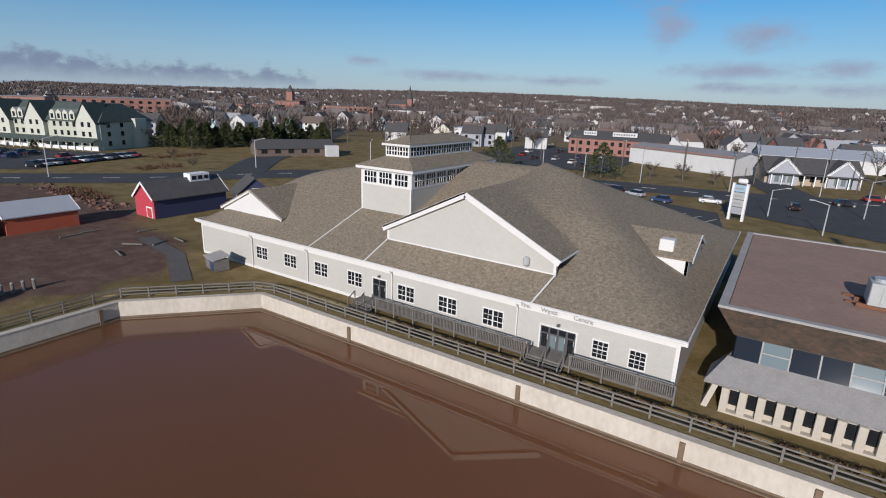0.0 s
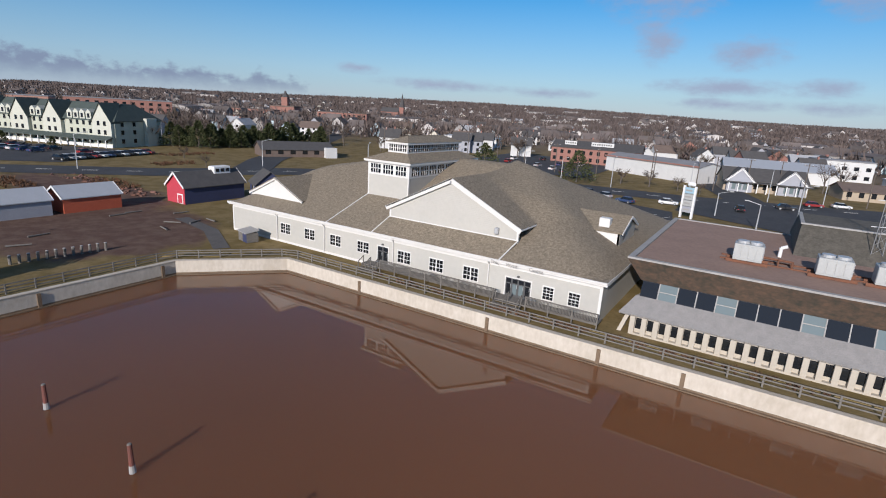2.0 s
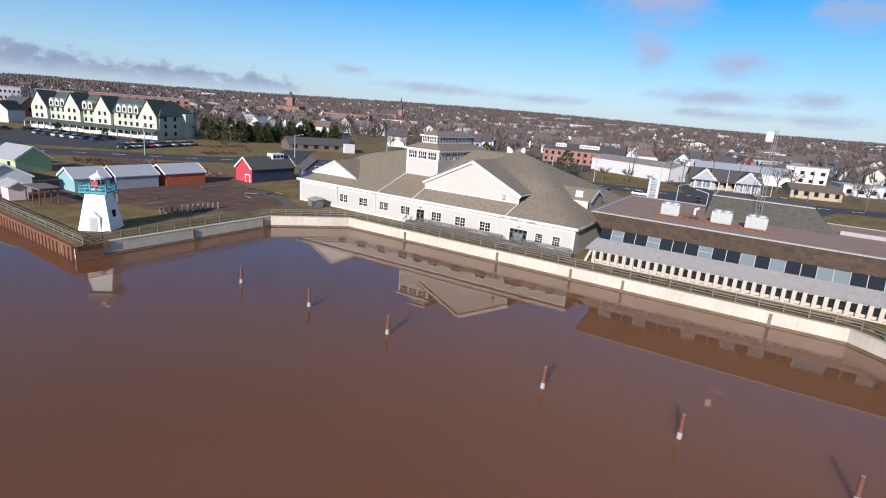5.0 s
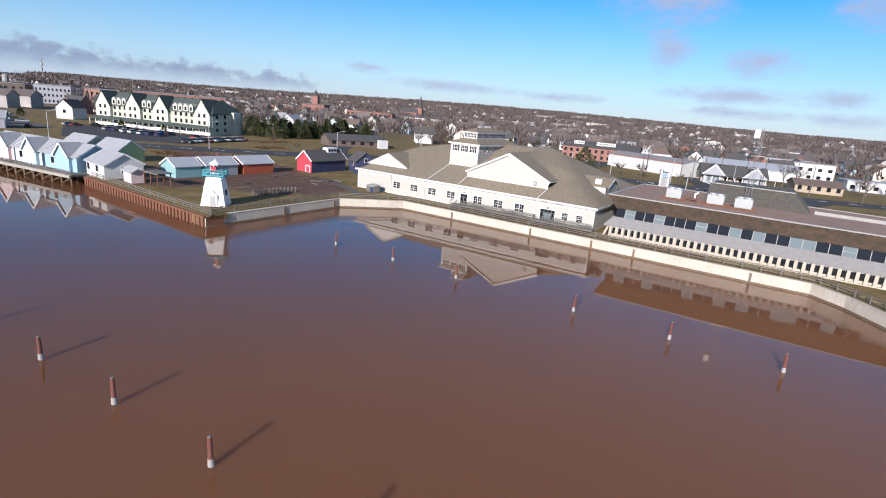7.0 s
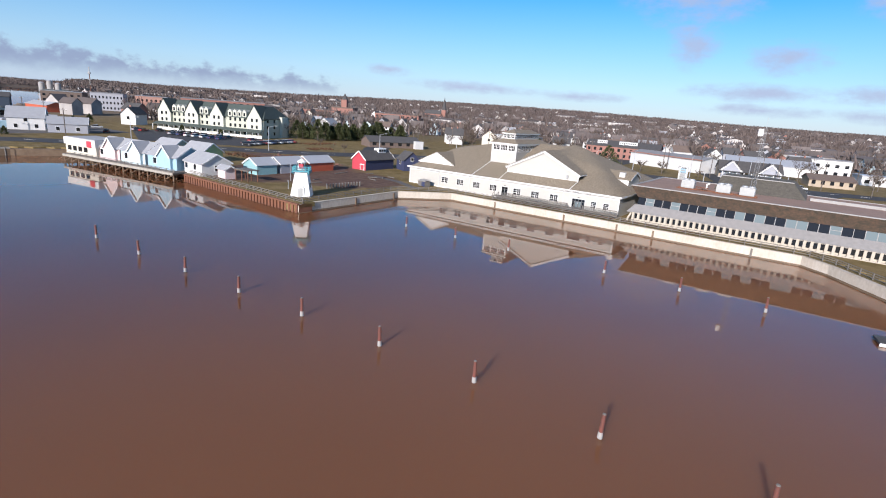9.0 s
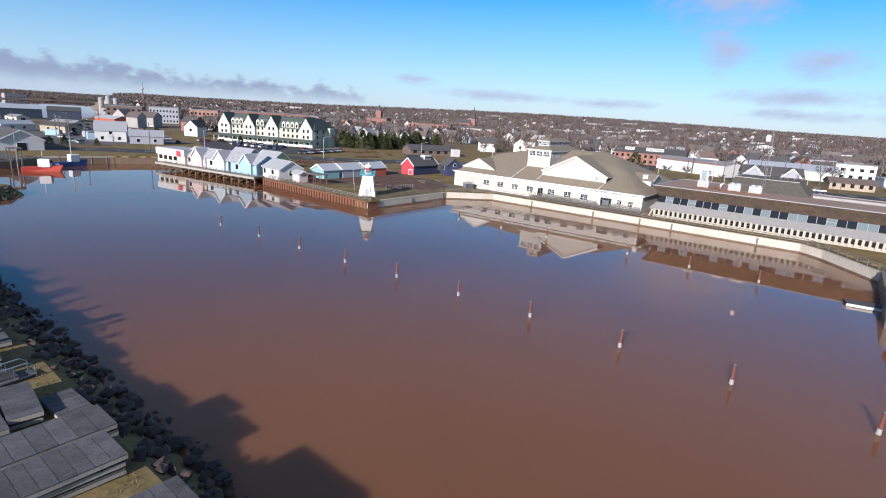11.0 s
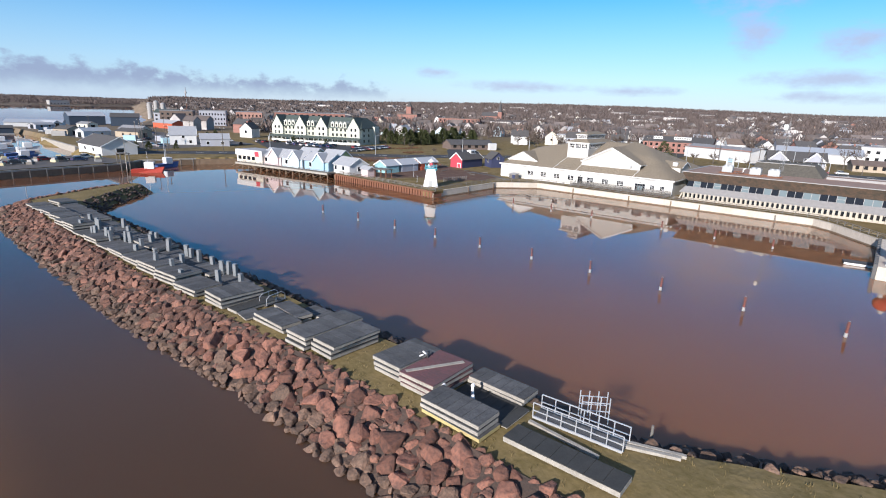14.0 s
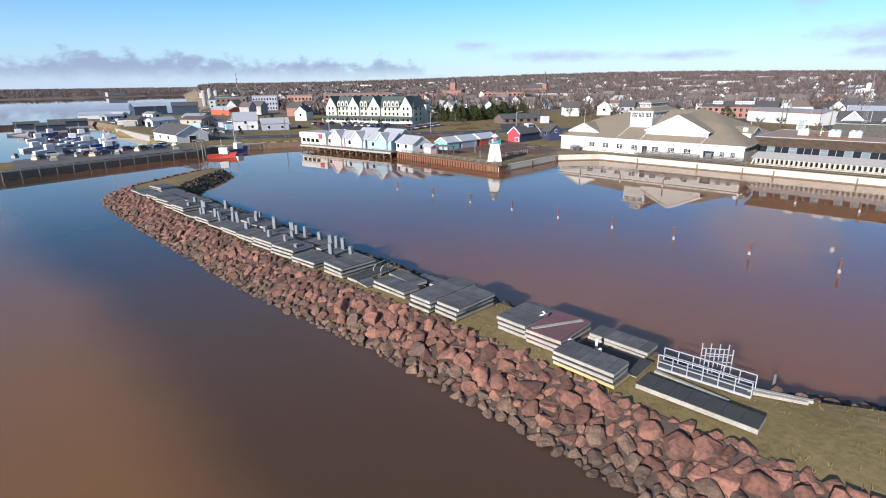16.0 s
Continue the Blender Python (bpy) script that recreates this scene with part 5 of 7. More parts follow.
# ---- lighthouse ----
light_house = thing("lighthouse", "white tapered wooden lighthouse with turquoise gallery and lantern", "lighthouse", pose(-54.5, -1.2, 1.85, 0, 0, 40))
bm = bmesh.new()
hexa(bm, [(-1.9, -1.9, 0), (1.9, -1.9, 0), (1.9, 1.9, 0), (-1.9, 1.9, 0)], [(-1.1, -1.1, 4.75), (1.1, -1.1, 4.75), (1.1, 1.1, 4.75), (-1.1, 1.1, 4.75)])
part("tower", bm, WHITEPAINT, light_house)
part("gallery", boxed(-1.6, -1.6, 4.75, 1.6, 1.6, 4.95), CYAN, light_house)
for sx, sy, ex, ey in ((-1, -1, 1, -1), (1, -1, 1, 1), (1, 1, -1, 1), (-1, 1, -1, -1)):
    for z in (5.3, 5.7):
        part("gallery_rail", beamed((sx * 1.5, sy * 1.5, z), (ex * 1.5, ey * 1.5, z), 0.09), CYAN, light_house)
    for k in range(5):
        f = k / 5
        x, y = 1.5 * (sx + (ex - sx) * f), 1.5 * (sy + (ey - sy) * f)
        part("gallery_post", beamed((x, y, 4.95), (x, y, 5.75), 0.09), CYAN, light_house)
    part("gallery_bracket", beamed((sx * 1.2, sy * 1.2, 4.2), (sx * 1.7, sy * 1.7, 4.74), 0.12), CYAN, light_house)
part("lantern_room", tubed((0, 0, 4.95), (0, 0, 6.55), 0.85, 0.8, 8), WHITEPAINT, light_house)
for i in range(8):
    a = (i + 0.5) * math.pi / 4
    part("lantern_pane", boxed(-0.24, -0.02, 0, 0.24, 0.02, 0.6), GLASS, light_house).matrix_basis = pose(0.775 * math.cos(a), 0.775 * math.sin(a), 5.75, 0, 0, math.degrees(a) + 90)
part("lantern_roof", tubed((0, 0, 6.55), (0, 0, 7.15), 1.0, 0.12, 8), WHITEPAINT, light_house)
part("red_panel", boxed(-0.4, -0.95, 5.35, 0.4, -0.9, 6.2), REDPAINT, light_house)
part("finial", tubed((0, 0, 7.15), (0, 0, 7.5), 0.08, 0.04, 6), WHITEPAINT, light_house)
bm = bmesh.new()
slab(bm, [(-0.75, -1.95, 0), (0.75, -1.95, 0), (0.75, -1.95, 1.8), (0, -1.95, 2.5), (-0.75, -1.95, 1.8)], (0, 0.6, 0))
porch = part("door_surround", bm, WHITEPAINT, light_house)
part("door", boxed(-0.45, -1.99, 0.05, 0.45, -1.951, 1.7), HVACMETAL, porch)
part("window", boxed(1.5, -0.35, 1.6, 1.66, 0.35, 2.5), GLASS, light_house)


# ---- gabled houses and sheds ----
def gabled(name, label, cat, m, w, d, h, rise, wall, roof, group="", over=0.35, doors=(), windows=(), trim=None, ends=None, chimney=False, light=False):
    """A gabled house w long (x) and d deep (y), its ridge along x; windows and doors on the front (-y) and on the ends."""
    t = thing(name, label, cat, m, group)
    bm = bmesh.new()
    box(bm, -w / 2, -d / 2, -0.4, w / 2, d / 2, h)
    if light:
        for sx in (-1, 1):
            x = sx * w / 2
            slab(bm, [(x, -d / 2, h - 0.002), (x, d / 2, h - 0.002), (x, 0, h + rise)], (-sx * 0.2, 0, 0))
    part("wall", bm, wall, t)
    for sx in () if light else (-1, 1):
        x = sx * w / 2
        bm = bmesh.new()
        slab(bm, [(x, -d / 2, h - 0.002), (x, d / 2, h - 0.002), (x, 0, h + rise)], (-sx * 0.2, 0, 0))
        part("gable", bm, ends or wall, t)
        if trim:
            for sy in (-1, 1):
                part("bargeboard", beamed((x + sx * over, sy * (d / 2 + over * 0.7), h - over * 0.7 * rise / (d / 2) + 0.02), (x + sx * over, 0, h + rise + 0.02), 0.08, 0.3), trim, t)
    for sy in (-1, 1):
        bm = bmesh.new()
        ey, ez = sy * (d / 2 + over), h - over * rise / (d / 2)
        slab(bm, [(-w / 2 - over, ey, ez + 0.14), (w / 2 + over, ey, ez + 0.14), (w / 2 + over, 0, h + rise + 0.14), (-w / 2 - over, 0, h + rise + 0.14)], (0, 0, -0.13))
        part("roof_slope", bm, roof, t)
    for x, z, ww, hh in windows if light else ():
        part("window", boxed(x - ww / 2, -d / 2 - 0.06, z, x + ww / 2, -d / 2 - 0.002, z + hh), GLASS, t)
    for y, z, ww, hh in doors if light else ():
        for a, b in ((w / 2 + 0.002, w / 2 + 0.05), (-w / 2 - 0.05, -w / 2 - 0.002)):
            part("window", boxed(a, y - ww / 2, z, b, y + ww / 2, z + hh), GLASS, t)
    for x, z, ww, hh in () if light else windows:
        win = part("window", boxed(x - ww / 2 - 0.1, -d / 2 - 0.05, z - 0.1, x + ww / 2 + 0.1, -d / 2 - 0.002, z + hh + 0.1), trim or TRIM, t)
        part("pane", boxed(x - ww / 2, -d / 2 - 0.07, z, x + ww / 2, -d / 2 - 0.051, z + hh), GLASS, win)
        win = part("window", boxed(x - ww / 2 - 0.1, d / 2 + 0.002, z - 0.1, x + ww / 2 + 0.1, d / 2 + 0.05, z + hh + 0.1), trim or TRIM, t)
        part("pane", boxed(x - ww / 2, d / 2 + 0.051, z, x + ww / 2, d / 2 + 0.07, z + hh), GLASS, win)
    for y, z, ww, hh in () if light else doors:
        for sx in (-1, 1):
            a, b = (w / 2 + 0.002, w / 2 + 0.05) if sx > 0 else (-w / 2 - 0.05, -w / 2 - 0.002)
            win = part("window", boxed(a, y - ww / 2 - 0.1, z - 0.1, b, y + ww / 2 + 0.1, z + hh + 0.1), trim or TRIM, t)
            a, b = (w / 2 + 0.051, w / 2 + 0.07) if sx > 0 else (-w / 2 - 0.07, -w / 2 - 0.051)
            part("pane", boxed(a, y - ww / 2, z, b, y + ww / 2, z + hh), GLASS, win)
    if chimney:
        part("chimney", boxed(w * 0.2, -0.35, h + rise * 0.4, w * 0.2 + 0.6, 0.35, h + rise + 0.9), BRICK, t)
    return t


def paint(name, c, rough=0.7):
    return material(name, c, tuple(v * 0.82 for v in c), 0.6, 0.6, rough)


BRICK = material("red_brick", (0.33, 0.165, 0.132), (0.25, 0.122, 0.098), 0.8, 0.8, 0.9)
TEAL, SKYB, PALEBLUE, PINK, BUTTER, LIME = (paint(n, c) for n, c in (("teal_boards", (0.26, 0.46, 0.48)), ("sky_blue_boards", (0.33, 0.50, 0.60)),
    ("pale_blue_boards", (0.50, 0.62, 0.67)), ("pale_pink_boards", (0.70, 0.56, 0.55)), ("butter_yellow_boards", (0.66, 0.57, 0.34)), ("lime_boards", (0.48, 0.60, 0.30))))
GREYBOARD, WHITEBOARD, CREAMBOARD, TAN = (paint(n, c) for n, c in (("grey_boards", (0.36, 0.37, 0.41)), ("white_boards", (0.63, 0.63, 0.62)), ("cream_boards", (0.66, 0.62, 0.52)), ("tan_boards", (0.42, 0.34, 0.25))))
PALEROOF = material("silver_shingle_roof", (0.37, 0.38, 0.40), (0.29, 0.30, 0.32), 0.8, 0.8, 0.85)
BROWNSHINGLE = material("brown_house_roof", (0.12, 0.085, 0.07), (0.17, 0.13, 0.11), 0.8, 0.8, 0.95)
GREENROOF = material("dark_green_roof", (0.052, 0.072, 0.064), (0.080, 0.100, 0.090), 0.8, 0.8, 0.85)

# fishing sheds on the mud: ridge along the shore line
for nm, lb, y0, y1, wall in (("storage_shed", "teal boarded shed with pale roof on the mud", 7.6, 13.2, TEAL), ("storage_shed", "grey boarded shed with pale roof on the mud", 14.4, 22.0, GREYBOARD),
                             ("storage_shed", "orange-red boarded shed with pale roof on the mud", 23.5, 31.8, ORANGE)):
    gabled(nm, lb, "shed", pose(-83.6, (y0 + y1) / 2, 1.9, 0, 0, 90), y1 - y0, 5.4, 2.3, 1.5, wall, METALROOF, "waterfront sheds", trim=WHITEPAINT, over=0.25)
barn = gabled("red_barn_shed", "crimson barn-shaped shed with white trim and dark roof", "shed", pose(-79.4, 46.2, 1.95, 0, 0, 90), 12.0, 5.2, 3.0, 2.2, NAVY, DARKROOF, trim=WHITEPAINT, ends=REDPAINT)
part("front_panel", boxed(-6.06, -2.6, 0.0, -6.003, 2.6, 3.02), REDPAINT, barn)
part("barn_door", boxed(-6.12, -2.1, 0.05, -6.061, -0.5, 1.7), WHITEPAINT, barn)
part("door_panel", boxed(-6.15, -1.9, 0.1, -6.121, -0.7, 1.5), REDPAINT, barn)
part("roof_box", bevelled(1.0, -0.9, 4.6, 4.4, 0.9, 5.9, 0.05), WHITEPAINT, barn)
for k in range(3):
    part("roof_box_window", boxed(1.3 + k * 1.05, -0.95, 4.95, 2.0 + k * 1.05, -0.901, 5.55), GLASS, barn)
barn_b = gabled("navy_shed", "navy blue gabled shed beside the red barn", "shed", pose(-73.0, 54.5, 1.95, 0, 0, -27), 5.5, 5.2, 3.2, 2.2, NAVY, DARKROOF, windows=((0, 1.8, 0.9, 1.2),), doors=((0, 2.9, 0.8, 0.9),))
# shops on the pier
PIER = [(-91.0, -7.2), (-134.5, -13.0)]
pier = thing("shop_pier", "timber pier on dark piles carrying the shop row", "pier", pose(0, 0, 0))
part("decking", strip(PIER, 0.0, -9.5, 1.55, 1.95), GREYWOOD, pier)
part("fascia_beam", strip(PIER, 0.14, 0.0, 1.35, 1.9), DOCKEDGE, pier)
for p, d in along(PIER, 3.1, 0.3):
    for off in (0.3, 3.0):
        part("support_post", tubed((p.x, p.y + off, -1.8), (p.x, p.y + off, 1.55), 0.17, 0.17, 8), WETCON, pier)
    part("cross_brace", beamed((p.x, p.y + 0.3, 1.4), (p.x - 3.0, p.y - 0.1, 0.1), 0.12), WETCON, pier)
rail_fence([(p[0], p[1] + 0.25) for p in PIER], 2.6, "pier rail fence")
RIP = [(-92 - 0.45 * k, -2.0 - 0.045 * k + rock_rng.uniform(-2.2, 1.6), rock_rng.uniform(-0.2, 1.2), rock_rng.uniform(0.7, 1.5)) for k in range(95)]
rubble("pier_riprap", "brown boulders under the shop pier", RIP, ROCKSTUFF)


def on_pier(s, back, z=1.95, turn=0.0):
    """A pose s metres along the pier line and so far behind its edge."""
    a, b = Vector(PIER[0]), Vector(PIER[1])
    d = (b - a).normalized()
    n = Vector((d.y, -d.x))
    p = a + d * s + n * back * (1 if n.y > 0 else -1)
    return pose(p.x, p.y, z, 0, 0, math.degrees(math.atan2(-d.y, -d.x)) + turn)


gabled("gift_shop", "white boarded shop with silver roof beside the pier", "shop", pose(-88.2, -0.4, 1.9, 0, 0, -4), 8.2, 7.0, 2.7, 2.0, WHITEBOARD, PALEROOF, "pier shops", trim=WHITEPAINT, windows=((-3, 1.1, 1.1, 1.2), (1, 1.1, 1.1, 1.2)), doors=((0, 1.0, 1.0, 1.2),))
for s, w, wall, lb in ((7.5, 10.5, SKYB, "sky blue boarded pier shop with silver roof"), (18.5, 9.5, PALEBLUE, "pale blue boarded pier shop with silver roof"), (28.5, 9.5, PINK, "pale pink boarded pier shop with silver roof")):
    gabled("pier_shop", lb, "shop", on_pier(s, 6.4), w, 7.4, 3.0, 2.2, wall, PALEROOF, "pier shops", trim=WHITEPAINT, windows=((-2.6, 1.0, 1.1, 1.3), (2.6, 1.0, 1.1, 1.3)))
    g = gabled("shop_front_gable", lb.replace("boarded", "front-gabled"), "shop", on_pier(s - 1.5, 3.9, turn=90), 3.6, 4.6, 3.0, 2.4, wall, PALEROOF, "pier shop fronts", trim=WHITEPAINT)
long_shop = thing("long_shop", "long cream and white pier restaurant with flat pale roof", "shop", on_pier(39.0, 5.6))
part("wall", boxed(-6.5, -3.8, 0, 7.0, 4.0, 3.0), CREAMBOARD, long_shop)
part("parapet", boxed(-6.8, -4.1, 2.4, 7.2, 4.2, 4.2), WHITEBOARD, long_shop)
part("roof", boxed(-6.4, -3.8, 4.2, 6.9, 3.9, 4.3), PALEROOF, long_shop)
part("sign_board", boxed(3.6, -4.2, 2.3, 5.6, -4.101, 3.9), REDPAINT, long_shop)
for k in range(4):
    part("window", boxed(-5.6 + k * 2.4, -3.86, 0.9, -4.0 + k * 2.4, -3.801, 2.1), GLASS, long_shop)
for s, b, wall in ((16.0, 20.5, LIME), (27.0, 19.5, CREAMBOARD)):
    gabled("rear_shop", "small gabled shop with silver roof behind the pier row", "shop", on_pier(s, b), 8.0, 6.4, 2.8, 2.2, wall, PALEROOF, "rear shops", trim=WHITEPAINT, windows=((-2, 1.0, 1.0, 1.2), (2, 1.0, 1.0, 1.2)))
# small pink ticket booth with pergola on the bulkhead lawn
booth = gabled("ticket_booth", "tiny pink booth with white door near the bulkhead", "booth", pose(-79.6, -1.2, 1.85, 0, 0, -4), 3.2, 2.4, 2.2, 0.7, PINK, PALEROOF, trim=WHITEPAINT)
perg = thing("timber_pergola", "brown timber shelter frame beside the booth", "pergola", pose(-74.6, 0.4, 1.85))
for x in (-2.2, 0, 2.2):
    for y in (-1.2, 1.2):
        part("post", beamed((x, y, -0.1), (x, y, 2.4), 0.16), RUST, perg)
for y in (-1.2, 1.2):
    part("beam", beamed((-2.5, y, 2.4), (2.5, y, 2.4), 0.14, 0.22), GREYWOOD, perg)
part("roof", boxed(-2.6, -1.5, 2.51, 2.6, 1.5, 2.6), GREYWOOD, perg)
# bin enclosure, bench row, battery of short posts, lamp poles on the lawn
shed = thing("bin_enclosure", "weathered blue-grey bin enclosure with sloped lids", "bin", pose(-49.9, 32.2, 1.9, 0, 0, -14))
part("body", bevelled(-1.3, -0.8, 0, 1.3, 0.8, 1.25, 0.03), GREYWOOD, shed)
bm = bmesh.new()
slab(bm, [(-1.4, -0.95, 1.32), (1.4, -0.95, 1.32), (1.4, 0.95, 1.62), (-1.4, 0.95, 1.62)], (0, 0, -0.08))
part("lid", bm, COPING, shed)
part("side_panel", boxed(0.1, -0.83, 0.05, 1.28, -0.801, 1.2), NAVY, shed)
for k in range(12):
    f = k / 11
    st = thing("stub_post", "short dark timber post in a row on the lawn", "post", pose(-58.5 + 1.0 * f, 9.0 + 9.0 * f, 1.8), "stub posts")
    part("post", tubed((0, 0, -0.2), (0, 0, 1.0), 0.16, 0.15, 8), GREYWOOD, st)
    part("cap", tubed((0, 0, 1.0), (0, 0, 1.06), 0.18, 0.1, 8), COPING, st)
for k in range(9):
    x, y = rock_rng.uniform(-76, -62), rock_rng.uniform(12, 36)
    lg = thing("timber_log", "grey driftwood timber lying on the mud", "timber", pose(x, y, 1.9, 0, 0, rock_rng.uniform(0, 180)), "loose timbers")
    part("log", tubed((-1.2, 0, 0.1), (1.3, 0, 0.11), 0.12, 0.09, 7), GREYWOOD, lg)
for x, y, h in ((-70.5, 9.0, 3.6), (-62, 1.5, 1.6)):
    pl = thing("lamp_pole", "slim grey lamp pole on the lawn", "lamp pole", pose(x, y, 1.8), "lawn poles")
    part("pole", tubed((0, 0, -0.2), (0, 0, h), 0.07, 0.05, 7), GALV, pl)
    part("head", bevelled(-0.12, -0.12, h, 0.12, 0.12, h + 0.2, 0.03), GALV, pl)
# workboat and float at the east quay
EAST_PIER = [(64, -9.4), (39.2, -9.4)]
tagged(part("east_quay", strip(EAST_PIER, 0.0, -24.6, -2.0, 1.95), CONCRETE), "pale concrete quay for stored buoys", "quay", kind="structure")
fender = thing("timber_fender", "black tarred timber fender wall of the quay", "fender", pose(38.9, -9.2, 0), kind="structure")
for k in range(41):
    part("timber", boxed(-0.2, k * 0.6, -1.6, 0.28, k * 0.6 + 0.5, 2.1 + 0.12 * (k % 3 == 0)), DOORDARK, fender)
SIGNAL = paint("signal_red", (0.60, 0.06, 0.03))
buoy = thing("red_buoy", "round red navigation buoy stored upright on the quay", "buoy", pose(40.9, -5.0, 1.95))
bm = bmesh.new()
bmesh.ops.create_icosphere(bm, subdivisions=3, radius=1.3, matrix=Matrix.Translation((0, 0, 2.5)) @ Matrix.Diagonal((1, 1, 0.86, 1)))
part("float_body", bm, SIGNAL, buoy)
part("tail_tube", tubed((0, 0, 0), (0, 0, 1.5), 0.5, 0.6, 12), RUST, buoy)
part("top_mark", tubed((0, 0, 3.55), (0, 0, 4.2), 0.5, 0.2, 10), WHITEPAINT, buoy)
rack = thing("lifting_frame", "white steel A-shaped lifting frame on the quay", "frame", pose(42.6, -6.2, 1.95, 0, 0, 10))
for y in (-1.2, 1.2):
    part("frame_leg", beamed((-1.5, y, 0), (0, y, 5.2), 0.34), WHITEPAINT, rack)
    part("frame_leg", beamed((1.5, y, 0), (0, y, 5.2), 0.34), WHITEPAINT, rack)
part("frame_beam", beamed((0, -1.5, 5.2), (0, 1.5, 5.2), 0.36), WHITEPAINT, rack)
part("cross_brace", beamed((-0.85, -1.2, 2.2), (0.85, -1.2, 2.2), 0.25), WHITEPAINT, rack)
for k, (x, y, w, h, c) in enumerate(((44.8, -6.8, 1.2, 1.6, COPING), (46.4, -7.4, 0.9, 1.1, WHITEPAINT), (43.8, -2.0, 1.4, 2.2, paint("faded_violet", (0.20, 0.10, 0.30))), (47.0, -3.0, 1.5, 1.9, HVACMETAL), (40.3, -8.0, 0.5, 0.9, WHITEPAINT), (42.2, -8.3, 0.6, 0.7, COPING), (50, -6, 1.3, 1.8, SKYB), (41.6, 2.0, 1.0, 1.2, SIGNAL))):
    t = thing("storage_crate", "square storage box standing on the buoy quay", "crate", pose(x, y, 1.95, 0, 0, 12 * k), "quay boxes")
    part("box", bevelled(-w / 2, -w / 2, 0, w / 2, w / 2, h, 0.05), c, t)
    part("lid", bevelled(-w / 2 - 0.04, -w / 2 - 0.04, h, w / 2 + 0.04, w / 2 + 0.04, h + 0.08, 0.02), COPING, t)
fd = thing("floating_dock", "small grey float with pale edge moored at the quay", "dock", pose(36.9, -1.0, 0, 0, 0, 10))
part("deck", bevelled(-2.0, -1.2, 0.1, 2.0, 1.2, 0.4, 0.04), DECKWOOD, fd)
part("edge", boxed(-2.05, -1.3, 0.05, 2.05, -1.201, 0.36), WHITEPAINT, fd)

# ---- roads and car parks ----
def ribbon(name, label, pts, width, mat, lift=0.07, cat="road"):
    """A band that follows the ground along a polyline."""
    pts = resample(pts, max(2, int(sum(math.dist(a, b) for a, b in zip(pts, pts[1:])) / 6)))
    n = max(2, int(width / 4))
    rows, bm = [], bmesh.new()
    for k in range(n + 1):
        rows.append([bm.verts.new((p.x, p.y, land_height(p.x, p.y) + lift)) for p in offset_line(pts, width * (k / n - 0.5))])
    for r, s in zip(rows, rows[1:]):
        for i in range(len(r) - 1):
            bm.faces.new((r[i], r[i + 1], s[i + 1], s[i]))
    bmesh.ops.recalc_face_normals(bm, faces=bm.faces[:])
    return tagged(part(name, bm, mat), label, cat, kind="structure")


def lot(name, label, a, b, c, d, mat, lift=0.06, cat="car park"):
    bm = bmesh.new()
    n = 12
    g = []
    for i in range(n + 1):
        row = []
        for j in range(n + 1):
            p = Vector(a).lerp(Vector(b), i / n).lerp(Vector(d).lerp(Vector(c), i / n), j / n)
            row.append(bm.verts.new((p.x, p.y, land_height(p.x, p.y) + lift)))
        g.append(row)
    for i in range(n):
        for j in range(n):
            bm.faces.new((g[i][j], g[i + 1][j], g[i + 1][j + 1], g[i][j + 1]))
    bmesh.ops.recalc_face_normals(bm, faces=bm.faces[:])
    return tagged(part(name, bm, mat), label, cat, kind="structure")


HARBOUR_ROAD = [(-184, -36), (-172, -12), (-150, 18), (-132, 39), (-115, 58), (-103, 82), (-84, 104), (-62, 119), (-37, 129), (-8, 133), (14, 141), (60, 160), (140, 190)]
ribbon("road", "dark asphalt harbour road", HARBOUR_ROAD, 13.5, ASPHALT)
ribbon("road", "asphalt side street into the town", [(6, 133), (-2, 160), (-28, 230), (-70, 330), (-130, 480)], 10, ASPHALT, 0.12)
ribbon("road", "asphalt side street past the hotel", [(-108, 78), (-126, 98), (-150, 135), (-190, 190), (-270, 300)], 10, ASPHALT, 0.12)
ribbon("road", "asphalt street to the east", [(16, 128), (30, 100), (48, 70), (90, 40)], 12, ASPHALT, 0.1)
lot("car_park", "asphalt car park behind the hall", (-44, 84), (-1.0, 63), (-9, 109), (-40, 119), ASPHALT)
lot("car_park", "asphalt car park of the hotel", (-168, 22), (-142, 48), (-158, 80), (-226, 46), ASPHALT)
lot("car_park", "brown gravel yard behind the wharf", (-190, -24), (-330, -22), (-330, 34), (-200, 34), PATHMAT, 0.05)
lot("car_park", "asphalt wharf apron", (-160, -92), (-138, -94), (-148, -40), (-178, -46), PATHMAT)
lot("car_park", "wide asphalt junction", (-9, 112), (22, 98), (36, 142), (-9, 140), ASPHALT, 0.09)
lot("car_park", "car park of the brick store", (-96, 150), (-42, 150), (-46, 222), (-100, 226), ASPHALT, 0.2)
ribbon("path", "narrow grey footpath round the hall", [(-68, 34), (-60, 33.5), (-57, 31.5), (-52, 29.5), (-49, 27.5)], 2.0, PATHMAT, 0.05, "path")
lines = thing("road_markings", "white and pale painted road lines", "road marking", kind="structure")
for p, d in along(HARBOUR_ROAD, 9.0, 20):
    e = p + d * 3.2
    z = max(land_height(p.x, p.y), land_height(e.x, e.y)) + 0.1
    part("dash", beamed((p.x, p.y, z), (e.x, e.y, z), 0.22, 0.03), PAINTLINE, lines)
for k in range(12):
    a = Vector((-38 + k * 2.7, 112.5 - k * 0.95))
    z = land_height(a.x, a.y) + 0.09
    part("bay_line", beamed((a.x, a.y, z), (a.x - 2.2, a.y - 5.2, z), 0.14, 0.03), PAINTLINE, lines)


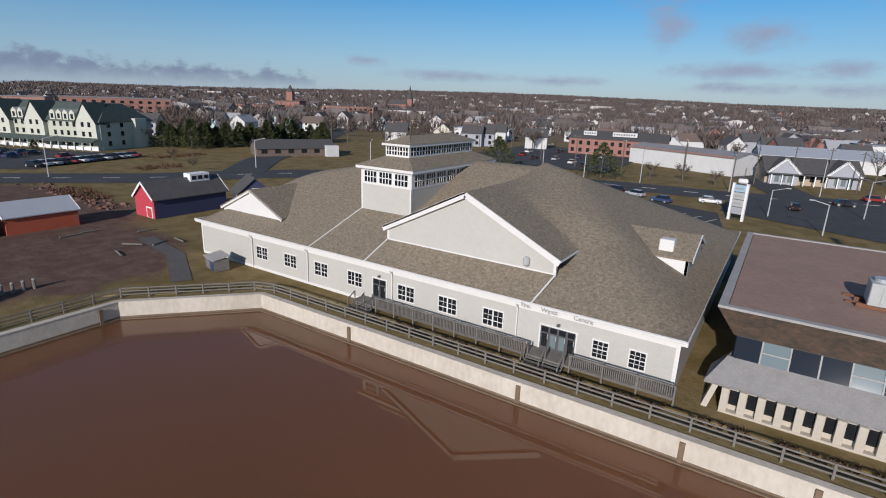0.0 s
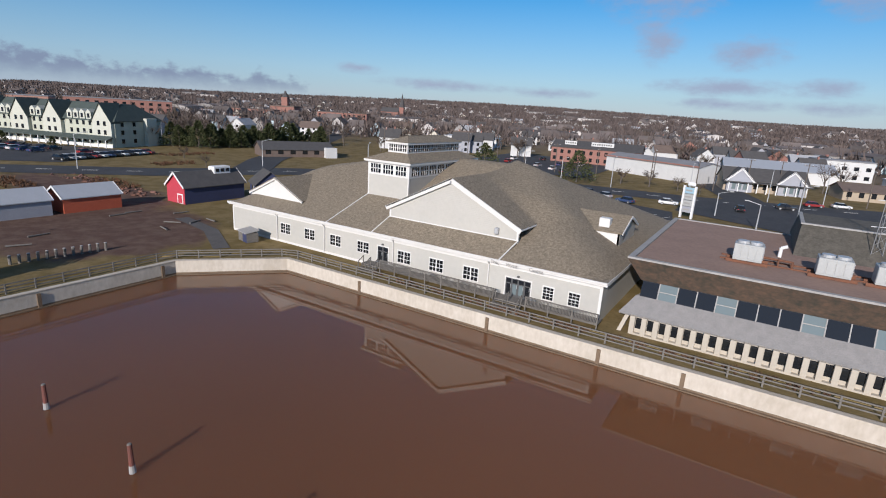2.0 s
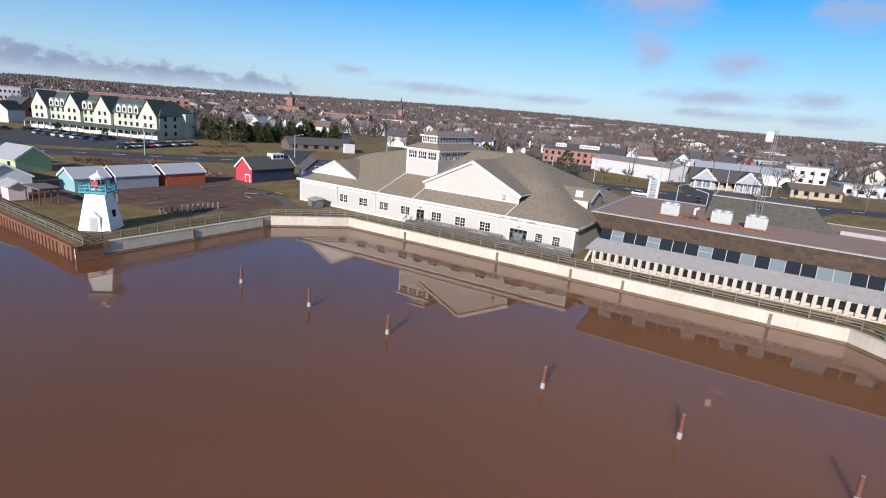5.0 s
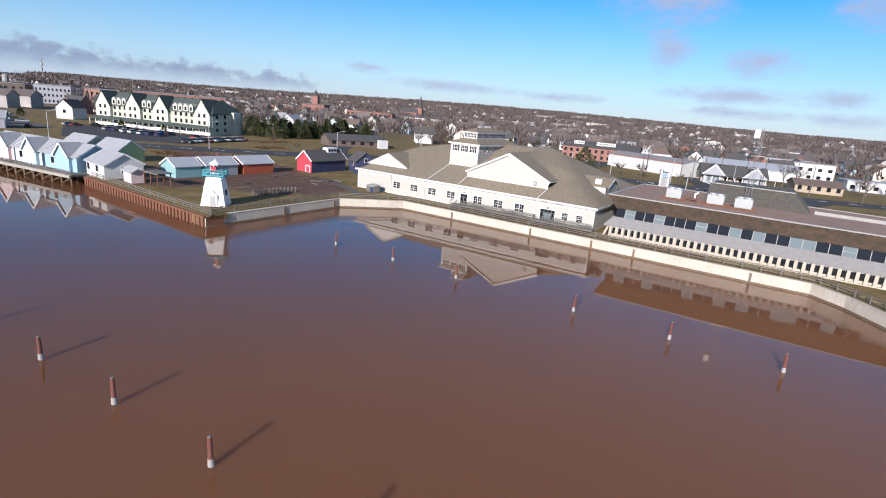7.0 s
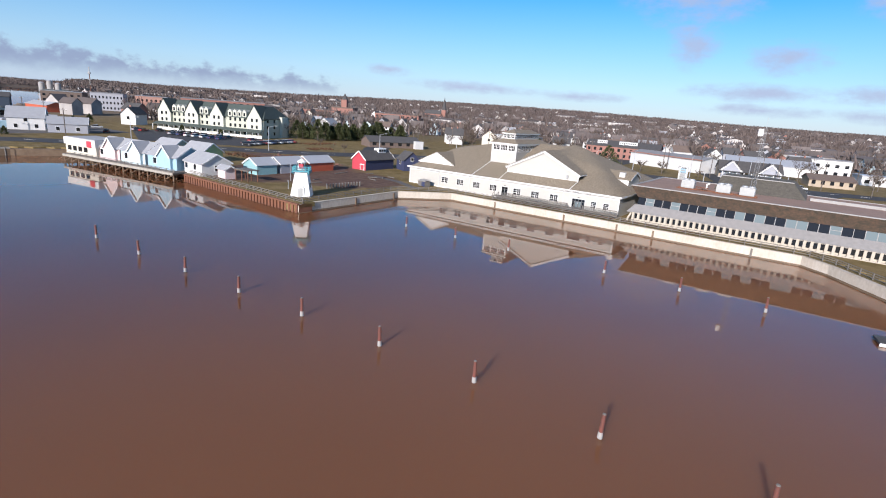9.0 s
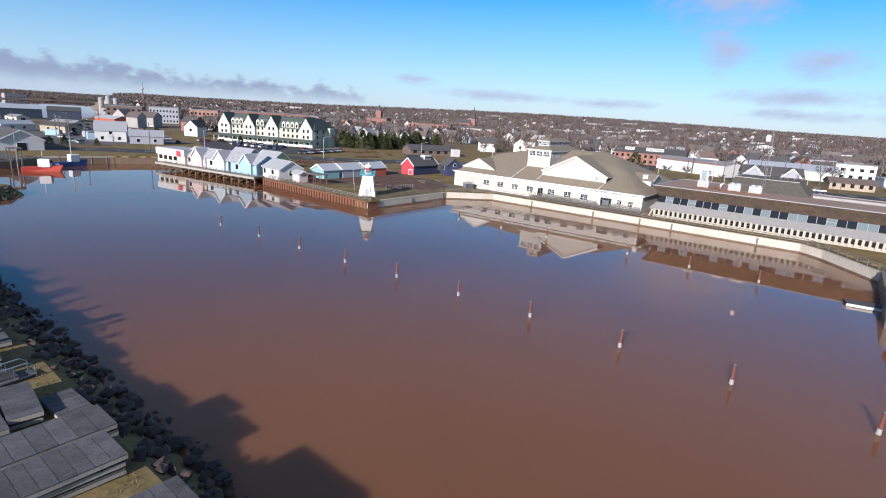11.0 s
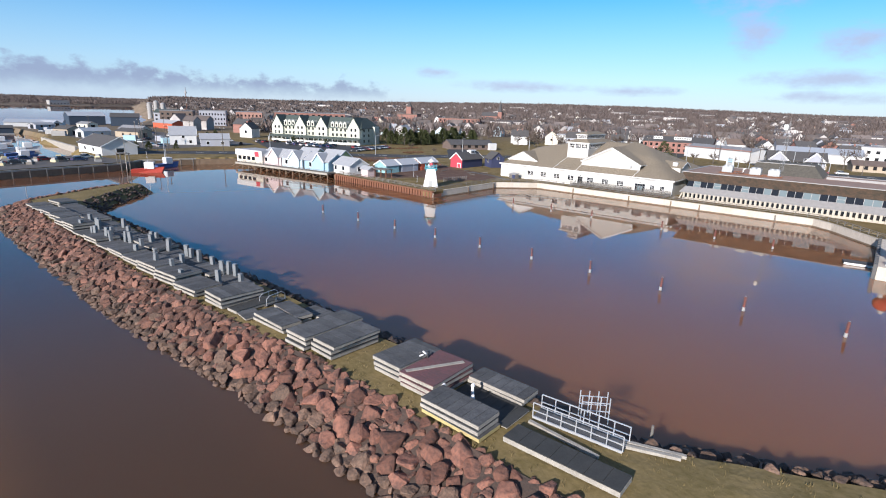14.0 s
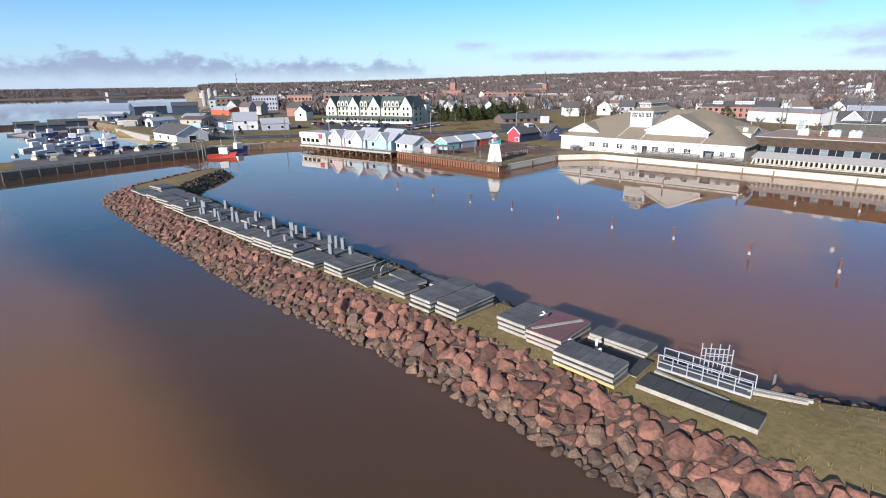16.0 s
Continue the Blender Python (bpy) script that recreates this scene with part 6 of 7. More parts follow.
# ---- cars ----
def car(paint_mat, label):
    t = thing("parked_car", label, "car", pose(0, 0, 0), "parked cars")
    bm = bmesh.new()
    hexa(bm, [(-2.15, -0.86, 0.28), (2.15, -0.86, 0.28), (2.15, 0.86, 0.28), (-2.15, 0.86, 0.28)], [(-2.2, -0.84, 0.86), (2.1, -0.84, 0.78), (2.1, 0.84, 0.78), (-2.2, 0.84, 0.86)])
    bmesh.ops.bevel(bm, geom=bm.edges[:], offset=0.09, segments=2, affect="EDGES")
    part("body", bm, paint_mat, t)
    bm = bmesh.new()
    hexa(bm, [(-1.75, -0.78, 0.84), (0.95, -0.78, 0.82), (0.95, 0.78, 0.82), (-1.75, 0.78, 0.84)], [(-1.35, -0.62, 1.38), (0.25, -0.62, 1.4), (0.25, 0.62, 1.4), (-1.35, 0.62, 1.38)])
    cab = part("cabin_glass", bm, GLASS, t)
    part("roof_panel", bevelled(-1.38, -0.63, 1.385, 0.28, 0.63, 1.45, 0.03), paint_mat, t)
    for x in (-1.35, 1.35):
        for y in (-0.82, 0.82):
            w = part("wheel", tubed((x, y - 0.1, 0.32), (x, y + 0.1, 0.32), 0.32, 0.32, 12), DOORDARK, t)
            part("rim", tubed((x, y - 0.11, 0.32), (x, y + 0.11, 0.32), 0.17, 0.17, 8), GALV, w)
    for y in (-0.6, 0.6):
        part("headlight", bevelled(2.0, y - 0.16, 0.56, 2.17, y + 0.16, 0.7, 0.02), PALE_GLASS, t)
        part("tail_light", bevelled(-2.24, y - 0.14, 0.6, -2.05, y + 0.14, 0.74, 0.02), REDPAINT, t)
    return t


town_rng = random.Random(21)
CARS = [car(paint(n, c, 0.3), lb) for n, c, lb in (("car_white", (0.75, 0.75, 0.74), "white saloon car parked on asphalt"), ("car_silver", (0.42, 0.43, 0.45), "silver parked car on asphalt"),
    ("car_black", (0.02, 0.02, 0.022), "black parked car on asphalt"), ("car_blue", (0.04, 0.07, 0.16), "dark blue parked car on asphalt"), ("car_red", (0.30, 0.03, 0.03), "red parked car on asphalt"))]
car_used = [False] * 5


def park(x, y, turn, k=None):
    k = town_rng.choice((0, 0, 1, 1, 2, 2, 3, 4)) if k is None else k
    m = pose(x, y, land_height(x, y) + 0.1, 0, 0, turn)
    if car_used[k]:
        return copy_thing(CARS[k], m)
    car_used[k] = True
    CARS[k].matrix_basis = m


for k in range(13):
    f = k / 12
    if town_rng.random() < 0.85:
        park(-146 - 7 * f, 50 + 26 * f, 20 + town_rng.uniform(-4, 4))
    if town_rng.random() < 0.75:
        park(-160 - 48 * f, 62 - 12 * f, 110 + town_rng.uniform(-4, 4))
    if town_rng.random() < 0.75:
        park(-164 - 48 * f, 54 - 12 * f, 108 + town_rng.uniform(-4, 4))
for x, y, a, k in ((-26, 116.5, 160, 1), (-11.5, 119, 8, 0), (-20, 113, 160, 3), (3, 123.5, 100, 2), (-31, 119, 160, 2), (12, 136, 12, 2), (18, 148, 20, 4), (24, 152, 20, 0),
                   (-52, 160, 90, 2), (-58, 166, 90, 0), (-66, 172, 90, 1), (-72, 168, 90, 2), (-80, 176, 90, 4), (-62, 184, 90, 3), (-84, 190, 90, 0), (-56, 192, 90, 1), (-75, 200, 90, 2)):
    park(x, y, a, k)
for k in range(10):
    park(-155 - town_rng.uniform(0, 14), -85 + 4.0 * k, 90 + town_rng.uniform(-20, 20))


# ---- hotel ----
hotel = thing("hotel", "long cream three-storey hotel with steep dark green gables", "building", pose(-173.5, 77.5, 2.3, 0, 0, 199))
# local x runs from the near right corner to the far left one, local y points to the front (south-east)
HL, HD, HW = 56.0, 20.0, 8.4
HOTELWALL = paint("pale_green_cream_boards", (0.50, 0.515, 0.42))
HOTELTRIM = paint("ivory_boards", (0.57, 0.575, 0.49))
part("wall", boxed(0, -HD, -0.5, HL, 0, HW), HOTELWALL, hotel)
bm = bmesh.new()
for sy, y0, y1 in ((1, 0.5, -7.0), (-1, -HD - 0.5, -HD + 7.0)):
    slab(bm, [(-0.5, y0, HW), (HL + 0.5, y0, HW), (HL - 4.0, y1, HW + 5.2), (4.0, y1, HW + 5.2)], (0, 0, -0.2))
part("roof", bm, GREENROOF, hotel)
bm = bmesh.new()
slab(bm, [(4.0, -7.0, HW + 5.2), (HL - 4.0, -7.0, HW + 5.2), (HL - 4.0, -HD + 7.0, HW + 5.2), (4.0, -HD + 7.0, HW + 5.2)], (0, 0, -0.2))
part("roof_top", bm, GREENROOF, hotel)
for x in (-0.45, HL - 0.1):
    bm = bmesh.new()
    slab(bm, [(x, 0.4, HW), (x + (4.2 if x < 1 else -4.2), -7.0, HW + 5.1), (x + (4.2 if x < 1 else -4.2), -HD + 7.0, HW + 5.1), (x, -HD - 0.4, HW)], (0, 0, -0.2))
    part("roof_end", bm, GREENROOF, hotel)
for gx in (3.9, 23.5, 37.0, 52.0):
    bm = bmesh.new()
    slab(bm, [(gx - 3.6, 1.2, -0.5), (gx + 3.6, 1.2, -0.5), (gx + 3.6, 1.2, HW), (gx, 1.2, HW + 5.4), (gx - 3.6, 1.2, HW)], (0, -1.4, 0))
    bay = part("gable_bay", bm, HOTELTRIM, hotel)
    for s in (-1, 1):
        bm = bmesh.new()
        slab(bm, [(gx + s * 4.1, 1.6, HW - 0.6), (gx, 1.6, HW + 5.6), (gx, -6.5, HW + 5.6), (gx + s * 4.1, -2.5, HW - 0.6)], (0, 0, -0.2))
        part("gable_roof", bm, GREENROOF, hotel)
    for z in (1.2, 4.0, 6.8):
        for dx in (-1.7, 0.7):
            part("window", boxed(gx + dx, 1.21, z, gx + dx + 1.0, 1.26, z + 1.4), GLASS, bay)
for k in range(22):
    x = 1.6 + k * 2.5
    if any(abs(x + 0.5 - g) < 4.6 for g in (3.9, 23.5, 37.0, 52.0)):
        continue
    for z in (1.2, 4.0, 6.6):
        part("window", boxed(x, 0.01, z, x + 1.0, 0.05, z + 1.4), GLASS, hotel)
    bm = bmesh.new()
    slab(bm, [(x - 0.5, 0.3, HW - 0.3), (x + 1.5, 0.3, HW - 0.3), (x + 1.5, 0.3, HW + 2.3), (x + 0.5, 0.3, HW + 3.2), (x - 0.5, 0.3, HW + 2.3)], (0, -4.6, 0))
    dorm = part("dormer", bm, HOTELTRIM, hotel)
    part("window", boxed(x + 0.05, 0.31, HW + 0.5, x + 0.95, 0.36, HW + 1.9), GLASS, dorm)
bm = bmesh.new()
slab(bm, [(-0.8, 4.4, 2.6), (HL, 4.4, 2.6), (HL, 1.25, 3.6), (-0.8, 1.25, 3.6)], (0, 0, -0.18))
part("porch_roof", bm, GREENROOF, hotel)
for k in range(20):
    part("porch_post", beamed((k * 2.95, 4.1, -0.3), (k * 2.95, 4.1, 2.6), 0.2), WHITEPAINT, hotel)
part("porch_wall", boxed(0, 1.3, -0.4, HL, 1.6, 0.9), WHITEPAINT, hotel)
for y in (-3.5, -8.5, -13.5):
    for z in (1.2, 4.0, 6.6):
        part("window", boxed(-0.05, y, z, -0.01, y + 1.2, z + 1.4), GLASS, hotel)
part("end_bay", boxed(-1.4, -16.5, -0.5, -0.02, -12.0, HW + 0.8), HOTELTRIM, hotel)


# ---- large blocks of the town ----
def block(name, label, x, y, turn, w, d, h, wall, roof, rows=2, cols=8, z=None, roofh=0.3, ends=3):
    t = thing(name, label, "building", pose(x, y, land_height(x, y) - 0.2 if z is None else z, 0, 0, turn))
    part("wall", boxed(0, 0, -1.0, w, d, h), wall, t)
    if roofh > 1:
        for y0, y1 in ((-0.4, d / 2), (d + 0.4, d / 2)):
            bm = bmesh.new()
            slab(bm, [(-0.4, y0, h - 0.05), (w + 0.4, y0, h - 0.05), (w + 0.4, y1, h + roofh), (-0.4, y1, h + roofh)], (0, 0, -0.2))
            part("roof_slope", bm, roof, t)
        for x0 in (0.0, w - 0.2):
            bm = bmesh.new()
            slab(bm, [(x0, 0, h), (x0, d, h), (x0, d / 2, h + roofh - 0.2)], (0.2, 0, 0))
            part("gable", bm, wall, t)
    else:
        part("roof", boxed(-0.25, -0.25, h, w + 0.25, d + 0.25, h + roofh), roof, t)
    for r in range(rows):
        z0 = 1.2 + r * (h - 1.0) / max(1, rows)
        for c in range(cols):
            x0 = w * (c + 0.3) / cols
            part("window", boxed(x0, -0.06, z0, x0 + w * 0.42 / cols, -0.002, z0 + 1.5), GLASS, t)
        for c in range(ends):
            y0 = d * (c + 0.3) / ends
            part("window", boxed(w + 0.002, y0, z0, w + 0.06, y0 + min(1.6, d * 0.4 / ends), z0 + 1.5), GLASS, t)
    return t


ROOFGREY = material("grey_flat_roof", (0.26, 0.26, 0.27), (0.20, 0.20, 0.21), 0.2, 0.8, 0.9)
brick_store = block("brick_warehouse", "two-storey red brick warehouse with dark roof and signboards", -73, 203, 8, 36, 16, 6.6, BRICK, DARKROOF, 2, 12, roofh=2.6)
for x0, x1 in ((5, 10), (16, 25)):
    part("signboard", boxed(x0, 2.0, 7.6, x1, 2.15, 9.2), WHITEBOARD, brick_store)
    for k in range(int((x1 - x0) * 1.1)):
        part("sign_bar", boxed(x0 + 0.4 + k * 0.9, 1.95, 8.1, x0 + 0.95 + k * 0.9, 1.999, 8.7), DOORDARK, brick_store)
wh = block("white_warehouse", "long low white metal warehouse", -46, 190, -26.6, 38, 13, 5.6, WHITEBOARD, ROOFGREY, 0, 1, ends=0, roofh=1.4)
part("red_roof_edge", boxed(-0.5, -0.5, 5.5, 38.4, -0.42, 5.9), BRICK, wh)
block("white_warehouse", "white metal shed with pale ridged roof", -8, 214, 8, 36, 22, 4.6, WHITEBOARD, METALROOF, 0, 1, ends=0, roofh=2.6)
station = block("gabled_store", "long store with dark roof and two white-trimmed gables", -4, 166, 14, 22, 12, 3.6, TAN, DARKROOF, 1, 9, roofh=3.4)
for gx in (4.0, 17.5):
    bm = bmesh.new()
    slab(bm, [(gx - 3.4, -1.6, 0), (gx + 3.4, -1.6, 0), (gx + 3.4, -1.6, 3.6), (gx, -1.6, 6.8), (gx - 3.4, -1.6, 3.6)], (0, 2.5, 0))
    g = part("front_gable", bm, GREYBOARD, station)
    for s in (-1, 1):
        part("bargeboard", beamed((gx + s * 3.9, -1.75, 3.15), (gx, -1.75, 7.0), 0.2, 0.5), WHITEPAINT, g)
        bm = bmesh.new()
        slab(bm, [(gx + s * 4.0, -1.9, 3.3), (gx, -1.9, 7.2), (gx, 5.0, 7.2), (gx + s * 4.0, 2.0, 3.3)], (0, 0, -0.15))
        part("gable_roof", bm, DARKROOF, station)
    for dx in (-2.0, -0.5, 1.0):
        part("window", boxed(gx + dx, -1.66, 0.9, gx + dx + 1.0, -1.602, 2.6), PALE_GLASS, g)
for k in range(9):
    part("porch_post", beamed((1.0 + k * 2.5, -2.4, 0), (1.0 + k * 2.5, -2.4, 3.0), 0.25), WHITEPAINT, station)
part("porch_roof", boxed(-0.5, -2.8, 3.0, 22.5, -0.01, 3.25), DARKROOF, station)
block("tan_store", "low tan store with brown roof", 26, 176, 14, 15, 11, 3.0, TAN, BROWNSHINGLE, 1, 5, roofh=1.8)
low = block("low_store", "low dark brown store with white gable end", -133, 102, 62, 24, 12, 2.8, BROWNSHINGLE, DARKROOF, 1, 6, roofh=2.2)
part("white_gable", boxed(20.5, -2.6, -0.5, 24.4, -0.3, 3.6), WHITEBOARD, low)
pylon = thing("pylon_sign", "tall white pylon sign with blue panels", "sign", pose(-5.6, 104, 2.1, 0, 0, -18))
for x in (-1.25, 1.05):
    part("leg", beamed((x, 0, -0.3), (x, 0, 6.4), 0.4), WHITEPAINT, pylon)
for z0, z1, mt in ((4.9, 6.1, SKYB), (3.6, 4.8, HVACMETAL), (2.3, 3.5, HVACMETAL), (1.0, 2.2, GREYBOARD)):
    pnl = part("panel", bevelled(-1.04, -0.25, z0, 0.84, 0.25, z1, 0.04), mt, pylon)
    part("text_bar", boxed(-0.8, -0.27, (z0 + z1) / 2 - 0.15, 0.5, -0.251, (z0 + z1) / 2 + 0.15), COPING, pnl)
part("crown", bevelled(-0.7, -0.3, 6.4, 0.9, 0.3, 7.2, 0.2), WHITEPAINT, pylon)
for nm, lb, x, y, tr, w, d, h, wl, rf, r, c in (
        ("office_block", "four-storey brown brick block with dark windows", -345, 135, 58, 56, 18, 13, BRICK, ROOFGREY, 4, 12),
        ("office_block", "pinkish brick block beside the hotel", -374, 118, 58, 20, 20, 12, material("pink_brick", (0.42, 0.24, 0.19), (0.36, 0.2, 0.16), 0.4, 0.6, 0.9), ROOFGREY, 3, 7),
        ("office_block", "grey office block with white window bands", -396, 98, 58, 20, 18, 12, GREYBOARD, ROOFGREY, 3, 9),
        ("office_block", "dark brown office block", -412, 74, 58, 24, 18, 11, BROWNSHINGLE, ROOFGREY, 3, 6),
        ("mill_building", "grey mill building with green roof", -470, 92, 50, 26, 18, 8, GREYBOARD, GREENROOF, 2, 6),
        ("white_shop", "low white commercial building", -250, 84, 42, 30, 12, 4.2, WHITEBOARD, ROOFGREY, 1, 6),
        ("white_shop", "white commercial building on the main street", -100, 270, -8, 34, 14, 5, WHITEBOARD, ROOFGREY, 1, 8),
        ("white_shop", "white commercial building on the main street", -150, 240, 12, 30, 12, 5, WHITEBOARD, METALROOF, 1, 8),
        ("white_block", "large white building on the hillside", 22, 250, 10, 20, 12, 8, WHITEBOARD, ROOFGREY, 2, 5),
        ("white_shop", "row of white low units", 44, 215, 14, 40, 12, 4, WHITEBOARD, METALROOF, 1, 10),
        ("brick_block", "red-brown brick block among trees", -340, 330, 30, 44, 18, 10, BRICK, BROWNSHINGLE, 3, 10),
        ("brick_block", "brown brick school among houses", -420, 300, 30, 40, 18, 8, BRICK, BROWNSHINGLE, 2, 10)):
    block(nm, lb, x, y, tr, w, d, h, wl, rf, r, c, roofh=2.8 if nm == "mill_building" else 0.4)
for k in range(3):
    si = thing("grain_silo", "tall pale concrete silo", "silo", pose(-566 + k * 4.6, 126 + k * 4.9, 3), "silos")
    part("drum", tubed((0, 0, -1), (0, 0, 15 + (k % 2) * 2), 2.4, 2.4, 16), COPING, si)
    part("cap", tubed((0, 0, 15 + (k % 2) * 2), (0, 0, 16.0 + (k % 2) * 2), 2.5, 0.8, 16), PALEROOF, si)
church = thing("church", "church with tall dark spire above the houses", "church", pose(-429, 553, land_height(-429, 553), 0, 0, 20))
part("nave", boxed(-14, -6, -1, 10, 6, 9), BRICK, church)
part("tower", boxed(10, -3, -1, 16, 3, 15), BRICK, church)
part("spire", tubed((13, 0, 15), (13, 0, 32), 3.6, 0.1, 8), DARKROOF, church)
for sy in (-1, 1):
    bm = bmesh.new()
    slab(bm, [(-14.4, sy * 6.5, 8.8), (10, sy * 6.5, 8.8), (10, 0, 14), (-14.4, 0, 14)], (0, 0, -0.25))
    part("nave_roof", bm, DARKROOF, church)
hallt = thing("town_hall", "brick hall with dark cupola tower over the roofs", "building", pose(-405, 352, land_height(-405, 352), 0, 0, 25))
part("wall", boxed(-12, -8, -1, 12, 8, 11), BRICK, hallt)
part("roof", boxed(-12.4, -8.4, 11, 12.4, 8.4, 12), BROWNSHINGLE, hallt)
part("tower", boxed(-3, -3, 12, 3, 3, 20), BRICK, hallt)
part("cupola", tubed((0, 0, 20), (0, 0, 26), 3.6, 0.6, 8), DARKROOF, hallt)
rm = thing("radio_mast", "grey and rust lattice radio mast on the skyline", "mast", pose(-600, 180, 8))
for k in range(5):
    part("section", tubed((0, 0, k * 6 - 1), (0, 0, k * 6 + 5), 0.42, 0.36, 4), RUST if k % 2 else COPING, rm)
part("dish_mount", bevelled(-1.8, -0.8, 22, 1.8, 0.8, 24, 0.3), COPING, rm)

# ---- trees ----
BARK = material("grey_bark", (0.15, 0.125, 0.105), (0.09, 0.075, 0.065), 2.0, 0.8, 0.95)
TWIG = material("bare_twigs", (0.155, 0.118, 0.092), (0.10, 0.078, 0.066), 0.5, 0.9, 0.95, per_object=0.25, spec=0.1)
NEEDLE = material("dark_needles", (0.055, 0.070, 0.030), (0.090, 0.098, 0.042), 0.6, 0.9, 0.9, per_island=0.3, spec=0.2)
WOOD = material("far_bare_woods", (0.150, 0.118, 0.106), (0.096, 0.078, 0.074), 0.02, 0.9, 0.95, world=True, per_island=0.35, spec=0.1)
SHRUB = material("dry_shrub", (0.17, 0.085, 0.050), (0.11, 0.07, 0.045), 0.8, 0.8, 0.95, per_island=0.3, spec=0.1)
tree_rng = random.Random(5)


def blade(verts, faces, p, d, w):
    """A thin pointed sliver from p along d."""
    side = d.cross(Vector((tree_rng.uniform(-1, 1), tree_rng.uniform(-1, 1), tree_rng.uniform(-1, 1))))
    side = side.normalized() * w if side.length > 1e-5 else Vector((w, 0, 0))
    b = len(verts)
    verts += [p - side, p + side, p + d]
    faces.append((b, b + 1, b + 2))


def mesh_part(name, verts, faces, mat, parent=None):
    me = bpy.data.meshes.new(name)
    me.from_pydata(verts, [], faces)
    me.materials.append(mat)
    ob = new(name, me)
    ob.parent = parent
    return ob


def bare_tree(h, spread):
    t = thing("bare_tree", "leafless grey-brown deciduous tree in winter", "tree", pose(0, 0, 0), "bare trees")
    bm = bmesh.new()
    tube(bm, (0, 0, -0.3), (0.1, 0, h * 0.42), 0.26, 0.17, 7)
    verts, faces = [], []
    for i in range(9):
        a = i * 2.4 + tree_rng.uniform(-0.3, 0.3)
        s = Vector((0, 0, h * tree_rng.uniform(0.25, 0.45)))
        e = Vector((math.cos(a) * spread * tree_rng.uniform(0.4, 0.8), math.sin(a) * spread * tree_rng.uniform(0.4, 0.8), h * tree_rng.uniform(0.6, 0.92)))
        tube(bm, s, e, 0.11, 0.035, 5)
        for k in range(26):
            p = s.lerp(e, tree_rng.uniform(0.35, 1.0))
            d = Vector((math.cos(a) + tree_rng.uniform(-1, 1), math.sin(a) + tree_rng.uniform(-1, 1), tree_rng.uniform(0.1, 1.3))).normalized() * tree_rng.uniform(0.8, 2.0)
            blade(verts, faces, p, d, 0.05)
            for _ in range(3):
                blade(verts, faces, p + d * tree_rng.uniform(0.3, 0.9), (d.normalized() + Vector((tree_rng.uniform(-1, 1), tree_rng.uniform(-1, 1), tree_rng.uniform(-0.5, 1)))).normalized() * tree_rng.uniform(0.4, 1.0), 0.03)
    part("trunk", bm, BARK, t)
    mesh_part("crown", verts, faces, TWIG, t)
    return t


def evergreen(h, r, label):
    t = thing("evergreen_tree", label, "tree", pose(0, 0, 0), "evergreens")
    part("trunk", tubed((0, 0, -0.3), (0, 0, h * 0.9), 0.22, 0.05, 7), BARK, t)
    verts, faces = [], []
    for i in range(420):
        f = tree_rng.random() ** 0.8
        z = h * (0.06 + 0.92 * f)
        rad = r * (1 - f ** 1.6) * (0.75 + 0.35 * noise.noise((f * 6, i * 0.01, h))) + 0.15
        a = tree_rng.uniform(0, 2 * math.pi)
        q = rad * tree_rng.uniform(0.5, 1.0)
        c = Vector((math.cos(a) * q, math.sin(a) * q, z))
        for _ in range(7):
            d = Vector((math.cos(a) + tree_rng.uniform(-0.9, 0.9), math.sin(a) + tree_rng.uniform(-0.9, 0.9), tree_rng.uniform(-0.5, 0.7))).normalized() * tree_rng.uniform(0.35, 0.8)
            blade(verts, faces, c + d * tree_rng.uniform(-0.4, 0.2), d, 0.16)
    mesh_part("crown", verts, faces, NEEDLE, t)
    return t


BARE = [bare_tree(h, s) for h, s in ((9, 4.2), (11, 4.6), (7.5, 3.4), (12.5, 5.0))]
EVER = [evergreen(8.0, 4.4, "dark green conifer beside the car park"), evergreen(6.8, 3.7, "dark green rounded conifer"), evergreen(9.0, 8.0, "broad dark green pine beside the road")]
used = set()


def plant(proto, x, y, s=1.0):
    m = pose(x, y, land_height(x, y), 0, 0, tree_rng.uniform(0, 360)) @ Matrix.Diagonal((s, s, s * tree_rng.uniform(0.9, 1.1), 1))
    if proto.name in used:
        ob = copy_thing(proto, m)
        ob.matrix_basis = m
        return ob
    used.add(proto.name)
    proto.matrix_basis = m


plant(EVER[2], -68.5, 134, 0.95)
plant(EVER[2], -40.5, 139.5, 0.95)
for k in range(38):
    f = k / 37
    plant(EVER[k % 2], -171 + 10 * f + tree_rng.uniform(-5, 5), 96 + 62 * f + tree_rng.uniform(-5, 5), tree_rng.uniform(0.75, 1.15))
plant(EVER[1], -185, 64, 0.45)
plant(EVER[1], -205, 58, 0.5)
for x, y, s in ((-22, 150, 0.7), (-14, 148, 0.6), (-30, 149, 0.7), (-46, 150, 0.6), (-8, 146, 0.5), (-118, 72, 0.4), (-139, 79, 0.5)):
    plant(BARE[2], x, y, s)

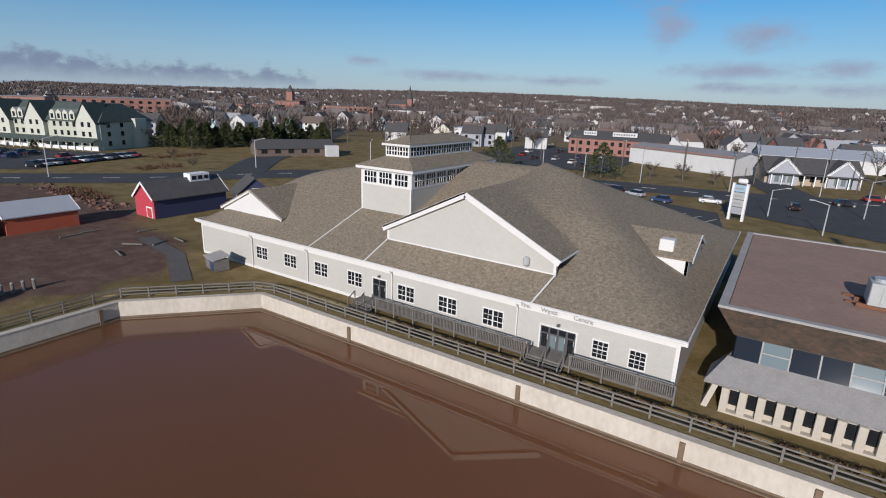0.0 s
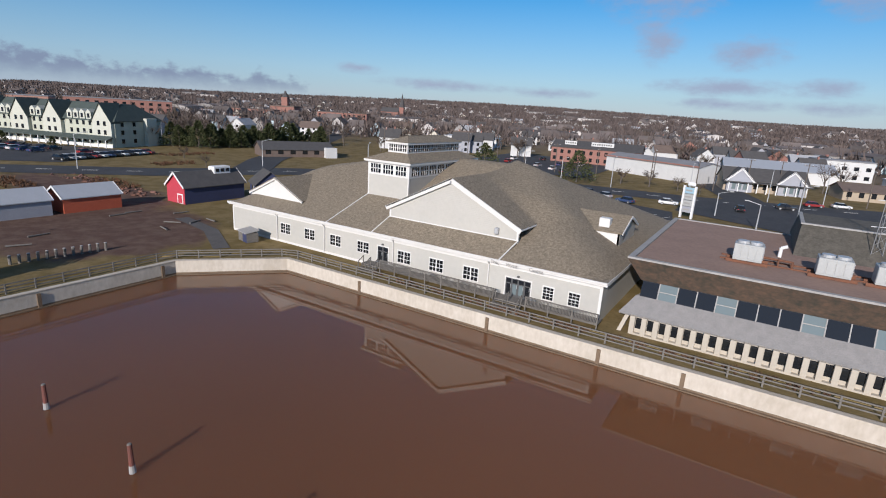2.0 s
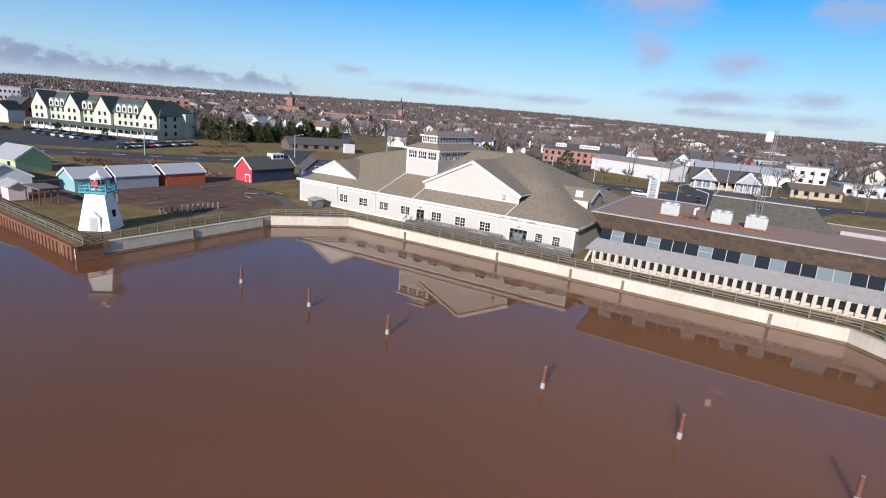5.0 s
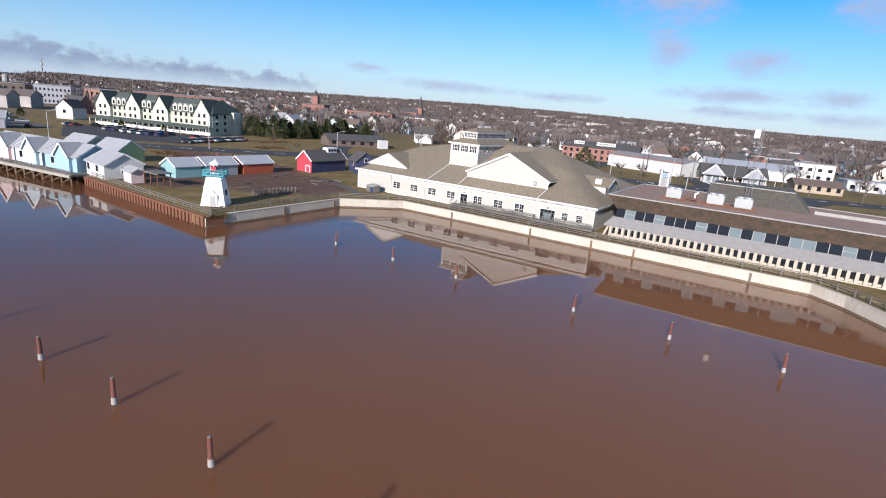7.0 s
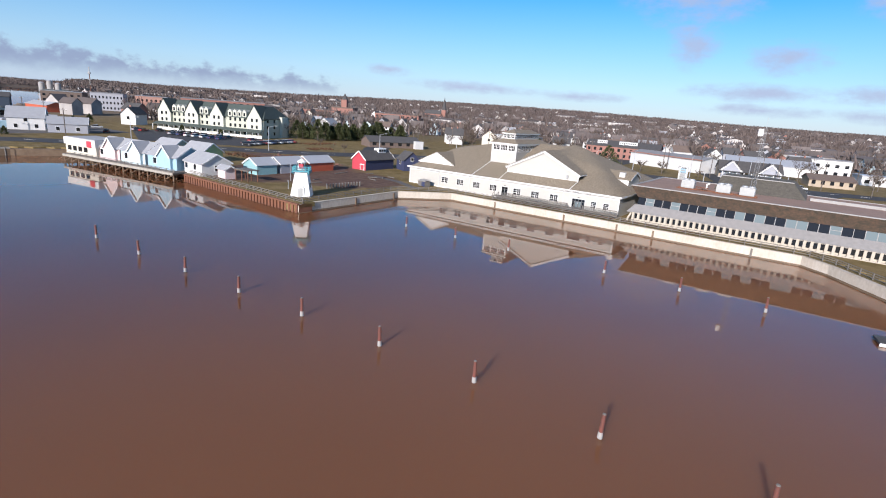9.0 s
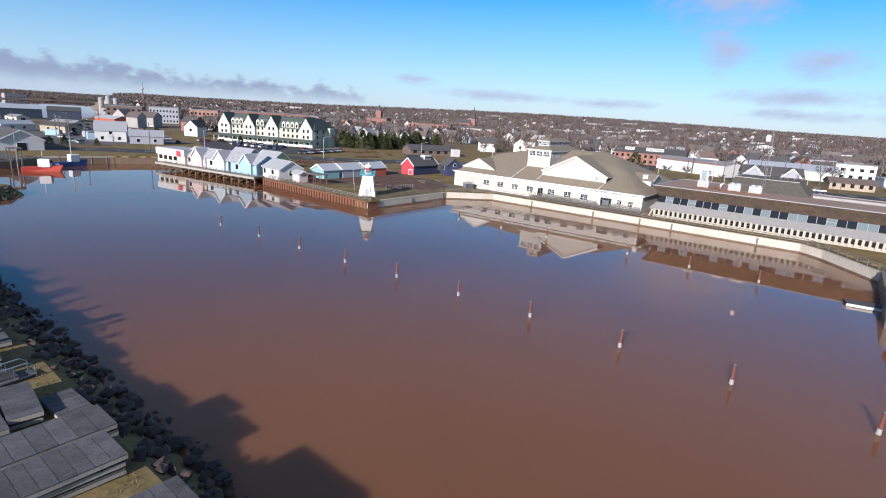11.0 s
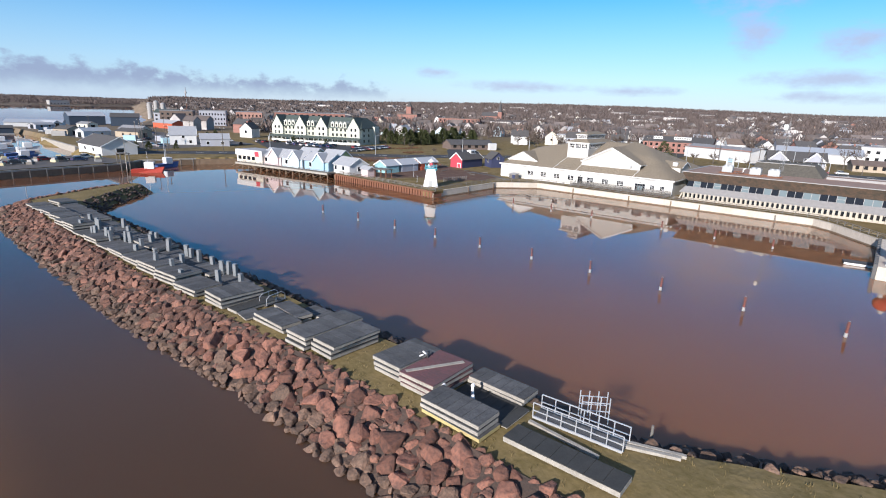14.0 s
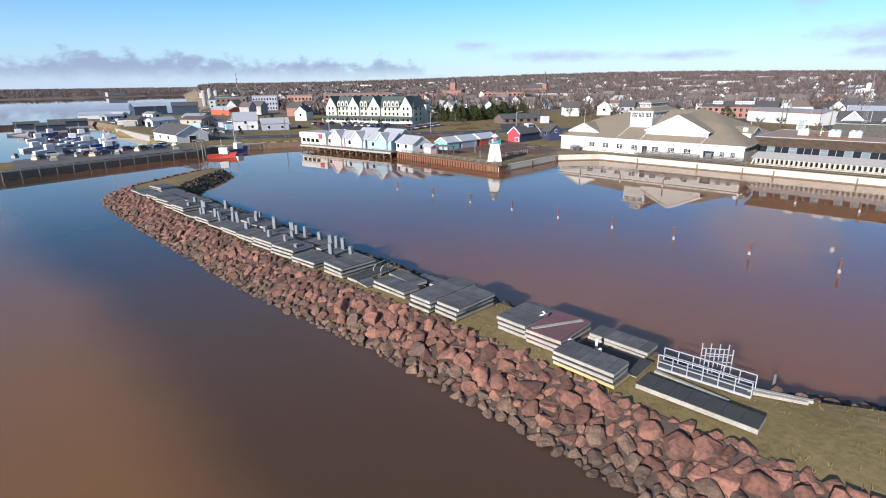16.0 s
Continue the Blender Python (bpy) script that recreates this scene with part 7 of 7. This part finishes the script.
# ---- houses of the town ----
HOUSE_PAINTS = [(WHITEBOARD, DARKROOF, "white boarded house with dark roof"), (WHITEBOARD, BROWNSHINGLE, "white house with brown roof"), (CREAMBOARD, BROWNSHINGLE, "cream house with brown roof"),
                (GREYBOARD, DARKROOF, "grey boarded house with dark roof"), (TAN, BROWNSHINGLE, "tan house with brown roof"), (PALEBLUE, DARKROOF, "pale blue house with dark roof"),
                (WHITEBOARD, PALEROOF, "white house with pale grey roof"), (BRICK, DARKROOF, "brick house with dark roof")]
PROTO = []
for i, (wl, rf, lb) in enumerate(HOUSE_PAINTS):
    w, d, h = ((9, 7.5, 5.2), (11, 8, 4.6), (10, 8, 5.4), (8.5, 7.5, 5.6), (12, 8, 3.4), (9, 7, 5.0), (12, 8.5, 4.2), (10, 9, 5.8))[i]
    PROTO.append(gabled("town_house", lb, "house", pose(0, 0, 0), w, d, h, 3.2, wl, rf, "town houses", trim=None, over=0.4, chimney=i % 2 == 0, light=True,
                        windows=tuple((x, z, 1.2, 1.4) for x in (-w * 0.28, w * 0.28) for z in ((0.9, 3.3) if h > 4.5 else (0.9,))), doors=((0, 2.6, 1.3, 1.4),)))
placed = [(-150, 240, 30), (-100, 275, 30), (-56, 210, 30), (-28, 186, 30), (5, 172, 26), (10, 222, 30), (32, 252, 20), (60, 220, 30), (-200, 75, 44), (-125, 112, 22), (-350, 150, 45), (-390, 110, 40), (-440, 60, 40),
          (-165, 125, 38), (-340, 335, 30), (-420, 305, 30), (-429, 553, 25), (-405, 352, 22), (-250, 88, 24), (-270, 65, 18), (-70, 185, 34), (-70, 135, 26), (-40, 140, 14)]
house_used = [False] * len(PROTO)


def on_road(x, y):
    return inside(x, y, [(-260, 310), (-195, 185), (-120, 80), (-100, 70), (-110, 95), (-180, 200), (-245, 310)])


n_house = 0
while n_house < 205:
    r = 212 + 800 * tree_rng.random() ** 1.5
    a = radians(tree_rng.uniform(58, 172))
    x, y = r * math.cos(a), r * math.sin(a) + 15
    if not inside(x, y, LAND) or y < 60 and x > -210 or -215 < x < -110 and y < 135 or on_road(x, y):
        continue
    if any(math.hypot(x - p, y - q) < s for p, q, s in placed):
        continue
    placed.append((x, y, 14))
    k = tree_rng.choice((0, 0, 0, 1, 2, 3, 4, 5, 6, 6, 7))
    m = pose(x, y, land_height(x, y), 0, 0, tree_rng.choice((25, 115, 205, 295)) + tree_rng.uniform(-8, 8))
    if house_used[k]:
        copy_thing(PROTO[k], m)
    else:
        house_used[k] = True
        PROTO[k].matrix_basis = m
    n_house += 1
for x, y, k, turn in ((-149, 190, 0, 25), (-91, 212, 0, 205), (20, 240, 0, 20), (-112, 205, 3, 25)):
    copy_thing(PROTO[k], pose(x, y, land_height(x, y), 0, 0, turn))

# bare trees between the houses
n_tree = 0
while n_tree < 290:
    r = 175 + 560 * tree_rng.random() ** 1.1
    a = radians(tree_rng.uniform(60, 168))
    x, y = r * math.cos(a), r * math.sin(a) + 15
    if not inside(x, y, LAND) or y < 90 and x > -230 or any(math.hypot(x - p, y - q) < s * 0.62 for p, q, s in placed):
        continue
    plant(BARE[tree_rng.randrange(4)], x, y, tree_rng.uniform(0.7, 1.15))
    n_tree += 1


def woods(name, label, n, r0, r1, a0, a1, h0, h1, power=1.0):
    """Far leafless woods: loose bundles of slivers."""
    verts, faces = [], []
    while n:
        r = r0 + (r1 - r0) * tree_rng.random() ** power
        a = radians(tree_rng.uniform(a0, a1))
        x, y = r * math.cos(a), r * math.sin(a)
        if not (inside(x, y, LAND) or inside(x, y, FARLAND)) or r < 700 and any(math.hypot(x - p, y - q) < s * 0.6 for p, q, s in placed):
            continue
        n -= 1
        z = land_height(x, y) if not inside(x, y, FARLAND) else 2 + 14 * smooth(-1500, -3000, x)
        h = tree_rng.uniform(h0, h1)
        k = 1 + r / 1400
        for _ in range(20):
            p = Vector((x + tree_rng.gauss(0, h * 0.26 * k), y + tree_rng.gauss(0, h * 0.26 * k), z + h * tree_rng.uniform(0.0, 0.55)))
            d = Vector((tree_rng.uniform(-0.5, 0.5), tree_rng.uniform(-0.5, 0.5), tree_rng.uniform(0.5, 1.0))) * h * 0.55
            blade(verts, faces, p, d, h * 0.042 * k)
    ob = mesh_part(name, verts, faces, WOOD)
    return tagged(ob, label, "woods", kind="stuff")


woods("far_woods", "grey-brown leafless woods on the rising ground", 11000, 290, 1500, 45, 165, 7, 12.5, 0.8)
woods("skyline_woods", "grey-brown woods along the skyline", 10000, 1200, 2900, 35, 170, 7, 13)
woods("bay_shore_woods", "low woods on the far shore of the bay", 4200, 1500, 3300, 150, 200, 7, 12)


def shrubs(name, label, n, spots, h):
    verts, faces = [], []
    for _ in range(n):
        cx, cy, sx, sy = spots[tree_rng.randrange(len(spots))]
        x, y = cx + tree_rng.uniform(-sx, sx), cy + tree_rng.uniform(-sy, sy)
        z = land_height(x, y)
        for _ in range(12):
            d = Vector((tree_rng.uniform(-0.6, 0.6), tree_rng.uniform(-0.6, 0.6), tree_rng.uniform(0.4, 1.0))) * h
            blade(verts, faces, Vector((x, y, z - 0.05)), d, 0.07)
    return tagged(mesh_part(name, verts, faces, SHRUB), label, "shrubs", kind="stuff")


shrubs("bed_shrubs", "dry brown shrubs in the bed behind the rail fence", 240, [(-20, 32.4, 9, 0.45), (-8, 32.4, 4.5, 0.45), (6, 32.6, 8, 0.5)], 0.45)
shrubs("roadside_shrubs", "dry reddish shrubs along the road verge", 320, [(-104, 42, 8, 2.5), (-116, 28, 8, 3), (-148, 86, 3, 8), (-128, 70, 3, 6)], 0.9)
verge = [(-92 - 1.0 * k, 36 - 0.9 * k + 12 * (k % 3), land_height(-92, 36) + 0.1, tree_rng.uniform(0.6, 1.3)) for k in range(40)]
rubble("verge_rocks", "rough brown boulders along the road bank", [(-88 - tree_rng.uniform(0, 34), 40.5 + tree_rng.uniform(-2.5, 2.5) - 0.0, 2.0, tree_rng.uniform(0.6, 1.5)) for _ in range(90)], ROCKSTUFF)
# grass tufts on the breakwater and the bank edges
tv, tf = [], []
for _ in range(1500):
    i = tree_rng.randrange(120, NB - 1) if tree_rng.random() < 0.3 else tree_rng.randrange(40, 150)
    p = Vector(bo[i]).lerp(Vector(bi[i]), tree_rng.uniform(0.02, 0.98))
    for _ in range(5):
        d = Vector((tree_rng.uniform(-0.4, 0.4), tree_rng.uniform(-0.4, 0.4), 1)) * tree_rng.uniform(0.12, 0.32)
        blade(tv, tf, Vector((p.x + tree_rng.gauss(0, 0.15), p.y + tree_rng.gauss(0, 0.15), 1.86)), d, 0.03)
tagged(mesh_part("grass_tufts", tv, tf, BANK), "dry yellow grass tufts on the breakwater", "grass", kind="stuff")


# ---- poles, lamps, wharf clutter ----
def street_lamp(x, y, h, turn, label="grey street lamp with one arm"):
    t = thing("street_lamp", label, "street lamp", pose(x, y, land_height(x, y), 0, 0, turn), "street lamps")
    part("pole", tubed((0, 0, -0.3), (0, 0, h), 0.13, 0.08, 7), GALV, t)
    part("arm", tubed((0, 0, h - 0.1), (2.2, 0, h + 0.5), 0.06, 0.05, 6), GALV, t)
    part("head", bevelled(2.0, -0.16, h + 0.4, 2.8, 0.16, h + 0.58, 0.04), HVACMETAL, t)


for x, y, h, a in ((-113, 86, 7, 30), (-1, 112, 5, 10), (7, 101, 5, 190), (14, 122, 7, 20), (-43, 133, 7, -40), (-59, 144, 7, 0), (-158, 15, 8, 50), (-128, 46, 8, 50), (-10, 140, 8, 90), (-30, 138, 8, 90),
                   (-85, 98, 8, 120), (8, 148, 8, 90), (20, 150, 8, 90), (-150, -30, 7, 0), (-166, -66, 7, 0)):
    street_lamp(x, y, h, a)


def utility_pole(x, y):
    t = thing("utility_pole", "tall wooden utility pole with crossarm", "utility pole", pose(x, y, land_height(x, y), 0, 0, tree_rng.uniform(0, 180)), "utility poles")
    part("pole", tubed((0, 0, -0.5), (0, 0, 10), 0.16, 0.11, 7), BARK, t)
    part("crossarm", beamed((-1.1, 0, 9.3), (1.1, 0, 9.3), 0.12), BARK, t)
    for s in (-0.9, 0.9):
        part("insulator", tubed((s, 0, 9.36), (s, 0, 9.6), 0.07, 0.05, 6), WHITEPAINT, t)


for k in range(16):
    utility_pole(-150 + 16 * k, 150 + 24 * math.sin(k * 0.6) + k * 3.0)
for k in range(8):
    utility_pole(-26 + 14 * k, 176 - 4 * k)
# boats and floats at the wharf
def small_boat(x, y, turn, hull, label, L=9.0):
    t = thing("fishing_boat", label, "boat", pose(x, y, 0, 0, 0, turn), "wharf boats")
    bm = bmesh.new()
    hexa(bm, [(-L / 2, -1.1, -0.4), (L * 0.4, -0.9, -0.4), (L * 0.4, 0.9, -0.4), (-L / 2, 1.1, -0.4)], [(-L / 2, -1.5, 1.0), (L / 2, -0.5, 1.7), (L / 2, 0.5, 1.7), (-L / 2, 1.5, 1.0)])
    part("hull", bm, hull, t)
    part("cabin", bevelled(-L * 0.1, -1.0, 1.1, L * 0.2, 1.0, 3.2, 0.1), WHITEPAINT, t)
    part("windscreen", boxed(L * 0.2, -0.8, 2.2, L * 0.2 + 0.04, 0.8, 2.9), GLASS, t)
    part("mast", tubed((0, 0, 3.0), (0, 0, 6.4), 0.08, 0.04, 6), GALV, t)


BOAT_BLUE = paint("boat_blue", (0.06, 0.12, 0.30))
small_boat(-135.5, -41, 60, paint("boat_red", (0.45, 0.05, 0.03)), "red-hulled fishing boat with white cabin at the wharf")
small_boat(-146.5, -31, 100, BOAT_BLUE, "blue-hulled fishing boat at the wharf", 8)
for k in range(7):
    x, y = -190 - k * 11, -70 + k * 2.2 - (k % 2) * 7
    t = thing("marina_float", "grey marina float with covered boats", "dock", pose(x, y, 0, 0, 0, 100), "marina floats")
    part("float", bevelled(-6.5, -0.9, -0.3, 6.5, 0.9, 0.45, 0.05), COPING, t)
    for j in range(2):
        part("cover", bevelled(-4.4 + j * 5.0, -0.8, 0.45, -1.4 + j * 5.0, 0.8, 1.15, 0.15), (SKYB, WHITEPAINT, NAVY)[(k + j) % 3], t)
for x, y, a, c in ((-193, -60, 95, 0), (-199, -77, 100, 1), (-207, -58, 90, 0), (-214, -79, 110, 1), (-226, -60, 95, 1)):
    small_boat(x, y, a, (BOAT_BLUE, WHITEBOARD)[c], ("blue-hulled fishing boat", "white-hulled fishing boat")[c] + " moored behind the wharf", 9)
outer = tagged(part("far_breakwater", strip([(-368, -24), (-366, -50), (-370, -78)], 2.0, -2.0, -2.0, 2.0), DARKROCK), "long low black stone breakwater", "breakwater", kind="structure")
for k in range(14):
    x, y = -150 - tree_rng.uniform(0, 20), -46 - k * 3.4
    t = thing("lobster_trap_pile", "stack of boxes and traps on the wharf", "crates", pose(x, y, land_height(x, y), 0, 0, tree_rng.uniform(0, 90)), "wharf crates")
    part("crate", bevelled(-0.9, -0.6, 0, 0.9, 0.6, 0.8, 0.03), (BUTTER, COPING, GREYWOOD, COPING)[k % 4], t)
    part("upper_crate", bevelled(-0.6, -0.5, 0.801, 0.7, 0.5, 1.4, 0.03), (COPING, GREYWOOD, COPING, BUTTER)[k % 4], t)
shel = thing("wharf_gantry", "timber gantry with slender post at the wharf tip", "gantry", pose(-143.5, -45, 1.9))
for x in (-1.5, 1.5):
    for y in (-1.2, 1.2):
        part("post", beamed((x, y, -2.5), (x, y, 3.4), 0.25), GREYWOOD, shel)
part("top", boxed(-1.8, -1.5, 3.4, 1.8, 1.5, 3.6), GREYWOOD, shel)
part("pole", tubed((2.2, 0, -2.0), (2.2, 0, 8.0), 0.12, 0.08, 6), DOCKEDGE, shel)
far_plant = block("far_plant", "pale plant building on the far shore", -1500, 262, 95, 42, 18, 9, COPING, METALROOF, 1, 6, z=3.5)

# sheds behind the wharf
NAVYSHED = paint("blue_black_cladding", (0.035, 0.055, 0.085))
gabled("wharf_shed", "white wharf shed with dark low-pitched roof", "shed", pose(-184.5, -36.2, 2.0, 0, 0, 0), 25, 11.5, 3.4, 3.0, WHITEBOARD, DARKROOF, "", over=0.5, windows=((-5, 1.2, 1.6, 1.2), (4, 1.2, 1.6, 1.2)), doors=((0, 0.1, 2.4, 2.5),), trim=WHITEPAINT)
tagged(part("retaining_wall", strip([(-274, -35), (-212, -38)], 0.0, -1.2, -1.5, 2.5), DOCKEDGE), "low tan timber retaining wall beside the marina", "wall", kind="structure")
gabled("harbour_house", "white two-storey house with grey roof behind the wharf", "house", pose(-215, 5, 2.0, 0, 0, 66), 11, 12, 4.6, 3.6, WHITEBOARD, PALEROOF, "", windows=((-3, 1.0, 1.1, 1.3), (3, 1.0, 1.1, 1.3), (0, 3.2, 1.1, 1.2)), doors=((-3, 1.0, 1.1, 1.4), (3, 1.0, 1.1, 1.4)), trim=WHITEPAINT)
gabled("harbour_shed", "grey boarded harbour shed with pale roof", "shed", pose(-201, 13, 2.0, 0, 0, 66), 12, 10, 3.4, 2.2, GREYBOARD, PALEROOF, "", windows=((-3, 1.0, 1.1, 1.3), (3, 1.0, 1.1, 1.3)), doors=((0, 0.1, 2.4, 2.4),), trim=WHITEPAINT)
for x, y, L in ((-349, -42, 20), (-341, -63, 12), (-318, -56, 14)):
    cover = thing("boat_shelter", "long black covered boat shelter at the marina", "boat shelter", pose(x, y, 0, 0, 0, 84), "boat shelters")
    part("float", bevelled(-L / 2, -4, -0.3, L / 2, 4, 0.5, 0.05), COPING, cover)
    part("wall", boxed(-L / 2 + 0.5, -3.4, 0.501, L / 2 - 0.5, 3.4, 3.8), NAVYSHED, cover)
    for sy in (-1, 1):
        bm = bmesh.new()
        slab(bm, [(-L / 2, sy * 3.8, 3.7), (L / 2, sy * 3.8, 3.7), (L / 2, 0, 5.0), (-L / 2, 0, 5.0)], (0, 0, -0.12))
        part("roof_slope", bm, DARKROOF, cover)
gabled("plant_hall", "large white plant hall with pale roof", "plant", pose(-390, -12, 2.0, 0, 0, 70), 30, 18, 3.2, 1.6, WHITEBOARD, METALROOF, "", light=True)
gabled("plant_hall", "large blue-black plant hall with white ends", "plant", pose(-412, 22, 2.0, 0, 0, 85), 22, 18, 7, 2.5, NAVYSHED, METALROOF, "", light=True, ends=WHITEBOARD)
gabled("plant_hall", "second blue-black plant hall with white ends", "plant", pose(-392, 42, 2.0, 0, 0, 70), 18, 16, 7, 2.5, NAVYSHED, DARKROOF, "", light=True)
gabled("orange_shed", "low orange-red boarded shed", "shed", pose(-357, 58, 2.2, 0, 0, 5), 26, 10, 4, 2, ORANGE, PALEROOF, "", light=True)
# low sheds, containers, cars and poles on the working land behind the wharf
for k in range(9):
    x, y = -246 - tree_rng.uniform(0, 140), tree_rng.uniform(-24, 26)
    if any(math.hypot(x - p, y - q) < s * 0.8 for p, q, s in placed):
        continue
    placed.append((x, y, 20))
    wl, rf, lb = ((GREYBOARD, PALEROOF, "grey low workshop with pale roof"), (WHITEBOARD, METALROOF, "white low workshop with metal roof"), (TAN, DARKROOF, "tan low workshop with dark roof"), (CREAMBOARD, ROOFGREY, "cream low workshop with grey roof"))[k % 4]
    gabled("workshop", lb, "shed", pose(x, y, land_height(x, y), 0, 0, tree_rng.choice((20, 65, 110)) + tree_rng.uniform(-6, 6)), tree_rng.uniform(9, 17), tree_rng.uniform(6, 9), tree_rng.uniform(2.2, 3.2), tree_rng.uniform(1.0, 1.8), wl, rf, "workshops", light=True,
           windows=((-2.5, 1.0, 1.2, 1.2), (2.5, 1.0, 1.2, 1.2)), doors=((0, 0.1, 2.6, 2.4),))
BOXPAINTS = (WHITEBOARD, SKYB, GREYBOARD, RUST, COPING)
for k in range(14):
    x, y = -205 - tree_rng.uniform(0, 130), tree_rng.uniform(-28, 34)
    t = thing("storage_container", "steel storage container on the wharf land", "container", pose(x, y, land_height(x, y), 0, 0, tree_rng.uniform(0, 180)), "containers")
    part("shell", bevelled(-3.0, -1.2, 0, 3.0, 1.2, 2.5, 0.05), BOXPAINTS[k % 5], t)
    part("door", boxed(3.001, -1.1, 0.1, 3.05, 1.1, 2.4), COPING, t)
for k in range(34):
    x, y = -190 - tree_rng.uniform(0, 150), tree_rng.uniform(-26, 40)
    if not any(math.hypot(x - p, y - q) < s * 0.7 for p, q, s in placed):
        park(x, y, tree_rng.choice((20, 65, 110, 155)) + tree_rng.uniform(-10, 10))
for x, y in ((-186, -14), (-176, -22), (-206, -16), (-224, -12), (-232, 16), (-258, 2), (-282, 24), (-300, -8), (-168, 0)):
    utility_pole(x, y)
for x, y, k in ((-192, -19, 0.5), (-197, -22, 0.45), (-188, -10, 0.4), (-243, 30, 0.6), (-262, 44, 0.6)):
    plant(EVER[1], x, y, k)
for k in range(7):
    x, y = -230 - 14 * k - tree_rng.uniform(0, 4), (-52, -61, -72)[k % 3] + 0.06 * k + tree_rng.uniform(-1, 1)
    small_boat(x, y, 90 + tree_rng.uniform(-8, 8), (WHITEBOARD, BOAT_BLUE, WHITEBOARD)[k % 3], ("white-hulled", "blue-hulled", "white-hulled")[k % 3] + " boat moored in the marina", tree_rng.uniform(7, 10))

# the far part of the town, joined
FARWALL = material("far_house_walls", (0.50, 0.47, 0.45), (0.28, 0.26, 0.25), 0.02, 0.9, 0.8, world=True, per_island=0.45)
FARROOF = material("far_house_roofs", (0.085, 0.075, 0.072), (0.15, 0.12, 0.11), 0.02, 0.9, 0.9, world=True, per_island=0.4)
town_rng = random.Random(21)
fv, ff, fm = [], [], []
count = 0
while count < 560:
    r = 330 + 1150 * town_rng.random() ** 1.5
    a = radians(town_rng.uniform(50, 172))
    x, y = r * math.cos(a), r * math.sin(a)
    if not inside(x, y, LAND) or r < 900 and any(math.hypot(x - p, y - q) < s for p, q, s in placed):
        continue
    count += 1
    big = town_rng.random() < 0.12
    w, d, h = (town_rng.uniform(22, 46), town_rng.uniform(12, 20), town_rng.uniform(5, 9)) if big else (town_rng.uniform(8, 13), town_rng.uniform(7, 9), town_rng.uniform(4.5, 7))
    rise = 1.2 if big else town_rng.uniform(2.6, 4.0)
    m = pose(x, y, land_height(x, y), 0, 0, town_rng.choice((25, 115)) + town_rng.uniform(-10, 10))
    w, d, o, b = w / 2, d / 2, 0.5, len(fv)
    fv += [m @ Vector(p) for p in ((-w, -d, -2), (w, -d, -2), (w, d, -2), (-w, d, -2), (-w, -d, h), (w, -d, h), (w, d, h), (-w, d, h), (-w, 0, h + rise), (w, 0, h + rise))]
    ff += [(b, b + 1, b + 5, b + 4), (b + 2, b + 3, b + 7, b + 6), (b + 1, b + 2, b + 6, b + 9, b + 5), (b + 3, b, b + 4, b + 8, b + 7)]
    fm += [0] * 4
    b += 10
    z = h - o * rise / d + 0.1
    fv += [m @ Vector(p) for p in ((-w - o, -d - o, z), (w + o, -d - o, z), (w + o, d + o, z), (-w - o, d + o, z), (-w - o, 0, h + rise + 0.15), (w + o, 0, h + rise + 0.15))]
    ff += [(b, b + 1, b + 5, b + 4), (b + 2, b + 3, b + 4, b + 5)]
    fm += [1, 1]
far_town = mesh_part("far_houses", fv, ff, FARWALL)
far_town.data.materials.append(FARROOF)
far_town.data.polygons.foreach_set("material_index", fm)
tagged(far_town, "many small gabled houses of the far town", "houses", kind="stuff")

quay_line = FAR_QUAY[4:]
for p, d in along(quay_line, 4.0, 1.0):
    t = thing("quay_pile", "grey weathered fender pile of the far wharf", "pile", pose(p.x, p.y, 0, 0, 0, math.degrees(math.atan2(d.y, d.x))), "wharf piles")
    part("shaft", tubed((0, 0, -1.5), (0, 0, 2.15), 0.24, 0.2, 7), GREYWOOD, t)
